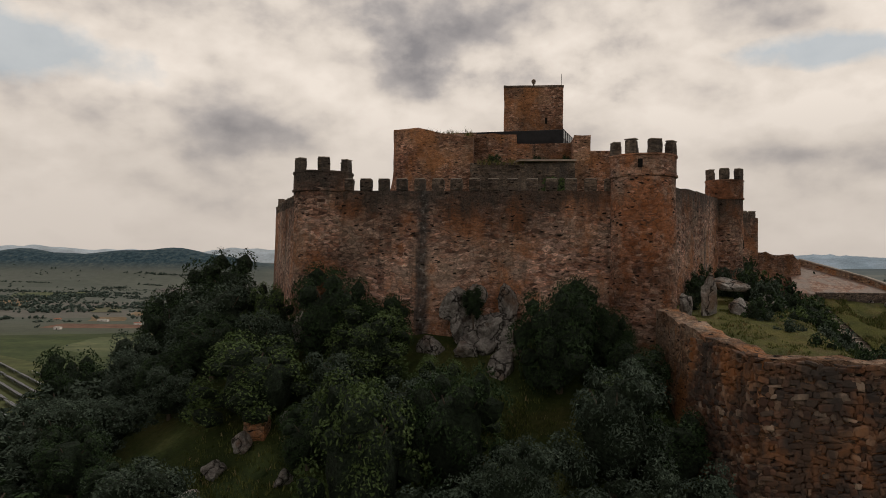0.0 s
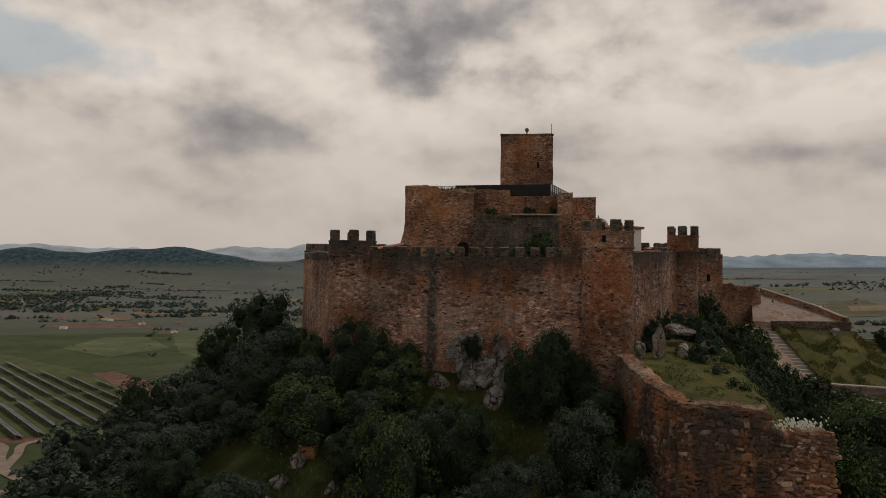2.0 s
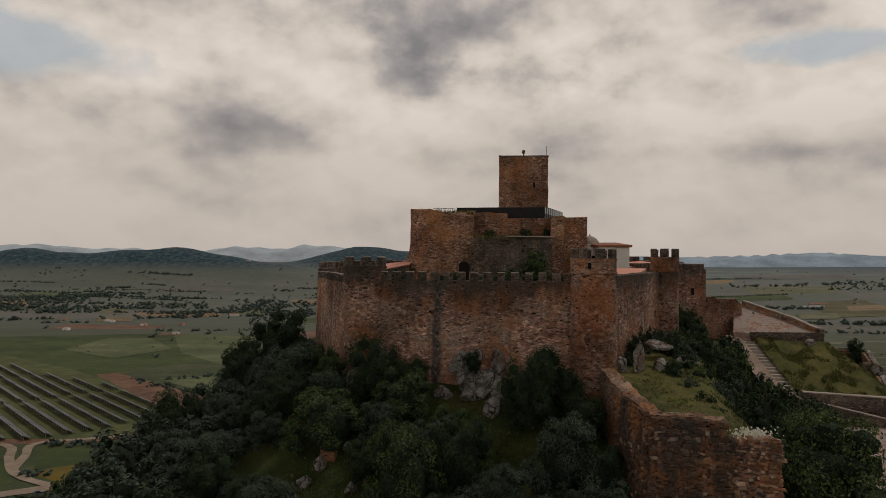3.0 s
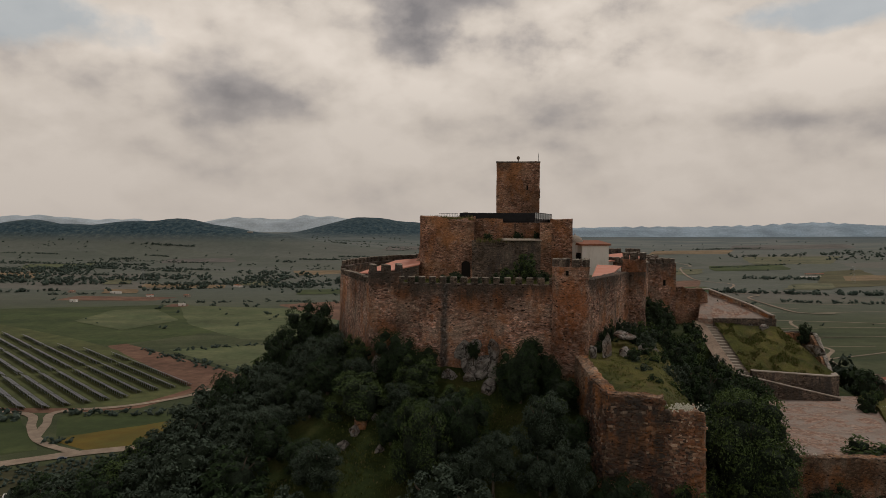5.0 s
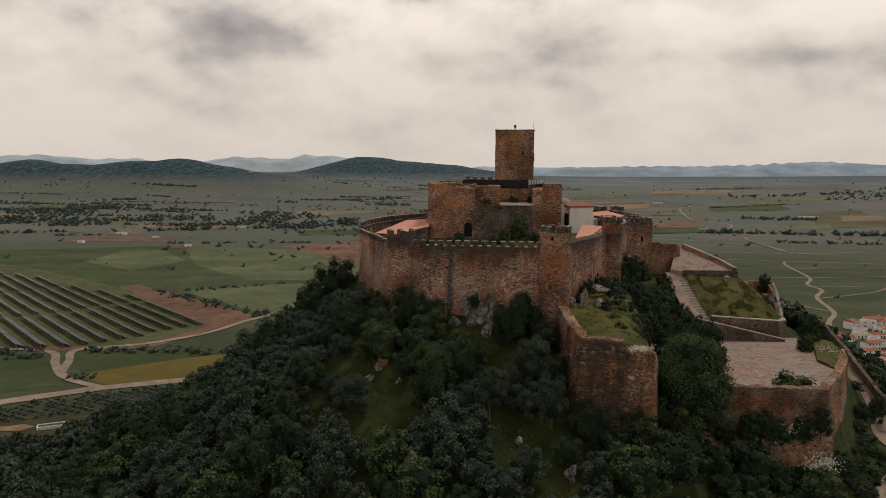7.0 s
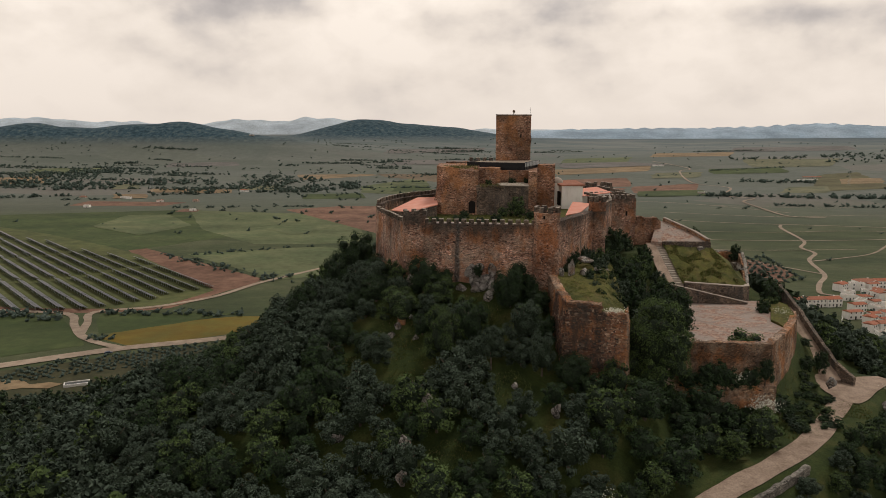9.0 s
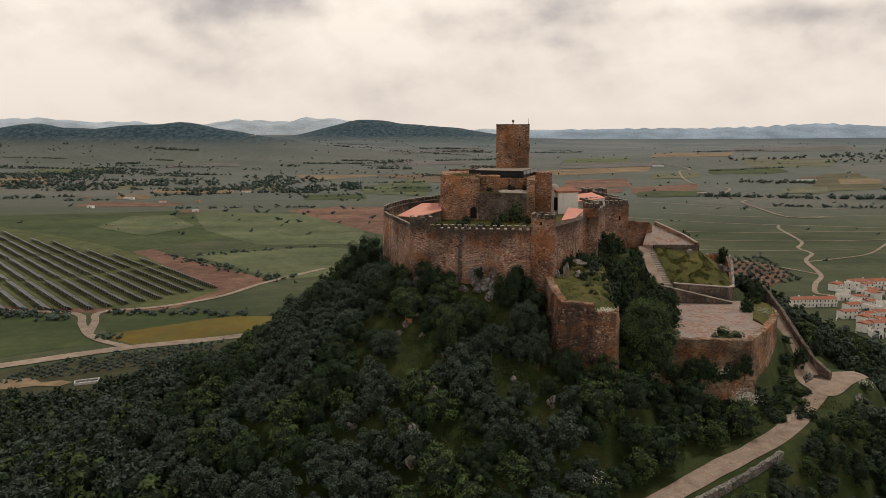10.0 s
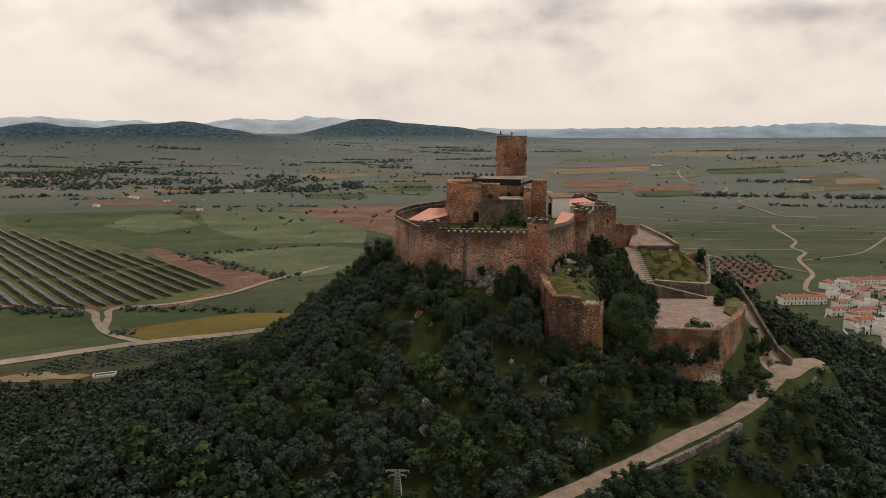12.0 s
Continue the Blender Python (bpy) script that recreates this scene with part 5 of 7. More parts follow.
wall_run(bm, [(62.2, 45.6), (60.8, 49), (60.4, 54), (60.0, 60), (59.0, 66)], 0.6, lambda x, y: 80 + 0.4 * (y - 46), lambda x, y: 85.2 + 0.52 * (y - 46), 0.7, 0.2, 0.08, 0.2)
part("wall", bm, M_DARKWALL, RW)
LW = thing("field_wall", "low drystone wall below the road", "stone wall", at=(32, 19, 78))
bm = bmesh.new()
wall_run(bm, [(41.5, 18.6), (37, 15.4), (30.0, 10.6), (22, 5.4), (14, 0.4)][::-1], 0.6, foot, lambda x, y: hill(x, y) + 1.0, 0.7, 0.1, 0.08, 0.25)
part("wall", bm, M_GREYSTONE, LW)

# ---- the plain ----
def field_mat(name, a, b, scale=0.02, stripe=None):
    m = Mat(name, 0.95)
    col = m.ramp(m.noise(scale, 7, 0.65), [(0.35, a), (0.65, b)])
    col = m.mix(0.6, col, m.ramp(m.noise(0.12, 7, 0.72), [(0.3, 0.45), (0.7, 1.15)]), "MULTIPLY")
    col = m.mix(0.5, col, m.ramp(m.noise(0.013, 5, 0.6, (0.5, 1, 1)), [(0.36, 0.55), (0.64, 1.25)]), "MULTIPLY")
    return m.done(col)


F_GREEN = field_mat("young_crop", (0.042, 0.068, 0.02), (0.08, 0.104, 0.036))
F_LIGHT = field_mat("pale_pasture", (0.085, 0.115, 0.05), (0.15, 0.165, 0.08))
F_RED = field_mat("red_ploughland", (0.16, 0.085, 0.056), (0.25, 0.14, 0.095), 0.03)
F_TAN = field_mat("dry_stubble", (0.22, 0.155, 0.085), (0.3, 0.22, 0.13), 0.03)
F_YELLOW = field_mat("flowering_meadow", (0.2, 0.135, 0.02), (0.13, 0.115, 0.025), 0.06)
F_YG = field_mat("ripening_crop", (0.12, 0.13, 0.075), (0.18, 0.175, 0.1), 0.03)
F_LILAC = field_mat("grey_fallow", (0.13, 0.125, 0.115), (0.19, 0.175, 0.16), 0.02)
F_OLIVE = field_mat("solar_field_grass", (0.07, 0.088, 0.032), (0.13, 0.14, 0.05), 0.05)
def worn(poly, step=26.0, amp=2.2):
    """An outline with rounded, wandering edges instead of ruled ones."""
    out = []
    for i, p in enumerate(poly):
        q = poly[(i + 1) % len(poly)]
        l = math.hypot(q[0] - p[0], q[1] - p[1])
        n = max(1, int(l / step))
        for k in range(n):
            f = (k + (0.18 if k == 0 and n > 1 else 0)) / n
            x, y = p[0] + (q[0] - p[0]) * f, p[1] + (q[1] - p[1]) * f
            v = noise.noise_vector(Vector((x * 0.03, y * 0.03, 4))) * amp
            out.append((x + v.x, y + v.y))
    return out


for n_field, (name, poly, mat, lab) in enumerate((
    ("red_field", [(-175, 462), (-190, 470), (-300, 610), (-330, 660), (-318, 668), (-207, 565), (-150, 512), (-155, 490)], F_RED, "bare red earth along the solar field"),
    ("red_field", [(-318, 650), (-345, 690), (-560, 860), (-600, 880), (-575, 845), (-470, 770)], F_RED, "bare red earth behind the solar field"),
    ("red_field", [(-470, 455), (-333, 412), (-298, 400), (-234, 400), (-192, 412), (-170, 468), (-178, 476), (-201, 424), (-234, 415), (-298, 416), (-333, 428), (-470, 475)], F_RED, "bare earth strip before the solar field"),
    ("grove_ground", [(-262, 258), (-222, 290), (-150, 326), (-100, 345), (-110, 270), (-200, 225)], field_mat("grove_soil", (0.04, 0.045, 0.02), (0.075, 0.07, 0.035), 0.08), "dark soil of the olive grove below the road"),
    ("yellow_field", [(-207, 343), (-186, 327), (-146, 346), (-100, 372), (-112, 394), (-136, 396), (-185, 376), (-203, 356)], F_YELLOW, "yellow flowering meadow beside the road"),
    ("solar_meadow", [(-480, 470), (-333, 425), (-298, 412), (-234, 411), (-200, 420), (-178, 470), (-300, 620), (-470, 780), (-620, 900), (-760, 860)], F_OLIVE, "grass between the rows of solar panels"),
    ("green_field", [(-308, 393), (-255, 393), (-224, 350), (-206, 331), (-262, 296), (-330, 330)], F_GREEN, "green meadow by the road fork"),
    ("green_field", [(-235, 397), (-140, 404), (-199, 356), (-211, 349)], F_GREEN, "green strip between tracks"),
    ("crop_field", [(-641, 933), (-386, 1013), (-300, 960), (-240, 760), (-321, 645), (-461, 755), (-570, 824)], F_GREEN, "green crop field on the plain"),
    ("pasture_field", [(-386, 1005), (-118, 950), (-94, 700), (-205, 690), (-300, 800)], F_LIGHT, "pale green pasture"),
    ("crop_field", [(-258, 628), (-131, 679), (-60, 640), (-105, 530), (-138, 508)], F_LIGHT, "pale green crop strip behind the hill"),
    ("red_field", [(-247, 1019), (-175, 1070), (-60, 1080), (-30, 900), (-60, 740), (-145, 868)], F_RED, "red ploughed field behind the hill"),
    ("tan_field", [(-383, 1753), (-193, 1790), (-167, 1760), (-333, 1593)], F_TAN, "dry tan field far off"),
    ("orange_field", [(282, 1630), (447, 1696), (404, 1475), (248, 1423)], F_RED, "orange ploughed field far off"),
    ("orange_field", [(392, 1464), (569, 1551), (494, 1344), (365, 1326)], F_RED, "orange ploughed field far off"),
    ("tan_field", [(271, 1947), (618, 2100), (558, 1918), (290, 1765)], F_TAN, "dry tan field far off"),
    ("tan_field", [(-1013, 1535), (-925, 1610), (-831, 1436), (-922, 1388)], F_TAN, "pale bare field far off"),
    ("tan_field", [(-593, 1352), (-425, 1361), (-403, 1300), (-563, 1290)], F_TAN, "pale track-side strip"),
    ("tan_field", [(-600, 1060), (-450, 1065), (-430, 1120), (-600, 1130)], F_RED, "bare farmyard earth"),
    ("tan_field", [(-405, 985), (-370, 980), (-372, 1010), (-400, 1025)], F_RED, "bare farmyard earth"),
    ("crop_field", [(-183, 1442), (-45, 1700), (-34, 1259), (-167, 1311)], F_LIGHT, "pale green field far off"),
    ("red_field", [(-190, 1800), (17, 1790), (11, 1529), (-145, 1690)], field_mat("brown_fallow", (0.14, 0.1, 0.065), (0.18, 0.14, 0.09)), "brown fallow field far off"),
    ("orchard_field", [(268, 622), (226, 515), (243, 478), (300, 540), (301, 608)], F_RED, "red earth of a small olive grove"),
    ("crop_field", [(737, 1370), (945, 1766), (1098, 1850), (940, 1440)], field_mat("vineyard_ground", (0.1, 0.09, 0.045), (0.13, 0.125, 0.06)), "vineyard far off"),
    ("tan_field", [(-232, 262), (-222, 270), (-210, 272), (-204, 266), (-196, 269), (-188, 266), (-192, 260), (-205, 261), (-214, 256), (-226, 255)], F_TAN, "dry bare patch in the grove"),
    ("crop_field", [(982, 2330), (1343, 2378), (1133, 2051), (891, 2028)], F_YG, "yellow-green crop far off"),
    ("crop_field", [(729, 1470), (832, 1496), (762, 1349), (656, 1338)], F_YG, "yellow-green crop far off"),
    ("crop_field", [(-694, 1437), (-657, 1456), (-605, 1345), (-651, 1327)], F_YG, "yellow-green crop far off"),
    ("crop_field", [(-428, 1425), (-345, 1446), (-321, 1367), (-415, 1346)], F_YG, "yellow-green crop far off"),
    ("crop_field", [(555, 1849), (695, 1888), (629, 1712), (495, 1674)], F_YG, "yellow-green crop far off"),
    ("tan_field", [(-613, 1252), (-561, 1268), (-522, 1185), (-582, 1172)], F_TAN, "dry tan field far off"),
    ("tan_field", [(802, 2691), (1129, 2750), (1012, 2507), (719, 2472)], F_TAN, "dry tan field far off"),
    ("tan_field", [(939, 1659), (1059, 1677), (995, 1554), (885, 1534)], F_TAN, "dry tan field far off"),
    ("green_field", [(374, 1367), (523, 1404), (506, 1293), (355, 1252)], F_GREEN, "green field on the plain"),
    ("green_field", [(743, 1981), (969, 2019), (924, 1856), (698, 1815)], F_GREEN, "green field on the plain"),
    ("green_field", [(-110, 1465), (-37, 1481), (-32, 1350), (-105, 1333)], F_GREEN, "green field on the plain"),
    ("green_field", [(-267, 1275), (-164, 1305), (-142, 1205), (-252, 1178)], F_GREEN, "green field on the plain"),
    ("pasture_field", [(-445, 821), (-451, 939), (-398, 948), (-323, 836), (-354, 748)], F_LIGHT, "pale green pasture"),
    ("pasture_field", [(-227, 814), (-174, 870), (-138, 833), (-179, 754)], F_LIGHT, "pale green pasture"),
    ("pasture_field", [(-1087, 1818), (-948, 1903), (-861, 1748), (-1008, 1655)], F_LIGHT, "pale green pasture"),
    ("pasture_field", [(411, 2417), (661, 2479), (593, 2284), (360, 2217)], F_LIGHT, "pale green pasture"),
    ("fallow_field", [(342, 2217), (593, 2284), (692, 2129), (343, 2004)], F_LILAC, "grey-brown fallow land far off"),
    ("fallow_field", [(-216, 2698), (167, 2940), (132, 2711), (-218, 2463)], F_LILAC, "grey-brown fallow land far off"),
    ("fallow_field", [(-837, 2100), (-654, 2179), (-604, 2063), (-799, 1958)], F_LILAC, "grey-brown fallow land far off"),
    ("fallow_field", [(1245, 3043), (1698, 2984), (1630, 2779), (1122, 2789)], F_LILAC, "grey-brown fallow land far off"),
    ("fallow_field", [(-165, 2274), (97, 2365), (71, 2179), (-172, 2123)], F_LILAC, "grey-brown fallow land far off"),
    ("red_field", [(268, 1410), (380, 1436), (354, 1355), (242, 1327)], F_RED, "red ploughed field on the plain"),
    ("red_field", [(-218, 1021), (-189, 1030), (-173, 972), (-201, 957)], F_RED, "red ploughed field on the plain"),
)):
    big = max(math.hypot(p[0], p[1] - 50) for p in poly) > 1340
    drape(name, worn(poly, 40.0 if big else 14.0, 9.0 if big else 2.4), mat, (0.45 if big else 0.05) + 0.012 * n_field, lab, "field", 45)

M_TRACK = field_mat("pale_gravel", (0.31, 0.24, 0.18), (0.41, 0.33, 0.255), 0.2)
ribbon("main_road", [(-420, 190), (-300, 258), (-243, 287), (-208, 309), (-182, 324), (-138, 342), (-90, 368)], 9, M_TRACK, 0.4245, "pale gravel road across the plain", 8)
ribbon("dirt_track", [(-186, 324), (-207, 336), (-221, 349), (-236, 371), (-252, 396), (-290, 404), (-420, 420)], 5, M_TRACK, 0.4204, "pale dirt track to the solar field", 6)
ribbon("dirt_track", [(-221, 349), (-230, 376), (-238, 402), (-202, 419), (-172, 450), (-150, 500), (-112, 560)], 5, M_TRACK, 0.4205, "dirt track round the solar field", 6)
ribbon("footpath", [(308, 461), (285, 468), (302, 505), (325, 541), (346, 609), (373, 651), (376, 686), (402, 733), (425, 836), (440, 870)], 4.0, M_TRACK, 0.4205, "winding pale path up the pasture", 8)
ribbon("footpath", [(347, 606), (388, 625), (432, 652), (485, 712), (540, 780), (640, 900)], 2.6, M_TRACK, 0.4245, "pale side path across the pasture", 8)
ribbon("footpath", [(325, 545), (290, 600), (240, 660)], 3, M_TRACK, 0.4245, "faint grass path", 8)
ribbon("footpath", [(540, 950), (495, 962), (502, 1073), (518, 1181), (560, 1233), (526, 1290), (600, 1450), (560, 1560), (640, 1900), (700, 2000), (680, 2300)], 5, M_TRACK, 1.05, "pale track far off on the plain", 20)
ribbon("footpath", [(180, 1000), (350, 900), (520, 860), (800, 800)], 3, M_TRACK, 0.4205, "faint pale path across the pasture", 15)
ribbon("footpath", [(150, 760), (330, 735), (460, 740), (560, 760)], 2.5, M_TRACK, 0.4205, "faint pale path across the pasture", 15)

for line, width in (([(330, 1010), (480, 960), (640, 985), (800, 940), (1000, 960)], 2.4), ([(200, 820), (380, 800), (520, 815), (760, 780)], 1.8), ([(170, 690), (300, 668), (430, 676)], 1.6), ([(420, 1120), (600, 1080), (760, 1105), (1100, 1060)], 2.4), ([(430, 600), (560, 640), (700, 700)], 2.0), ([(330, 1180), (420, 1130), (520, 1010)], 2.6)):
    ribbon("footpath", line, width, M_TRACK, 0.43, "faint pale track across the open pasture", 15)

# distant mountains
def mountains(name, x0, x1, y, crest, material, lab):
    bm = bmesh.new()
    n = 150
    rows = []
    for j, (dy, f) in enumerate(((-240, 0.0), (-150, 0.45), (-70, 0.82), (0, 1.0), (150, 0.5), (260, 0.0))):
        rows.append([(x0 + (x1 - x0) * i / n, y + dy, 20 + (crest(x0 + (x1 - x0) * i / n) - 20) * f * (1 + 0.06 * noise.noise(Vector((i * 0.4, j * 1.7, 3))))) for i in range(n + 1)])
    quad_grid(bm, rows)
    for f in bm.faces:
        f.smooth = True
    tagged(part(name, bm, material), lab, "mountains", kind="structure")


def crest_sum(base, peaks):
    return lambda x: base + sum(h * math.exp(-((x - c) / w) ** 2) for c, h, w in peaks) + 6 * noise.noise(Vector((x * 0.006, 0, 9)))


# mountain colours hold the blue and pale haze of distance
M_HAZE_BLUE = field_mat("haze_blue_mountain", (0.33, 0.44, 0.54), (0.4, 0.5, 0.6), 0.004)
M_HAZE_PALE = field_mat("haze_pale_ridge", (0.5, 0.58, 0.65), (0.56, 0.64, 0.7), 0.004)
mountains("backdrop_mountains_east", 300, 3000, 3900, crest_sum(112, [(2010, 44, 330), (1500, 22, 300), (1050, 18, 260), (2500, 30, 350), (700, 12, 150)]), M_HAZE_BLUE, "low mountain range tinted blue as haze on the horizon")
mountains("backdrop_mountains_west", -3300, 1700, 4250, crest_sum(122, [(-2500, 56, 420), (-1850, 30, 260), (-1220, 52, 230), (-830, 58, 170), (-590, 44, 150), (-300, 14, 200)]), M_HAZE_PALE, "far ridge tinted pale as haze on the horizon")


# solar plant
def solar_plant():
    u, v = Vector((-0.673, 0.739)), Vector((0.739, 0.673))
    L = 38.0
    bm = bmesh.new()
    tilt = 0.42
    for k in range(2):
        o = -1.5 + 3.0 * k
        m = Matrix.Rotation(tilt, 4, "X") @ Matrix.Translation((0, o, 0))
        r = bmesh.ops.create_cube(bm, size=1.0, matrix=Matrix.Translation((0, 0, 1.9)) @ m @ Matrix.Diagonal((L, 2.75, 0.12, 1)))
    table = to_mesh("panel_table", bm, M_PANEL)
    bm = bmesh.new()
    for k in range(10):
        box(bm, -L / 2 + L * (k + 0.5) / 10, 1.5, 1.25, 0.25, 0.25, 2.5)
        box(bm, -L / 2 + L * (k + 0.5) / 10, -1.5, 0.6, 0.25, 0.25, 1.2)
    box(bm, 0, 2.5, 3.0, L, 0.3, 0.16)
    legs = to_mesh("leg_frame", bm, M_GALV)
    turn = math.atan2(u.y, u.x)
    for i in range(22):
        pv = 186 - 11.8 * i
        front = 468 + max(0, 92 - pv) * 0.75 + (8 if pv > 150 else 0)
        back = min(960, 640 + (187 - pv) * 4.5)
        n = int((back - front) / (L + 2))
        if n < 1:
            continue
        p = u * front + v * pv
        t = thing("solar_row", "long row of tilted dark solar panels on grass", "solar panels", "rows of the solar plant", at=(p.x, p.y, 0))
        for k in range(n):
            q = u * (front + (L + 2) * (k + 0.5) + 7 * (k // 3)) + v * pv
            m = Matrix.Translation((q.x, q.y, hill(q.x, q.y) + 0.25)) @ Matrix.Rotation(turn, 4, "Z")
            piece("panel_table", table, m, t)
            piece("leg_frame", legs, m, t)


solar_plant()


# houses
def house(name, lab, x, y, w, d, h, turn, roof="gable", wins=3, group="", wall=None, storeys=1):
    z = hill(x, y)
    t = thing(name, lab, "house", group, at=(x, y, z))
    M = Matrix.Translation((x, y, z)) @ Matrix.Rotation(turn, 4, "Z")

    def put(pname, bm, mat, plabel="", parent=None):
        bm.transform(M)
        return part(pname, bm, mat, parent or t, plabel)

    bm = bmesh.new()
    box(bm, 0, 0, h / 2 - 0.5, w, d, h + 1)
    put("wall", bm, wall or M_WHITE)
    if roof == "flat":
        bm = bmesh.new()
        for args in ((0, -d / 2 + 0.15, w, 0.3), (0, d / 2 - 0.15, w, 0.3), (-w / 2 + 0.15, 0, 0.3, d - 0.6), (w / 2 - 0.15, 0, 0.3, d - 0.6)):
            box(bm, args[0], args[1], h + 0.4, args[2], args[3], 0.8)
        put("parapet", bm, M_WHITE)
        bm = bmesh.new()
        box(bm, 0, 0, h + 0.06, w - 0.62, d - 0.62, 0.1)
        top = put("roof", bm, M_SLAB, "flat grey roof terrace")
    bm = bmesh.new()
    o = 0.25
    rise = d * 0.17
    ring = [(-w / 2 - o, -d / 2 - o), (w / 2 + o, -d / 2 - o), (w / 2 + o, d / 2 + o), (-w / 2 - o, d / 2 + o)]
    lo = [bm.verts.new((a, b, h)) for a, b in ring]
    lo2 = [bm.verts.new((a, b, h + 0.18)) for a, b in ring]
    hip = 0.0 if roof == "gable" else d * 0.4
    r0, r1 = bm.verts.new((-w / 2 - o + hip, 0, h + rise)), bm.verts.new((w / 2 + o - hip, 0, h + rise))
    bm.faces.new(lo)
    for i in range(4):
        bm.faces.new((lo[i], lo[(i + 1) % 4], lo2[(i + 1) % 4], lo2[i]))
    bm.faces.new((lo2[0], lo2[1], r1, r0)), bm.faces.new((lo2[1], lo2[2], r1)), bm.faces.new((lo2[2], lo2[3], r0, r1)), bm.faces.new((lo2[3], lo2[0], r0))
    if roof == "flat":
        bm.free()
    else:
        top = put("roof", bm, M_TILE, "red clay tile roof")
    for s in range(storeys):
        for k in range(wins):
            xx = -w / 2 + w * (k + 0.5) / wins
            if s == 0 and k == wins // 2:
                bm = bmesh.new()
                box(bm, xx, -d / 2, 1.05, 1.0, 0.16, 2.1)
                put("door", bm, M_DARK, "dark wooden door")
                continue
            bm = bmesh.new()
            box(bm, xx, -d / 2, 1.6 + 2.9 * s, 0.95, 0.14, 1.25)
            put("window", bm, M_GLASS, "small dark window")
    bm = bmesh.new()
    box(bm, w * 0.25, d * 0.12, h + rise * 0.9, 0.7, 0.6, 1.3, 0, 0.05)
    put("chimney", bm, M_WHITE, "", top)
    return t


def village():
    r = random.Random(21)
    g = "whitewashed houses of the village"
    for k in range(3):
        house("terraced_house", "two-storey whitewashed terraced house with red roof", 249 + 11.6 * k, 430 + 1.2 * k, 11.4, 9, 5.6, 0.16, "gable", 4, g, storeys=2)
    for k in range(3):
        house("terraced_house", "two-storey whitewashed house with red roof", 330 + 17 * k, 492 + 2 * k, 15, 10, 6.0, 0.12, "hip", 5, g, storeys=2)
    n = 0
    for j in range(11):
        for i in range(11):
            x = 262 + i * 13.2 + j * -1.0 + r.uniform(-2, 2)
            y = 322 + j * 15.0 + i * 2.2 + r.uniform(-2.5, 2.5)
            if x < 268 + max(0, (400 - y)) * -0.35 + max(0, y - 405) * 0.45 or r.random() < 0.2:
                continue
            two = r.random() < 0.3
            house("village_house", ("two-storey whitewashed village house" if two else "low whitewashed village house among neighbours"), x, y, r.uniform(6.5, 11), r.uniform(5, 8), r.uniform(4.8, 5.6) if two else r.uniform(2.8, 3.8), 0.15 + r.choice((0, 0, 1.571, 0.5, -0.35)) + r.uniform(-0.12, 0.12), r.choice(("gable", "gable", "hip", "flat", "flat")), r.choice((2, 3, 3, 4)), g, storeys=2 if two else 1)
            n += 1
    for k, (x, y, l, a) in enumerate(((262, 398, 46, 1.0), (286, 424, 40, 0.9), (250, 352, 34, 1.25), (300, 372, 30, 0.15), (322, 405, 34, 0.15), (284, 338, 30, 0.2), (345, 440, 30, 1.6), (330, 360, 26, 1.5))):
        t = thing("garden_wall", "low whitewashed garden wall in the village", "wall", "garden walls of the village", at=(x, y, hill(x, y)))
        bm = bmesh.new()
        box(bm, x, y, hill(x, y) + 0.5, l * 0.45, 0.4, 1.8, a)
        part("wall", bm, M_WHITE, t)
    for x, y, w, d in ((-559, 1040, 12, 8), (-478, 1122, 22, 10), (-380, 998, 16, 9), (-420, 1128, 14, 9), (-640, 1190, 18, 9), (-560, 1180, 26, 8), (-395, 1330, 20, 12), (500, 1330, 24, 10), (860, 1640, 80, 12), (640, 2100, 40, 12), (900, 1700, 60, 10), (-690, 2500, 20, 12)):
        house("farmhouse", "pale farm building with clay tile roof on the plain", x, y, w * r.uniform(0.5, 0.9), d * r.uniform(0.5, 0.8), r.uniform(2.4, 3.4), r.uniform(-0.7, 0.7), r.choice(("gable", "hip", "flat")), 1, "farm buildings on the plain", r.choice((M_WHITE, M_SLAB, M_SLAB)))


village()


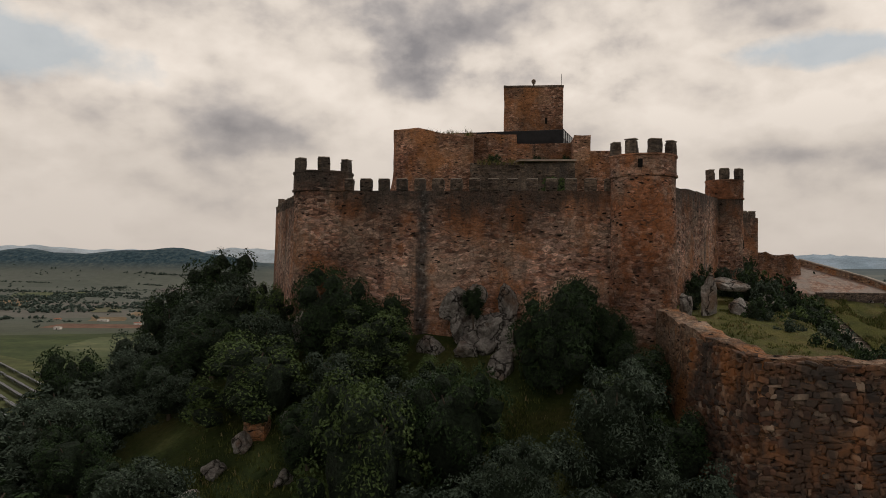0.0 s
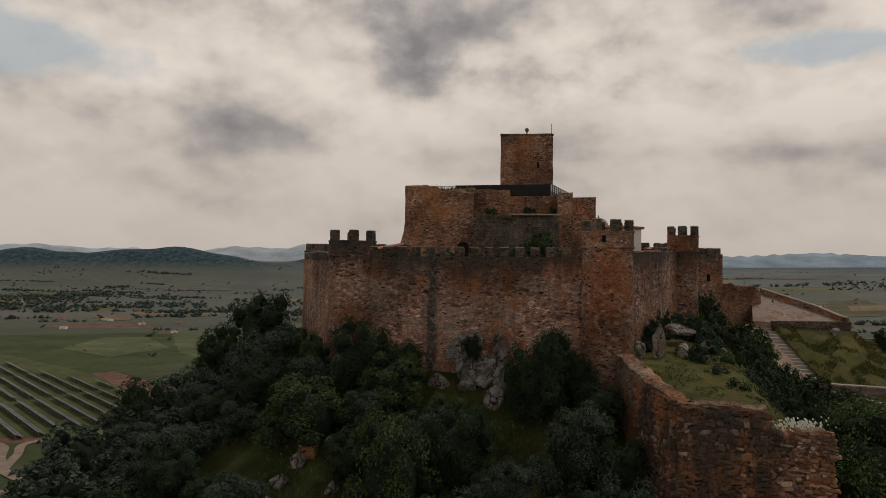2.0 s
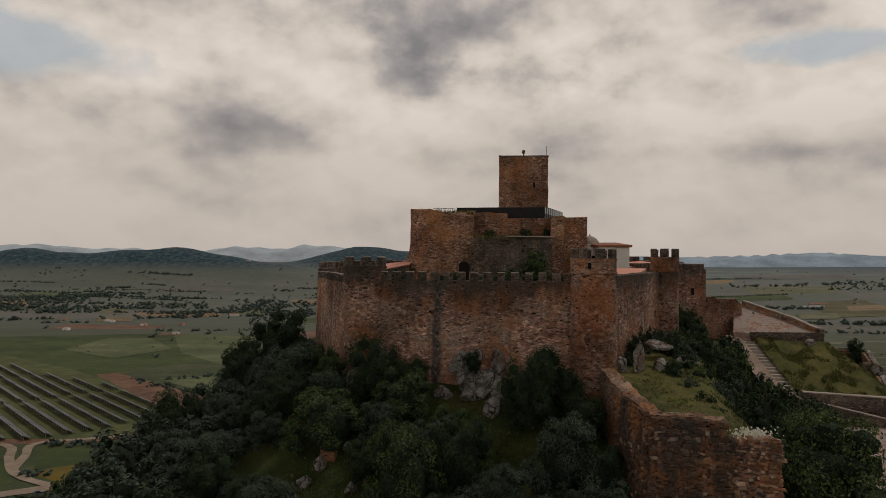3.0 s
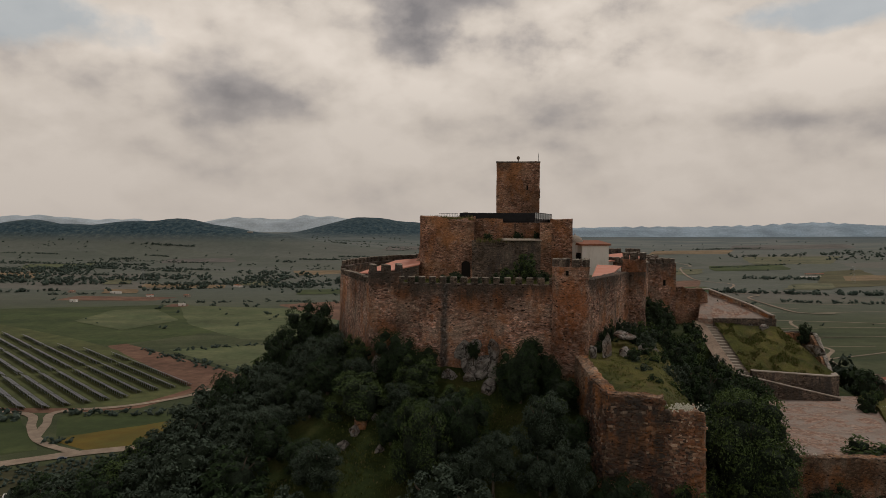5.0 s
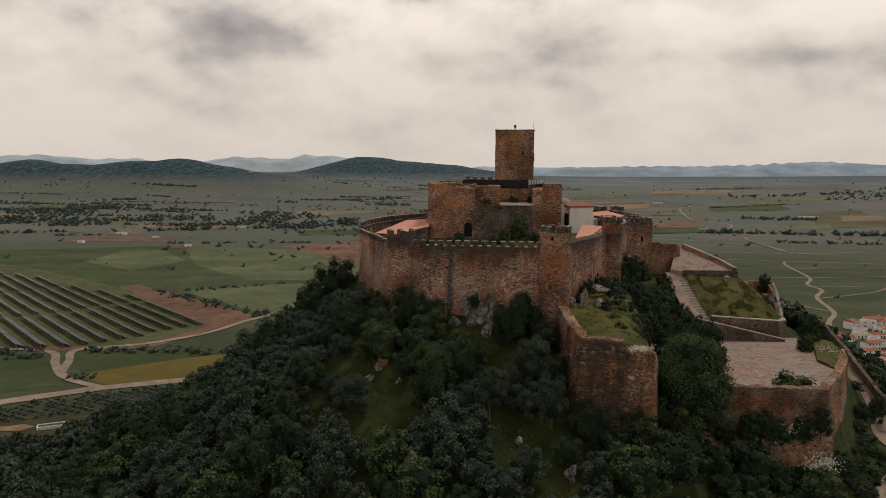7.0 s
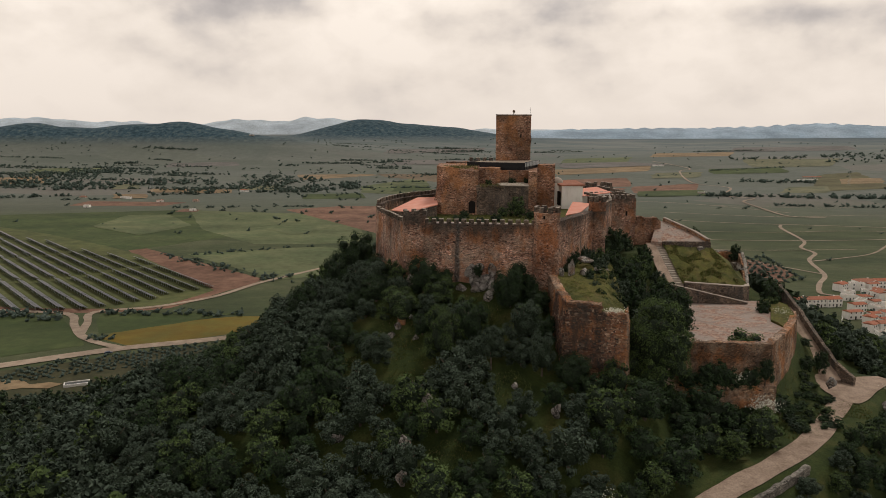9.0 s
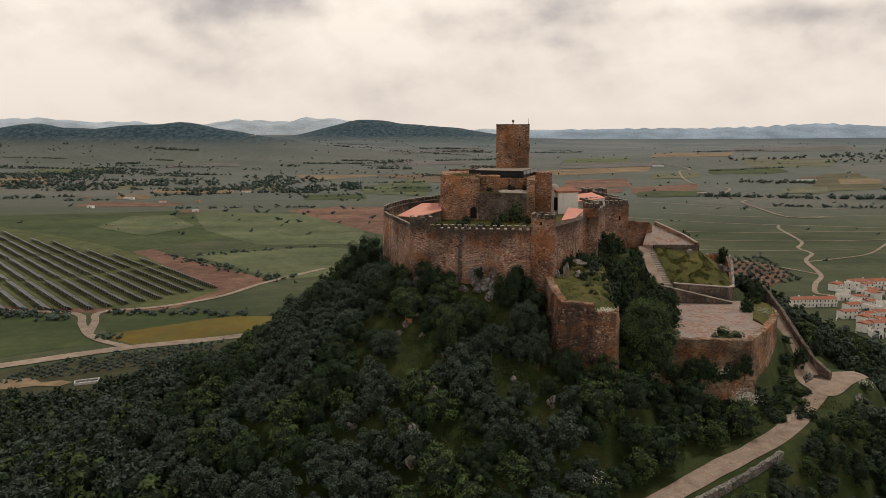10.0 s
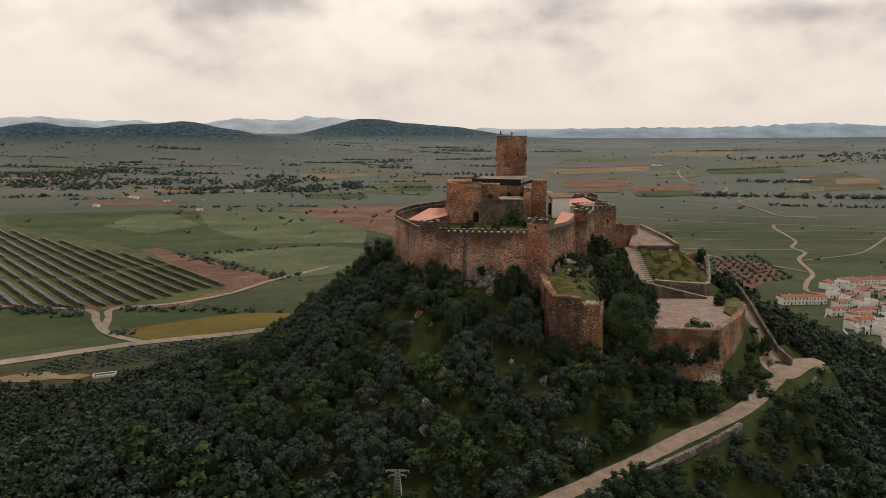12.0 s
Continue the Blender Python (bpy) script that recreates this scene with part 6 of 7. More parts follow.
def car():
    x, y = -187, 312.5
    z = hill(x, y) + 0.5
    t = thing("car", "dark blue car on the gravel road", "car", at=(x, y, z))
    M = Matrix.Translation((x, y, z)) @ Matrix.Rotation(0.5, 4, "Z")
    bm = bmesh.new()
    prof = [(-2.1, 0.35), (2.1, 0.35), (2.15, 0.75), (1.2, 0.95), (0.6, 1.45), (-1.2, 1.48), (-1.9, 1.0), (-2.15, 0.9)]
    a = [bm.verts.new((p, -0.85, q)) for p, q in prof]
    b = [bm.verts.new((p, 0.85, q)) for p, q in prof]
    bm.faces.new(a), bm.faces.new(b)
    for i in range(len(a)):
        bm.faces.new((a[i], a[(i + 1) % len(a)], b[(i + 1) % len(a)], b[i]))
    bm.transform(M)
    part("body", bm, M_CARPAINT, t)
    for sx in (-1.3, 1.35):
        for sy in (-0.8, 0.8):
            bm = bmesh.new()
            bmesh.ops.create_cone(bm, cap_ends=True, segments=16, radius1=0.33, radius2=0.33, depth=0.22, matrix=Matrix.Translation((sx, sy, 0.33)) @ Matrix.Rotation(math.pi / 2, 4, "X"))
            bm.transform(M)
            wheel = part("wheel", bm, M_RUBBER, t)
            bm = bmesh.new()
            bmesh.ops.create_cone(bm, cap_ends=True, segments=12, radius1=0.2, radius2=0.18, depth=0.24, matrix=Matrix.Translation((sx, sy, 0.33)) @ Matrix.Rotation(math.pi / 2, 4, "X"))
            bm.transform(M)
            part("rim", bm, M_GALV, wheel, "grey steel rim")
    bm = bmesh.new()
    box(bm, -0.3, 0, 1.22, 1.6, 1.74, 0.3, 0, 0.04)
    bm.transform(M)
    part("window_glass", bm, M_GLASS, t, "dark side windows")


car()


def tank():
    x, y = -180.5, 265.5
    z = hill(x, y)
    t = thing("water_trough", "long white open water tank in the grove", "tank", at=(x, y, z))
    M = Matrix.Translation((x, y, z)) @ Matrix.Rotation(0.4, 4, "Z")
    for nm, args in (("side_wall", (0, -2.2, 0.6, 11, 0.4, 1.6)), ("side_wall", (0, 2.2, 0.6, 11, 0.4, 1.6)), ("end_wall", (-5.4, 0, 0.6, 0.4, 4.2, 1.6)), ("end_wall", (5.4, 0, 0.6, 0.4, 4.2, 1.6)), ("water", (0, 0, 0.5, 10.4, 4.0, 0.9))):
        bm = bmesh.new()
        box(bm, *args, 0, 0.03)
        bm.transform(M)
        part(nm, bm, M_GLASS if nm == "water" else M_WHITE, t)


tank()


def pylon(x, y, z0, h, w, lab, arms=2):
    t = thing("power_pylon", lab, "pylon", "power pylons", at=(x, y, z0))
    bm = bmesh.new()
    corners = [(-1, -1), (1, -1), (1, 1), (-1, 1)]

    def bar(a, b, s):
        d = Vector(b) - Vector(a)
        m = Matrix.Translation((Vector(a) + Vector(b)) / 2) @ d.to_track_quat("Z", "Y").to_matrix().to_4x4() @ Matrix.Diagonal((s, s, d.length, 1))
        bmesh.ops.create_cube(bm, size=1, matrix=m)

    n = 7
    wd = lambda f: w * (1 - 0.62 * f)
    for cx, cy in corners:
        bar((x + cx * wd(0), y + cy * wd(0), z0 - 1), (x + cx * wd(1), y + cy * wd(1), z0 + h), 0.1)
    for k in range(n):
        f0, f1 = k / n, (k + 1) / n
        for i in range(4):
            a, b = corners[i], corners[(i + 1) % 4]
            bar((x + a[0] * wd(f0), y + a[1] * wd(f0), z0 + h * f0), (x + b[0] * wd(f1), y + b[1] * wd(f1), z0 + h * f1), 0.05)
            bar((x + b[0] * wd(f1), y + b[1] * wd(f1), z0 + h * f1), (x + a[0] * wd(f1), y + a[1] * wd(f1), z0 + h * f1), 0.05)
    part("mast", bm, M_GALV, t)
    big = max(1.0, w / 0.9)
    for k in range(arms):
        zz = z0 + h - k * h * 0.16
        L = (1.5 - 0.35 * k) * big
        tip = 0.25 if k == 0 else 0.0
        for s in (-1, 1):
            bm = bmesh.new()
            bar((x, y - 0.25, zz), (x + s * L, y, zz + tip), 0.06 * big)
            bar((x, y + 0.25, zz), (x + s * L, y, zz + tip), 0.06 * big)
            bar((x, y, zz + 0.35 * big), (x + s * L, y, zz + tip), 0.05 * big)
            arm = part("cross_arm", bm, M_GALV, t)
            bm = bmesh.new()
            lathe(bm, x + s * L, y, [(0.05, zz + tip - 0.35), (0.1, zz + tip - 0.3), (0.05, zz + tip - 0.2), (0.1, zz + tip - 0.1), (0.03, zz + tip)], 8)
            part("insulator", bm, M_SLAB, arm, "small grey insulator")


pylon(-11.2, 3.0, hill(-11.2, 3.0), 82.9 - hill(-11.2, 3.0), 0.6, "galvanised lattice power pylon standing in the wood")
for x, y in ((-560, 1290), (-165, 1290), (-1000, 1430), (880, 1500)):
    pylon(x, y, hill(x, y), 34, 3.2, "tall lattice power pylon far off on the plain")

# ---- trees and shrubs ----
def lobes_of(r, n, R, H):
    """Clumps of foliage set over a dome, each at its own height and reach, with gaps between."""
    out = []
    turn = r.uniform(0, 6.28)
    for i in range(n):
        f = (i + 0.5) / n
        z = 0.9 - 0.78 * f + r.uniform(-0.06, 0.06)
        reach = R * math.sqrt(max(0.02, 1 - ((z - 0.38) / 0.62) ** 2)) * r.uniform(0.5, 0.92)
        a = turn + i * 2.4 + r.uniform(-0.45, 0.45)
        out.append((reach * math.cos(a), reach * math.sin(a), H * z - 0.1 * R, R * r.uniform(0.24, 0.40)))
    return out


def crown_mesh(name, seed, R, H, n_lobes, n_leaf, leaf, mat, heart=2):
    """Crown of many small leaf sprays on separate clumps round a filler coloured dark as inner shade."""
    r = random.Random(seed)
    g = np.random.RandomState(seed)
    L = lobes_of(r, n_lobes, R, H)
    bm = bmesh.new()
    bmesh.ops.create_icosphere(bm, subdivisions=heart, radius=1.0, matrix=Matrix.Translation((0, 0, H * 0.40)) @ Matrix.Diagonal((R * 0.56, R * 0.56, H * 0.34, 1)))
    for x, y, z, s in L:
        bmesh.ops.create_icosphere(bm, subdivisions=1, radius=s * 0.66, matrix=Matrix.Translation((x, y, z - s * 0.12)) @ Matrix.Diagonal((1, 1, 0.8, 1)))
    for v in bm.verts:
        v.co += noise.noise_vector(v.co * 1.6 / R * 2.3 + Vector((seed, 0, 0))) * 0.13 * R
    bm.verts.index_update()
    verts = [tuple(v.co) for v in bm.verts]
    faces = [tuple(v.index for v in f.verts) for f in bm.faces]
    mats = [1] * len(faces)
    bm.free()
    w = np.array([s * s for *_, s in L])
    pick = g.choice(len(L), n_leaf, p=w / w.sum())
    c = np.array([l[:3] for l in L])[pick]
    s = np.array([l[3] for l in L])[pick]
    # sprays gather in tufts on each clump, thinner on its underside and inner side
    d = g.normal(size=(n_leaf, 3))
    out = c * np.array([1, 1, 0.35])
    d += 0.55 * out / (np.linalg.norm(out, axis=1)[:, None] + 0.01)
    d[:, 2] += 0.45
    d /= np.linalg.norm(d, axis=1)[:, None]
    tuft = 0.5 + 0.5 * np.sin(d[:, 0] * 7 + pick * 1.7) * np.sin(d[:, 1] * 7 + pick) * np.sin(d[:, 2] * 6 + 2)
    reach = 0.62 + 0.34 * tuft + 0.26 * g.rand(n_leaf) ** 1.6
    p = c + d * (s * reach)[:, None] * np.array([1, 1, 0.9])
    nrm = d * 0.7 + np.array([0, 0, 0.35]) + 0.55 * g.normal(size=(n_leaf, 3))
    nrm /= np.linalg.norm(nrm, axis=1)[:, None]
    t = np.cross(nrm, g.normal(size=(n_leaf, 3)))
    t /= np.linalg.norm(t, axis=1)[:, None]
    b = np.cross(nrm, t)
    sz = leaf * (0.5 + 0.9 * g.rand(n_leaf))[:, None]
    q = np.stack([p - t * sz, p - b * sz * 0.46, p + t * sz, p + b * sz * 0.46], 1).reshape(-1, 3)
    base = len(verts)
    verts += q.tolist()
    faces += [(base + 4 * i, base + 4 * i + 1, base + 4 * i + 2, base + 4 * i + 3) for i in range(n_leaf)]
    mats += [0] * n_leaf
    me = bpy.data.meshes.new(name)
    me.from_pydata(verts, [], faces)
    me.materials.append(mat), me.materials.append(M_SHADE_CORE)
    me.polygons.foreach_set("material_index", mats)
    return me


def trunk_mesh(seed, H, R):
    r = random.Random(seed)
    bm = bmesh.new()

    def limb(a, b, r0, r1, k=6):
        d = (b - a)
        q = d.to_track_quat("Z", "Y")
        rows = []
        for j in range(4):
            f = j / 3
            c = a + d * f + Vector((noise.noise(Vector((seed, f * 3, 0))), noise.noise(Vector((seed, 9, f * 3))), 0)) * 0.15 * (f * (1 - f) * 4)
            rows.append([bm.verts.new(c + q @ Vector((math.cos(2 * math.pi * i / k), math.sin(2 * math.pi * i / k), 0)) * (r0 + (r1 - r0) * f)) for i in range(k)])
        for x, y in zip(rows, rows[1:]):
            for i in range(k):
                bm.faces.new((x[i], x[(i + 1) % k], y[(i + 1) % k], y[i]))

    top = Vector((r.uniform(-0.2, 0.2), r.uniform(-0.2, 0.2), H * 0.42))
    limb(Vector((0, 0, -0.6)), top, 0.2 * R / 2.3, 0.13 * R / 2.3, 8)
    for i in range(5):
        a = 2 * math.pi * i / 5 + r.uniform(-0.4, 0.4)
        limb(top, top + Vector((math.cos(a) * R * 0.5, math.sin(a) * R * 0.5, H * r.uniform(0.2, 0.36))), 0.09 * R / 2.3, 0.03, 5)
    return to_mesh("trunk", bm, M_BARK)


KINDS = [("olive_tree", M_LEAF_OLIVE, "grey-green olive tree on the hillside"), ("holm_oak", M_LEAF_OAK, "dark green holm oak on the hillside"), ("fresh_tree", M_LEAF_GREEN, "fresh green broadleaf tree on the hillside")]
NEAR, MID = {}, {}
for k, (nm, mat, lab) in enumerate(KINDS):
    NEAR[k] = [(crown_mesh("crown", 100 + 10 * k + i, 2.3, 4.6, 22, 6000, 0.069, mat), trunk_mesh(5 + i + k, 4.6, 2.3)) for i in range(2)]
    MID[k] = [(crown_mesh("crown", 200 + 10 * k + i, 2.3, 4.4, 17, 1250, 0.157, mat), trunk_mesh(25 + i + k, 4.4, 2.3)) for i in range(3)]


BIG = (crown_mesh("crown", 77, 4.7, 9.4, 40, 15000, 0.105, M_LEAF_GREEN), trunk_mesh(78, 9.4, 4.7))


def tree(k, x, y, R, H, near=False, z=None, lab=None, i=None):
    nm, mat, l = KINDS[k]
    pool = (NEAR if near else MID)[k]
    crown, trunk = pool[(i if i is not None else rng.randrange(9)) % len(pool)]
    z = hill(x, y) if z is None else z
    t = thing(nm, lab or l, "tree", "trees on the castle hill", at=(x, y, z))
    turn = Matrix.Rotation(rng.uniform(0, 6.28), 4, "Z")
    unit = 2.3
    if R > 4.5:
        (crown, trunk), unit = BIG, 4.7
    wide = R / unit * rng.uniform(0.9, 1.1)
    full = 4.5 * unit / 2.3
    tall = min(H, 2.7 * R)
    ob = new("crown", crown)
    ob.parent = t
    ob.matrix_basis = Matrix.Translation((0, 0, H - tall)) @ turn @ Matrix.Diagonal((R / unit, wide, tall / full, 1))
    ob = new("trunk", trunk)
    ob.parent = t
    ob.matrix_basis = turn @ Matrix.Diagonal((R / unit, wide, H / full, 1))
    return t


# trees that stand close to the walls: kind, x, y, radius, height of the crown's top
PLACED = [
    (2, -3.3, 30.0, 2.7, 100.3), (1, 0.6, 32.2, 2.3, 100.6), (1, 6.4, 38.6, 2.5, 104.2), (0, 7.7, 31.6, 2.3, 101.0), (0, 3.0, 27.6, 1.5, 98.4), (0, 9.6, 26.8, 1.9, 97.5),
    (1, -18.6, 60.5, 3.4, 106.2), (1, -21.5, 57.0, 2.8, 103.0), (0, -17.2, 51.0, 2.4, 102.6), (0, -20.5, 49.0, 2.6, 100.0), (2, -11.6, 46.6, 1.5, 103.6), (1, -6.4, 42.0, 2.6, 105.0), (1, -3.4, 42.2, 2.0, 103.2), (1, 1.9, 42.6, 0.7, 103.6), (2, -10.2, 43.6, 1.6, 103.2), (1, 7.6, 41.4, 1.6, 104.4), (1, 9.4, 40.0, 1.5, 102.8),
    (2, -4.2, 39.8, 2.6, 102.6), (2, -9.6, 37.2, 3.0, 101.2), (1, -13.4, 42.0, 2.6, 102.0), (0, -18.2, 39.2, 2.3, 97.6), (0, -14.5, 33.4, 2.2, 95.6), (1, -26.5, 50.5, 2.8, 99.0), (0, -23.5, 43.2, 2.4, 96.8),
    (1, 17.3, 50.0, 1.5, 105.6), (1, 19.2, 52.0, 1.2, 105.4), (1, 27.4, 67.0, 2.2, 106.2), (1, 30.0, 70.5, 2.0, 105.2), (1, 31.6, 73.8, 1.8, 104.0), (1, 26.8, 53.0, 2.2, 103.0), (2, 29.8, 57.2, 2.0, 102.8), (1, 31.2, 61.0, 2.2, 102.4), (1, 33.2, 65.6, 1.9, 101.8), (1, 25.0, 47.5, 2.0, 101.6), (0, 23.8, 43.6, 1.5, 101.4), (1, 28.5, 48.5, 2.4, 100.6), (1, 33.0, 53.5, 2.2, 99.2), (1, 24.6, 60.8, 1.6, 106.0),
    (1, 20.6, 47.8, 1.0, 104.6), (0, 22.2, 49.2, 1.2, 104.2), (1, 24.4, 51.6, 1.6, 104.4), (1, 22.4, 45.2, 1.1, 102.6), (0, 21.4, 40.0, 0.9, 101.6), (2, 9.4, 60.2, 1.65, 112.6), (1, 8.9, 66.6, 0.8, 115.2), (2, 4.6, 64.6, 0.7, 114.9), (1, 11.5, 66.4, 0.6, 115.2), (1, 36.0, 31.9, 1.7, 92.0), (1, 33.0, 32.0, 1.6, 91.8), (1, 39.2, 31.9, 1.6, 91.6), (1, 41.4, 31.8, 1.2, 92.6), (1, 30.4, 31.9, 1.5, 91.2), (1, 34.6, 31.9, 1.5, 92.6), (1, 34.8, 50.5, 2.4, 98.2), (1, 36.0, 55.0, 2.2, 98.2), (1, 32.0, 48.0, 2.4, 98.8), (2, 34.6, 59.0, 1.9, 98.8), (1, 30.5, 45.0, 2.4, 98.2), (1, 33.6, 44.6, 2.2, 97.2), (1, 27.0, 43.0, 2.2, 99.6), (0, 35.2, 62.6, 1.4, 99.0), (1, 34.2, 69.0, 1.6, 102.6),
    (2, 26.2, 31.8, 4.7, 101.4), (1, 29.8, 35.6, 2.2, 95.6), (2, 25.0, 28.6, 2.6, 94.0), (1, 24.4, 27.0, 2.2, 92.2), (1, 50.8, 54.6, 1.4, 95.8), (2, 53.6, 57.6, 1.2, 95.6), (1, 56.6, 64.5, 2.0, 96.6), (1, 62.5, 52.0, 1.4, 89.4), (1, 50.4, 31.0, 2.4, 84.8), (1, 50.0, 88.0, 1.8, 103.4), (1, 56.0, 80.0, 1.4, 101.0), (1, 57.8, 48.2, 1.3, 88.8),
    (1, -4.6, 50.5, 1.0, 109.9), (1, -1.0, 52.0, 1.2, 110.0), (0, 2.4, 50.6, 0.9, 109.8), (1, 5.2, 52.6, 1.1, 110.1), (2, 6.9, 59.6, 1.0, 110.6), (1, 11.2, 57.5, 1.0, 110.2), (1, 0.2, 58.5, 1.0, 110.0),
    (1, 19.6, 39.6, 0.9, 102.0), (2, 20.6, 36.6, 1.0, 101.0), (1, 20.4, 34.0, 0.8, 100.2), (0, 18.6, 41.0, 0.6, 102.4), (1, 21.6, 42.6, 1.3, 102.4), (1, 16.6, 46.6, 0.8, 104.2), (2, 19.4, 31.4, 0.6, 99.9), (1, 18.9, 35.4, 1.1, 101.7), (1, 19.0, 32.6, 0.9, 100.8), (0, 18.6, 38.4, 1.1, 102.3), (1, 18.4, 41.8, 1.0, 103.2), (2, 20.2, 41.2, 1.2, 102.8),
    (1, 20.2, 43.6, 1.2, 103.4), (0, 21.6, 39.6, 1.3, 101.8), (1, 22.0, 36.8, 1.2, 100.6), (0, 20.0, 49.6, 1.3, 105.0), (2, 22.6, 51.8, 1.6, 105.0), (1, 17.4, 48.0, 0.9, 104.9), (0, 21.0, 46.4, 1.2, 104.0), (1, 15.4, 44.4, 0.6, 103.4),
    (1, 53.8, 45.2, 1.3, 88.6), (1, 55.2, 47.0, 1.1, 88.2), (2, 52.2, 42.6, 1.0, 87.4), (1, 56.0, 50.4, 1.2, 90.0),
]
for k, x, y, R, top in PLACED:
    g = hill(x, y)
    if 30 < x < 42 and 31.5 < y < 32.5:
        g = 88.4
    if -10 < x < 13 and 47 < y < 62:
        g = 108.6
    if -10 < x < 13 and 62 < y < 70:
        g = 113.7
    z = min(g, top - 1.6 * R) if R > 1.4 else g
    if 12 < x < 36 and 35 < y < 76:
        z = max(z, top - 2.6 * R)
    tree(k, x, y, R, top - z, (y < 62 and x < 5) or (y < 48 and x < 12) or (24 < x < 31 and 29 < y < 39), z)

CLEAR = [(-9.3, 34.8, 2.2), (-10.6, 31.6, 1.6), (2.4, 40.6, 2.6), (2.8, 37.0, 1.2), (-7.8, 29.0, 2.6), (-8.5, 25.0, 1.8), (4.8, 34.6, 2.0), (5.4, 24.8, 1.8), (-2.5, 14.5, 1.8), (10, 17.6, 1.4), (-16, 29, 1.2), (48, 34, 3.2), (52, 38, 3.5), (45, 29.5, 2.0), (56, 36, 2), (-31, 33, 1.5)]


def scatter():
    r = random.Random(5)
    cell = {}
    pts = [(x, y, R) for _, x, y, R, _ in PLACED]
    far = []

    def free(x, y, gap):
        ci, cj = int(x // 6), int(y // 6)
        for i in (-1, 0, 1):
            for j in (-1, 0, 1):
                for px, py, pr in cell.get((ci + i, cj + j), ()):
                    if math.hypot(px - x, py - y) < (gap + pr) * 0.6:
                        return False
        return True

    for p in pts:
        cell.setdefault((int(p[0] // 6), int(p[1] // 6)), []).append(p)
    near = []
    for _ in range(45000):
        x, y = r.uniform(-150, 125), r.uniform(-14, 150)
        if abs(x + 5) > 0.66 * (y + 86) + 6 or (x < -8 and y > 92) or (-20 < x < 40 and y > 84):
            continue
        d = gap_to(x, y, CASTLE)
        if d < 2.6 or d > 175:
            continue
        if x < 0 and y > 330 + 0.6 * x - 110 and y > 110 + (x + 150) * 0.6:
            continue
        dens = 1.0 if x < 20 else (0.85 if y < 60 else 0.6)
        if y > 20 + 0.9 * (x + 120) + 110 and x < -60:
            continue
        if r.random() > dens:
            continue
        if gap_to(x, y, SHELF) < 1.5 or gap_to(x, y, ROAD, False) < (4.6 if y < 0.7 * x - 5 else 3.2) or inside(x, y, [(10.8, 42), (11.5, 28), (17, 25.8), (21.5, 24.8), (25, 38), (36, 60), (38, 76), (26, 60)]):
            continue
        if 53 < x < 72 and 30 < y < 68 and not (x > 66 and y < 40) and not y < 0.75 * x - 12:
            continue
        R = r.uniform(1.9, 3.3) * (0.75 if r.random() < 0.3 else 1.0)
        if any(math.hypot(x - cx, y - cy) < cr + R * 0.6 for cx, cy, cr in CLEAR):
            continue
        if math.hypot(x + 11.2, y - 3) < 3.2 or not free(x, y, R):
            continue
        cell.setdefault((int(x // 6), int(y // 6)), []).append((x, y, R))
        near.append((x, y, R))
    # the hillside before the castle is tree by tree, the rest one wood
    single = [p for p in near if -48 < p[0] < 64 and 2 < p[1] < 62]
    single.sort(key=lambda p: gap_to(p[0], p[1], CASTLE))
    keep_n = set(single[:245])
    for x, y, R in single[:245]:
        k = 0 if noise.noise(Vector((x * 0.06, y * 0.06, 0))) + r.uniform(-0.3, 0.3) > (-0.12 if x < -9 else 0.14) else (1 if r.random() < 0.62 else 2)
        tree(k, x, y, R, R * r.uniform(1.65, 2.0), y > 24 and -20 < x < 14 and gap_to(x, y, CASTLE) < 18)
    # the wood runs on down the west flank to the foot of the hill
    low = []
    for _ in range(16000):
        x, y = r.uniform(-265, -50), r.uniform(50, 320)
        edge = float(np.interp(x, [-265, -222, -195, -171, -156, -131, -100, -60], [240, 243, 244, 252, 284, 304, 296, 250]))
        if y > edge + r.uniform(-6, 3) or abs(x + 5) > 0.66 * (y + 86) + 10 or x > -50 - 0.1 * (y - 60):
            continue
        R = r.uniform(2.6, 4.4)
        if not free(x, y, R):
            continue
        cell.setdefault((int(x // 6), int(y // 6)), []).append((x, y, R))
        low.append((x, y, R))
    return [p for p in near if p not in keep_n], low


REST, LOW = scatter()


def joined(name, items, pool, mats, lab, cat):
    """Many plants in one mesh: copies of a few built ones, turned and scaled."""
    V, Fc, MI, off = [], [], [], 0
    data = []
    for me in pool:
        co = np.empty(len(me.vertices) * 3)
        me.vertices.foreach_get("co", co)
        fs = [tuple(p.vertices) for p in me.polygons]
        mi = [p.material_index for p in me.polygons]
        data.append((co.reshape(-1, 3), fs, mi))
    r = random.Random(11)
    for x, y, z, R, H, k in items:
        co, fs, mi = data[k % len(data)]
        a = r.uniform(0, 6.28)
        c, s = math.cos(a), math.sin(a)
        q = np.empty_like(co)
        q[:, 0] = (co[:, 0] * c - co[:, 1] * s) * R + x
        q[:, 1] = (co[:, 0] * s + co[:, 1] * c) * R + y
        q[:, 2] = co[:, 2] * H + z
        V.append(q)
        Fc += [tuple(i + off for i in f) for f in fs]
        MI += [m + 2 * (k % len(data)) for m in mi]
        off += len(co)
    me = bpy.data.meshes.new(name)
    me.from_pydata(np.concatenate(V).tolist(), [], Fc)
    for m in mats:
        me.materials.append(m)
    me.polygons.foreach_set("material_index", MI)
    ob = new(name, me)
    return tagged(ob, lab, cat, kind="stuff")


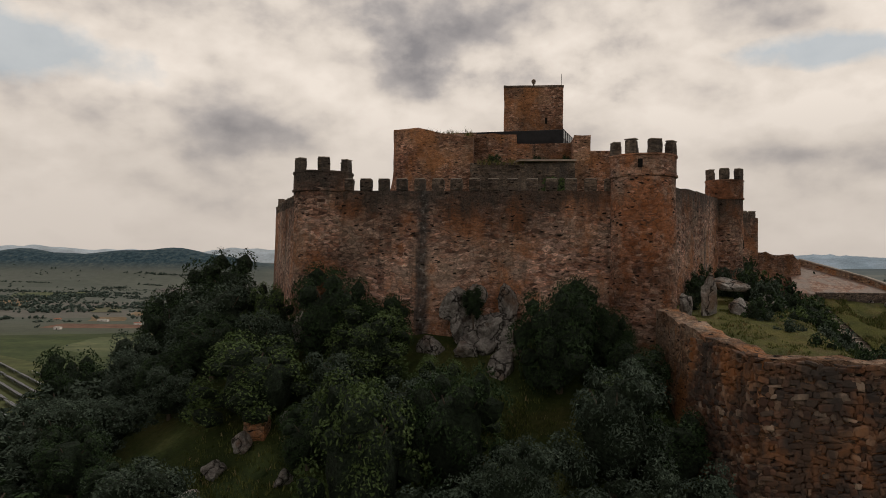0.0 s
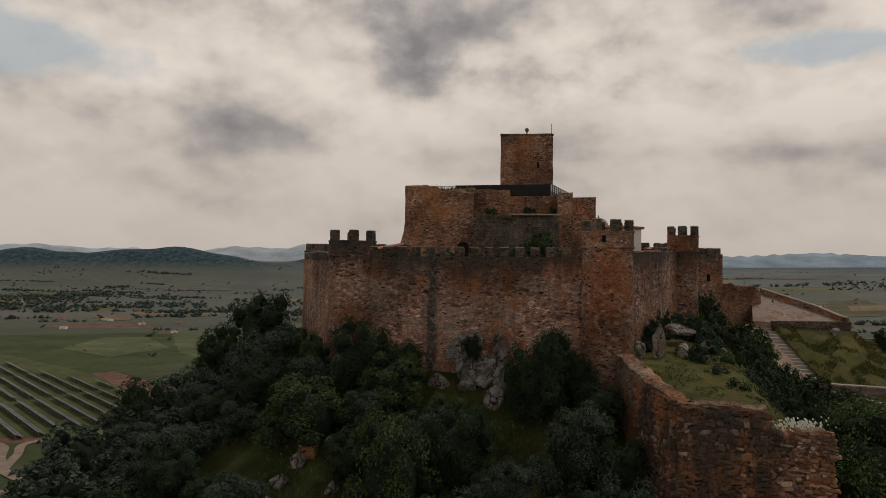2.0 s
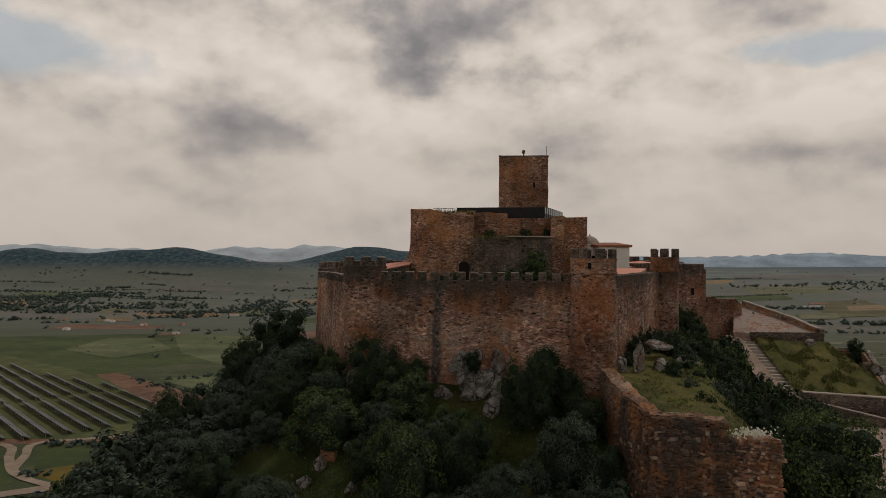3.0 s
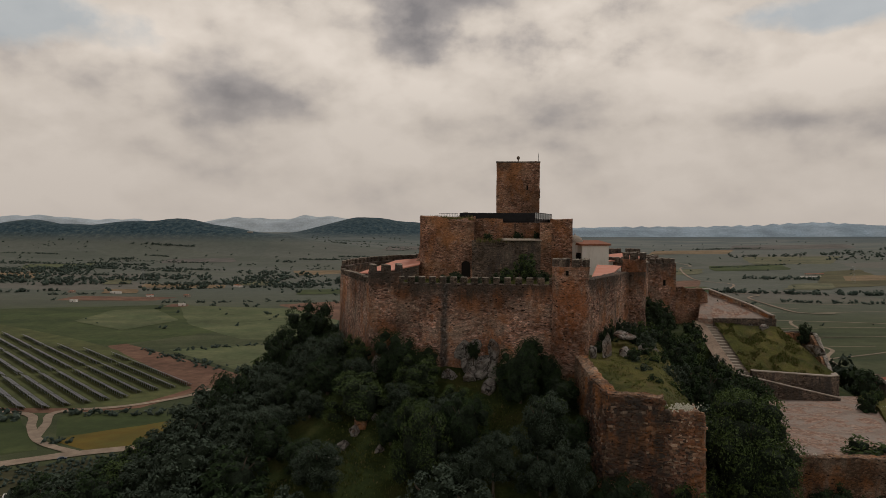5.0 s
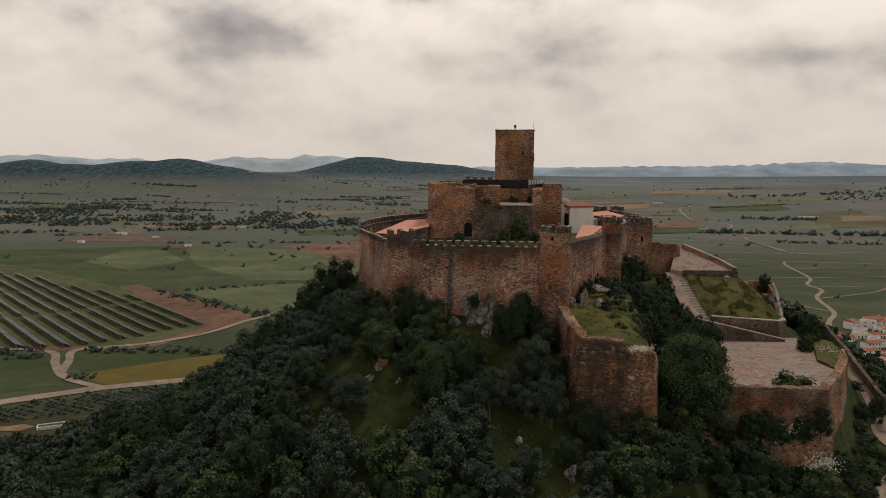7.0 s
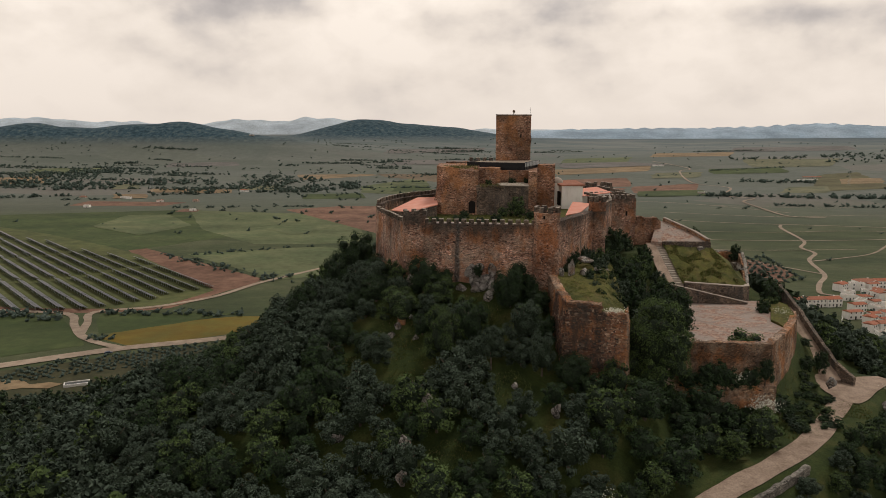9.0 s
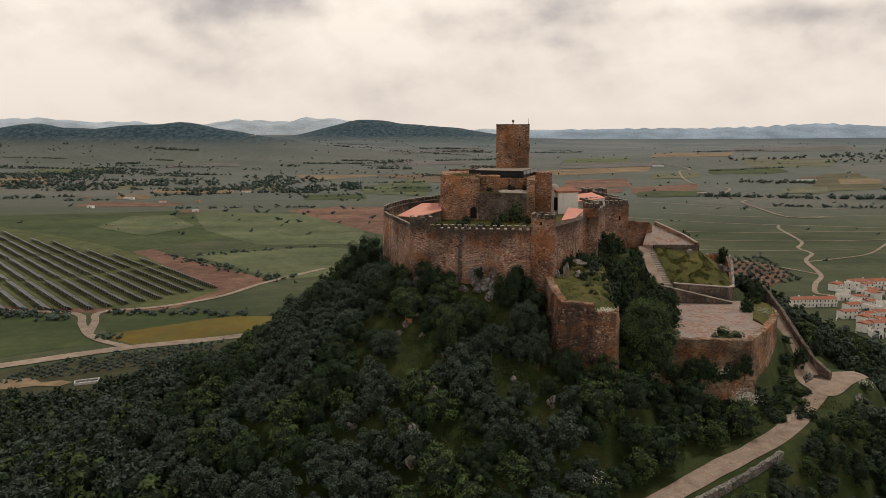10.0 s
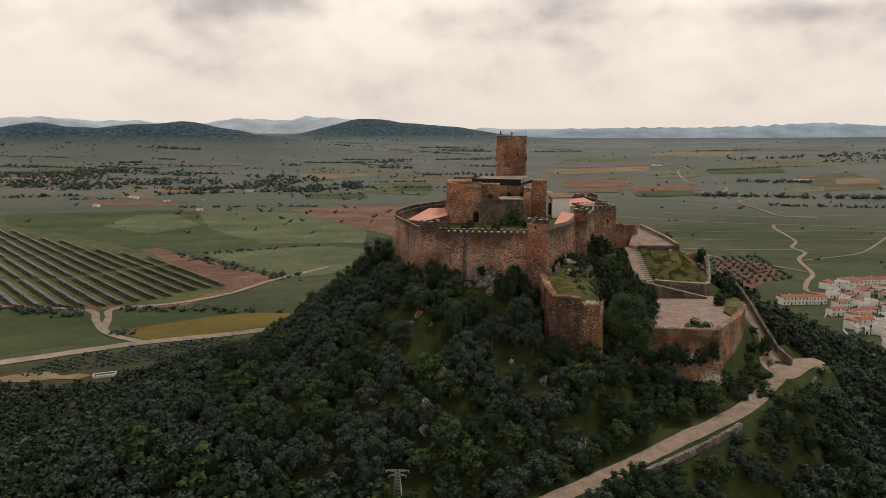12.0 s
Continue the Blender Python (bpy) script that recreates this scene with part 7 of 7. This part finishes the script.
r2 = random.Random(31)
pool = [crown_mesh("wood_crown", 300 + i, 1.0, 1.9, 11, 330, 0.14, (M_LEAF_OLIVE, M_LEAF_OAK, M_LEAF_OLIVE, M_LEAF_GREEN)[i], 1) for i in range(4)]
joined("olive_wood", [(x, y, hill(x, y) - 0.2, R, R * r2.uniform(0.9, 1.1), r2.choice((0, 0, 1, 2, 2, 3))) for x, y, R in REST if x > -70 and y < 75], pool, [M_LEAF_OLIVE, M_SHADE_CORE, M_LEAF_OAK, M_SHADE_CORE, M_LEAF_OLIVE, M_SHADE_CORE, M_LEAF_GREEN, M_SHADE_CORE], "dense grey-green olive and oak wood covering the hill", "wood")
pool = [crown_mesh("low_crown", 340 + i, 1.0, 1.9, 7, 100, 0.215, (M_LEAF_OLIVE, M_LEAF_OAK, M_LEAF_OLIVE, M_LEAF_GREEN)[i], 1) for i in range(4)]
joined("foothill_wood", [(x, y, hill(x, y) - 0.3, R, R * r2.uniform(0.8, 1.05), r2.choice((0, 0, 1, 2, 2, 3))) for x, y, R in LOW + [p for p in REST if not (p[0] > -70 and p[1] < 75)]], pool, [M_LEAF_OLIVE, M_SHADE_CORE, M_LEAF_OAK, M_SHADE_CORE, M_LEAF_OLIVE, M_SHADE_CORE, M_LEAF_GREEN, M_SHADE_CORE], "grey-green wood running down to the foot of the hill", "wood")


def far_trees():
    r = random.Random(77)
    # foliage paler and bluer than near leaves: aerial haze in the colour
    M_FAR_HAZE = leaf_mat("hazy_far_foliage", (0.036, 0.06, 0.05), (0.058, 0.086, 0.07), (0.09, 0.12, 0.098))
    pool = [crown_mesh("far_crown", 400 + i, 1.0, 1.5, 2, 6, 0.45, M_FAR_HAZE, 1) for i in range(3)]
    items = []

    def put(x, y, R):
        if swell(x, y) > 80:
            return
        if y > 900:
            R *= 1.3
        items.append((x, y, hill(x, y) - 0.3, R, R * r.uniform(0.8, 1.1), r.randrange(3)))

    def line(a, b, n, R, w):
        for _ in range(n):
            f = r.random()
            put(a[0] + (b[0] - a[0]) * f + r.gauss(0, w), a[1] + (b[1] - a[1]) * f + r.gauss(0, w), R * r.uniform(0.6, 1.3))

    def patch(poly, n, R):
        xs, ys = [p[0] for p in poly], [p[1] for p in poly]
        k = 0
        while k < n:
            x, y = r.uniform(min(xs), max(xs)), r.uniform(min(ys), max(ys))
            if inside(x, y, poly):
                k += 1
                if noise.noise(Vector((x * 0.006, y * 0.006, 0))) > 0.0:
                    put(x, y, R * r.uniform(0.5, 1.3))

    patch([(-1175, 1798), (-592, 1838), (-191, 1518), (-161, 1253), (-806, 1201)], 1100, 5.0)
    line((484, 1285), (808, 1234), 70, 5, 5), line((676, 1601), (849, 1577), 40, 4.5, 12), line((900, 2300), (1500, 2500), 50, 5, 20)
    patch([(1500, 2700), (1800, 2700), (1285, 2018), (1200, 2200)], 90, 5.5)
    line((-280, 623), (-130, 502), 60, 2.6, 4), line((-252, 624), (-143, 678), 30, 2.2, 3), line((-235, 398), (-120, 400), 40, 2.6, 4), line((-330, 398), (-252, 386), 34, 3.2, 4), line((-212, 346), (-196, 338), 8, 2.4, 3)
    patch([(-160, 470), (-110, 470), (-90, 540), (-140, 520)], 24, 3)
    patch([(-220, 300), (-150, 330), (-120, 300), (-190, 262)], 120, 1.5)
    for i in range(16):
        for j in range(9):
            x, y = -225 + i * 5.2 + j * 1.5, 262 + j * 4.2 + i * 2.6
            if r.random() < 0.9 and y < 0.58 * x + 422:
                put(x, y, r.uniform(1.5, 2.2))
    for i in range(8):
        for j in range(8):
            x, y = 232 + i * 9 + j * 2.0, 492 + j * 15 + i * 4
            put(x, y, r.uniform(2.6, 3.8))
    patch([(235, 400), (205, 300), (150, 250), (130, 170), (180, 190), (262, 330)], 130, 3.4)
    patch([(-232, 255), (-232, 275), (-190, 275), (-186, 255)], 26, 1.6)
    patch([(280, 470), (300, 500), (290, 620), (240, 620)], 16, 3)
    patch([(268, 330), (400, 340), (380, 500), (310, 470)], 200, 2.6)
    for _ in range(150):
        x, y = r.uniform(-1900, 2000), r.uniform(1050, 3000)
        a, l = r.gauss(0.05, 0.22), r.uniform(60, 320)
        if x > 150 and r.random() < 0.82:
            continue
        line((x - l * math.cos(a) / 2, y - l * math.sin(a) / 2), (x + l * math.cos(a) / 2, y + l * math.sin(a) / 2), int(l / 5), r.uniform(2.2, 4.2), 3)
    for _ in range(5200):
        x, y = r.uniform(-2300, 2300), r.uniform(760, 3300)
        if x > 100 and r.random() < 0.8:
            continue
        if abs(x) < 0.75 * (y + 150) and noise.noise(Vector((x * 0.0022, y * 0.005, 1))) + 0.6 * noise.noise(Vector((x * 0.008, y * 0.025, 4))) > 0.16:
            put(x, y, r.uniform(1.8, 4.0))
    for _ in range(160):
        x, y = r.uniform(-2000, 2200), r.uniform(760, 3000)
        put(x, y, r.uniform(2.0, 3.6))
    for _ in range(40):
        x, y = r.uniform(-480, 900), r.uniform(480, 1000)
        if x < -480 or (x < -170 and y < 700):
            continue
        put(x, y, r.uniform(1.6, 3.2))
    joined("plain_trees", items, pool, [M_FAR_HAZE, M_FAR_HAZE] * 3, "scattered dark trees and hedges across the plain", "trees")


far_trees()


# ---- grass, weeds and blossom ----
def tufts():
    r = random.Random(12)
    V, Fc, MI = [], [], []

    def blade_tuft(x, y, z, h, n, k):
        for _ in range(n):
            a, l = r.uniform(0, 6.28), r.uniform(0.2, 0.7)
            dx, dy = math.cos(a), math.sin(a)
            bx, by = x + r.uniform(-0.12, 0.12), y + r.uniform(-0.12, 0.12)
            w = 0.02 + 0.015 * r.random()
            i = len(V)
            hh = h * r.uniform(0.6, 1.2)
            V.extend([(bx - dy * w, by + dx * w, z - 0.03), (bx + dy * w, by - dx * w, z - 0.03), (bx + dx * hh * l, by + dy * hh * l, z + hh)])
            Fc.append((i, i + 1, i + 2))
            MI.append(k)

    for _ in range(5200):
        x, y = r.uniform(12.6, 24), r.uniform(27, 54)
        if inside(x, y, [(12.9, 41.5), (13.0, 35), (13.4, 29.6), (17.3, 28.2), (20.2, 27.3), (21.3, 30), (22.6, 38), (23.4, 46), (24.2, 54.5), (21.0, 54.5), (14.5, 45.5)]):
            z = bank_z(x, y) - 0.5 * max(0, x - 17.5 - 0.2 * (y - 27)) ** 1.3
            if noise.noise(Vector((x * 0.7, y * 0.7, 2))) < 0.0:
                continue
            blade_tuft(x, y, z, r.uniform(0.05, 0.17), 5, 0 if r.random() < 0.88 else 1)
    for _ in range(4200):
        u, v = r.random(), r.random()
        x, y = 39.6 + 0.35 * (1 - v) + (9.3 + 2.8 * (1 - v)) * u, 63.6 + 11.6 * v - 0.4 * u * v - 0.6 * u
        if noise.noise(Vector((x * 0.5, y * 0.5, 8))) < 0.02:
            continue
        blade_tuft(x, y, 96.2 + 5.3 * v - 0.6 * u, r.uniform(0.15, 0.4), 5, 0 if r.random() < 0.85 else 1)
    for cx, cy, cr in CLEAR:
        for _ in range(420):
            a, q = r.uniform(0, 6.28), cr * 1.5 * math.sqrt(r.random())
            x, y = cx + q * math.cos(a), cy + q * math.sin(a)
            blade_tuft(x, y, hill(x, y), r.uniform(0.1, 0.28), 4, 0 if r.random() < 0.92 else 1)
    for _ in range(1500):
        x, y = r.uniform(-8, 11), r.uniform(46.5, 62)
        blade_tuft(x, y, 108.6, r.uniform(0.2, 0.5), 4, 0)
    for x0, x1, y0, y1, z in ((-3.5, 2.6, 64.8, 70, 116.9), (3, 11, 62.4, 67, 113.9)):
        for _ in range(420):
            blade_tuft(r.uniform(x0, x1), r.uniform(y0, y1), z - 0.3, r.uniform(0.3, 0.7), 5, 1 if r.random() < 0.4 else 0)
    me = bpy.data.meshes.new("grass_tufts")
    me.from_pydata(V, [], Fc)
    me.materials.append(M_BLADE), me.materials.append(M_STRAW)
    me.polygons.foreach_set("material_index", MI)
    tagged(new("grass_tufts", me), "long green and straw-coloured grass tufts", "grass", kind="stuff")
    # white blossom on shrubs by the bastion and on the spur top
    V, Fc = [], []
    for cx, cy, cz, sx, sy, sz, n in ((40.6, 29.8, 86.6, 2.0, 1.2, 1.3, 520), (37.5, 31.4, 90.0, 1.2, 0.5, 1.0, 120), (19.0, 27.6, 100.4, 1.3, 0.6, 0.3, 260), (14.5, 11.5, 83.2, 2.0, 2.0, 0.6, 120), (66.5, 43.0, 84.3, 1.2, 1.4, 0.5, 90), (53.0, 52.0, 94.0, 1.5, 3.0, 0.4, 160), (31, 34.0, 94.4, 3.0, 0.6, 0.3, 120)):
        for _ in range(n):
            p = Vector((cx + r.gauss(0, sx * 0.5), cy + r.gauss(0, sy * 0.5), cz + r.gauss(0, sz * 0.5)))
            s = r.uniform(0.03, 0.075)
            a = r.uniform(0, 6.28)
            i = len(V)
            V.extend([tuple(p + Vector((math.cos(a + k * 1.571) * s, math.sin(a + k * 1.571) * s * 0.7, math.sin(a + k * 1.571) * s))) for k in range(4)])
            Fc.append((i, i + 1, i + 2, i + 3))
    me = bpy.data.meshes.new("blossom")
    me.from_pydata(V, [], Fc)
    me.materials.append(M_FLOWER)
    tagged(new("blossom", me), "small white and cream blossoms on shrubs", "flowers", kind="stuff")


M_BLADE = leaf_mat("grass_blade", (0.045, 0.07, 0.016), (0.095, 0.115, 0.028), (0.16, 0.165, 0.05))
M_STRAW = leaf_mat("dry_blade", (0.16, 0.12, 0.05), (0.25, 0.2, 0.09), (0.34, 0.28, 0.14))
tufts()
for x, y, R, H in ((40.6, 29.9, 1.6, 2.6), (38.4, 30.4, 1.3, 2.0), (36.0, 30.2, 1.4, 2.2), (33.5, 30.6, 1.4, 2.2), (45.5, 32.2, 1.0, 1.4), (49.0, 36.0, 1.0, 1.3), (52.5, 40.0, 1.0, 1.2), (66.5, 43.0, 1.1, 1.2), (46.0, 33.5, 0.8, 0.9)):
    tree(1, x, y, R, H, lab="low dark green shrub at the foot of the bastion")
r3 = random.Random(8)
FOOT = [(44.6, 31.5), (50.2, 39.5), (54.6, 45.5), (56.0, 40.0), (49.5, 30.8), (45.5, 28.0)]
n = 0
while n < 34:
    x, y = r3.uniform(44, 57), r3.uniform(27, 46)
    if inside(x, y, FOOT):
        n += 1
        R = r3.uniform(0.35, 1.0)
        tree(r3.choice((0, 1, 2)), x, y, R, R * r3.uniform(1.0, 1.5), lab="small shrub on the rough slope below the bastion")
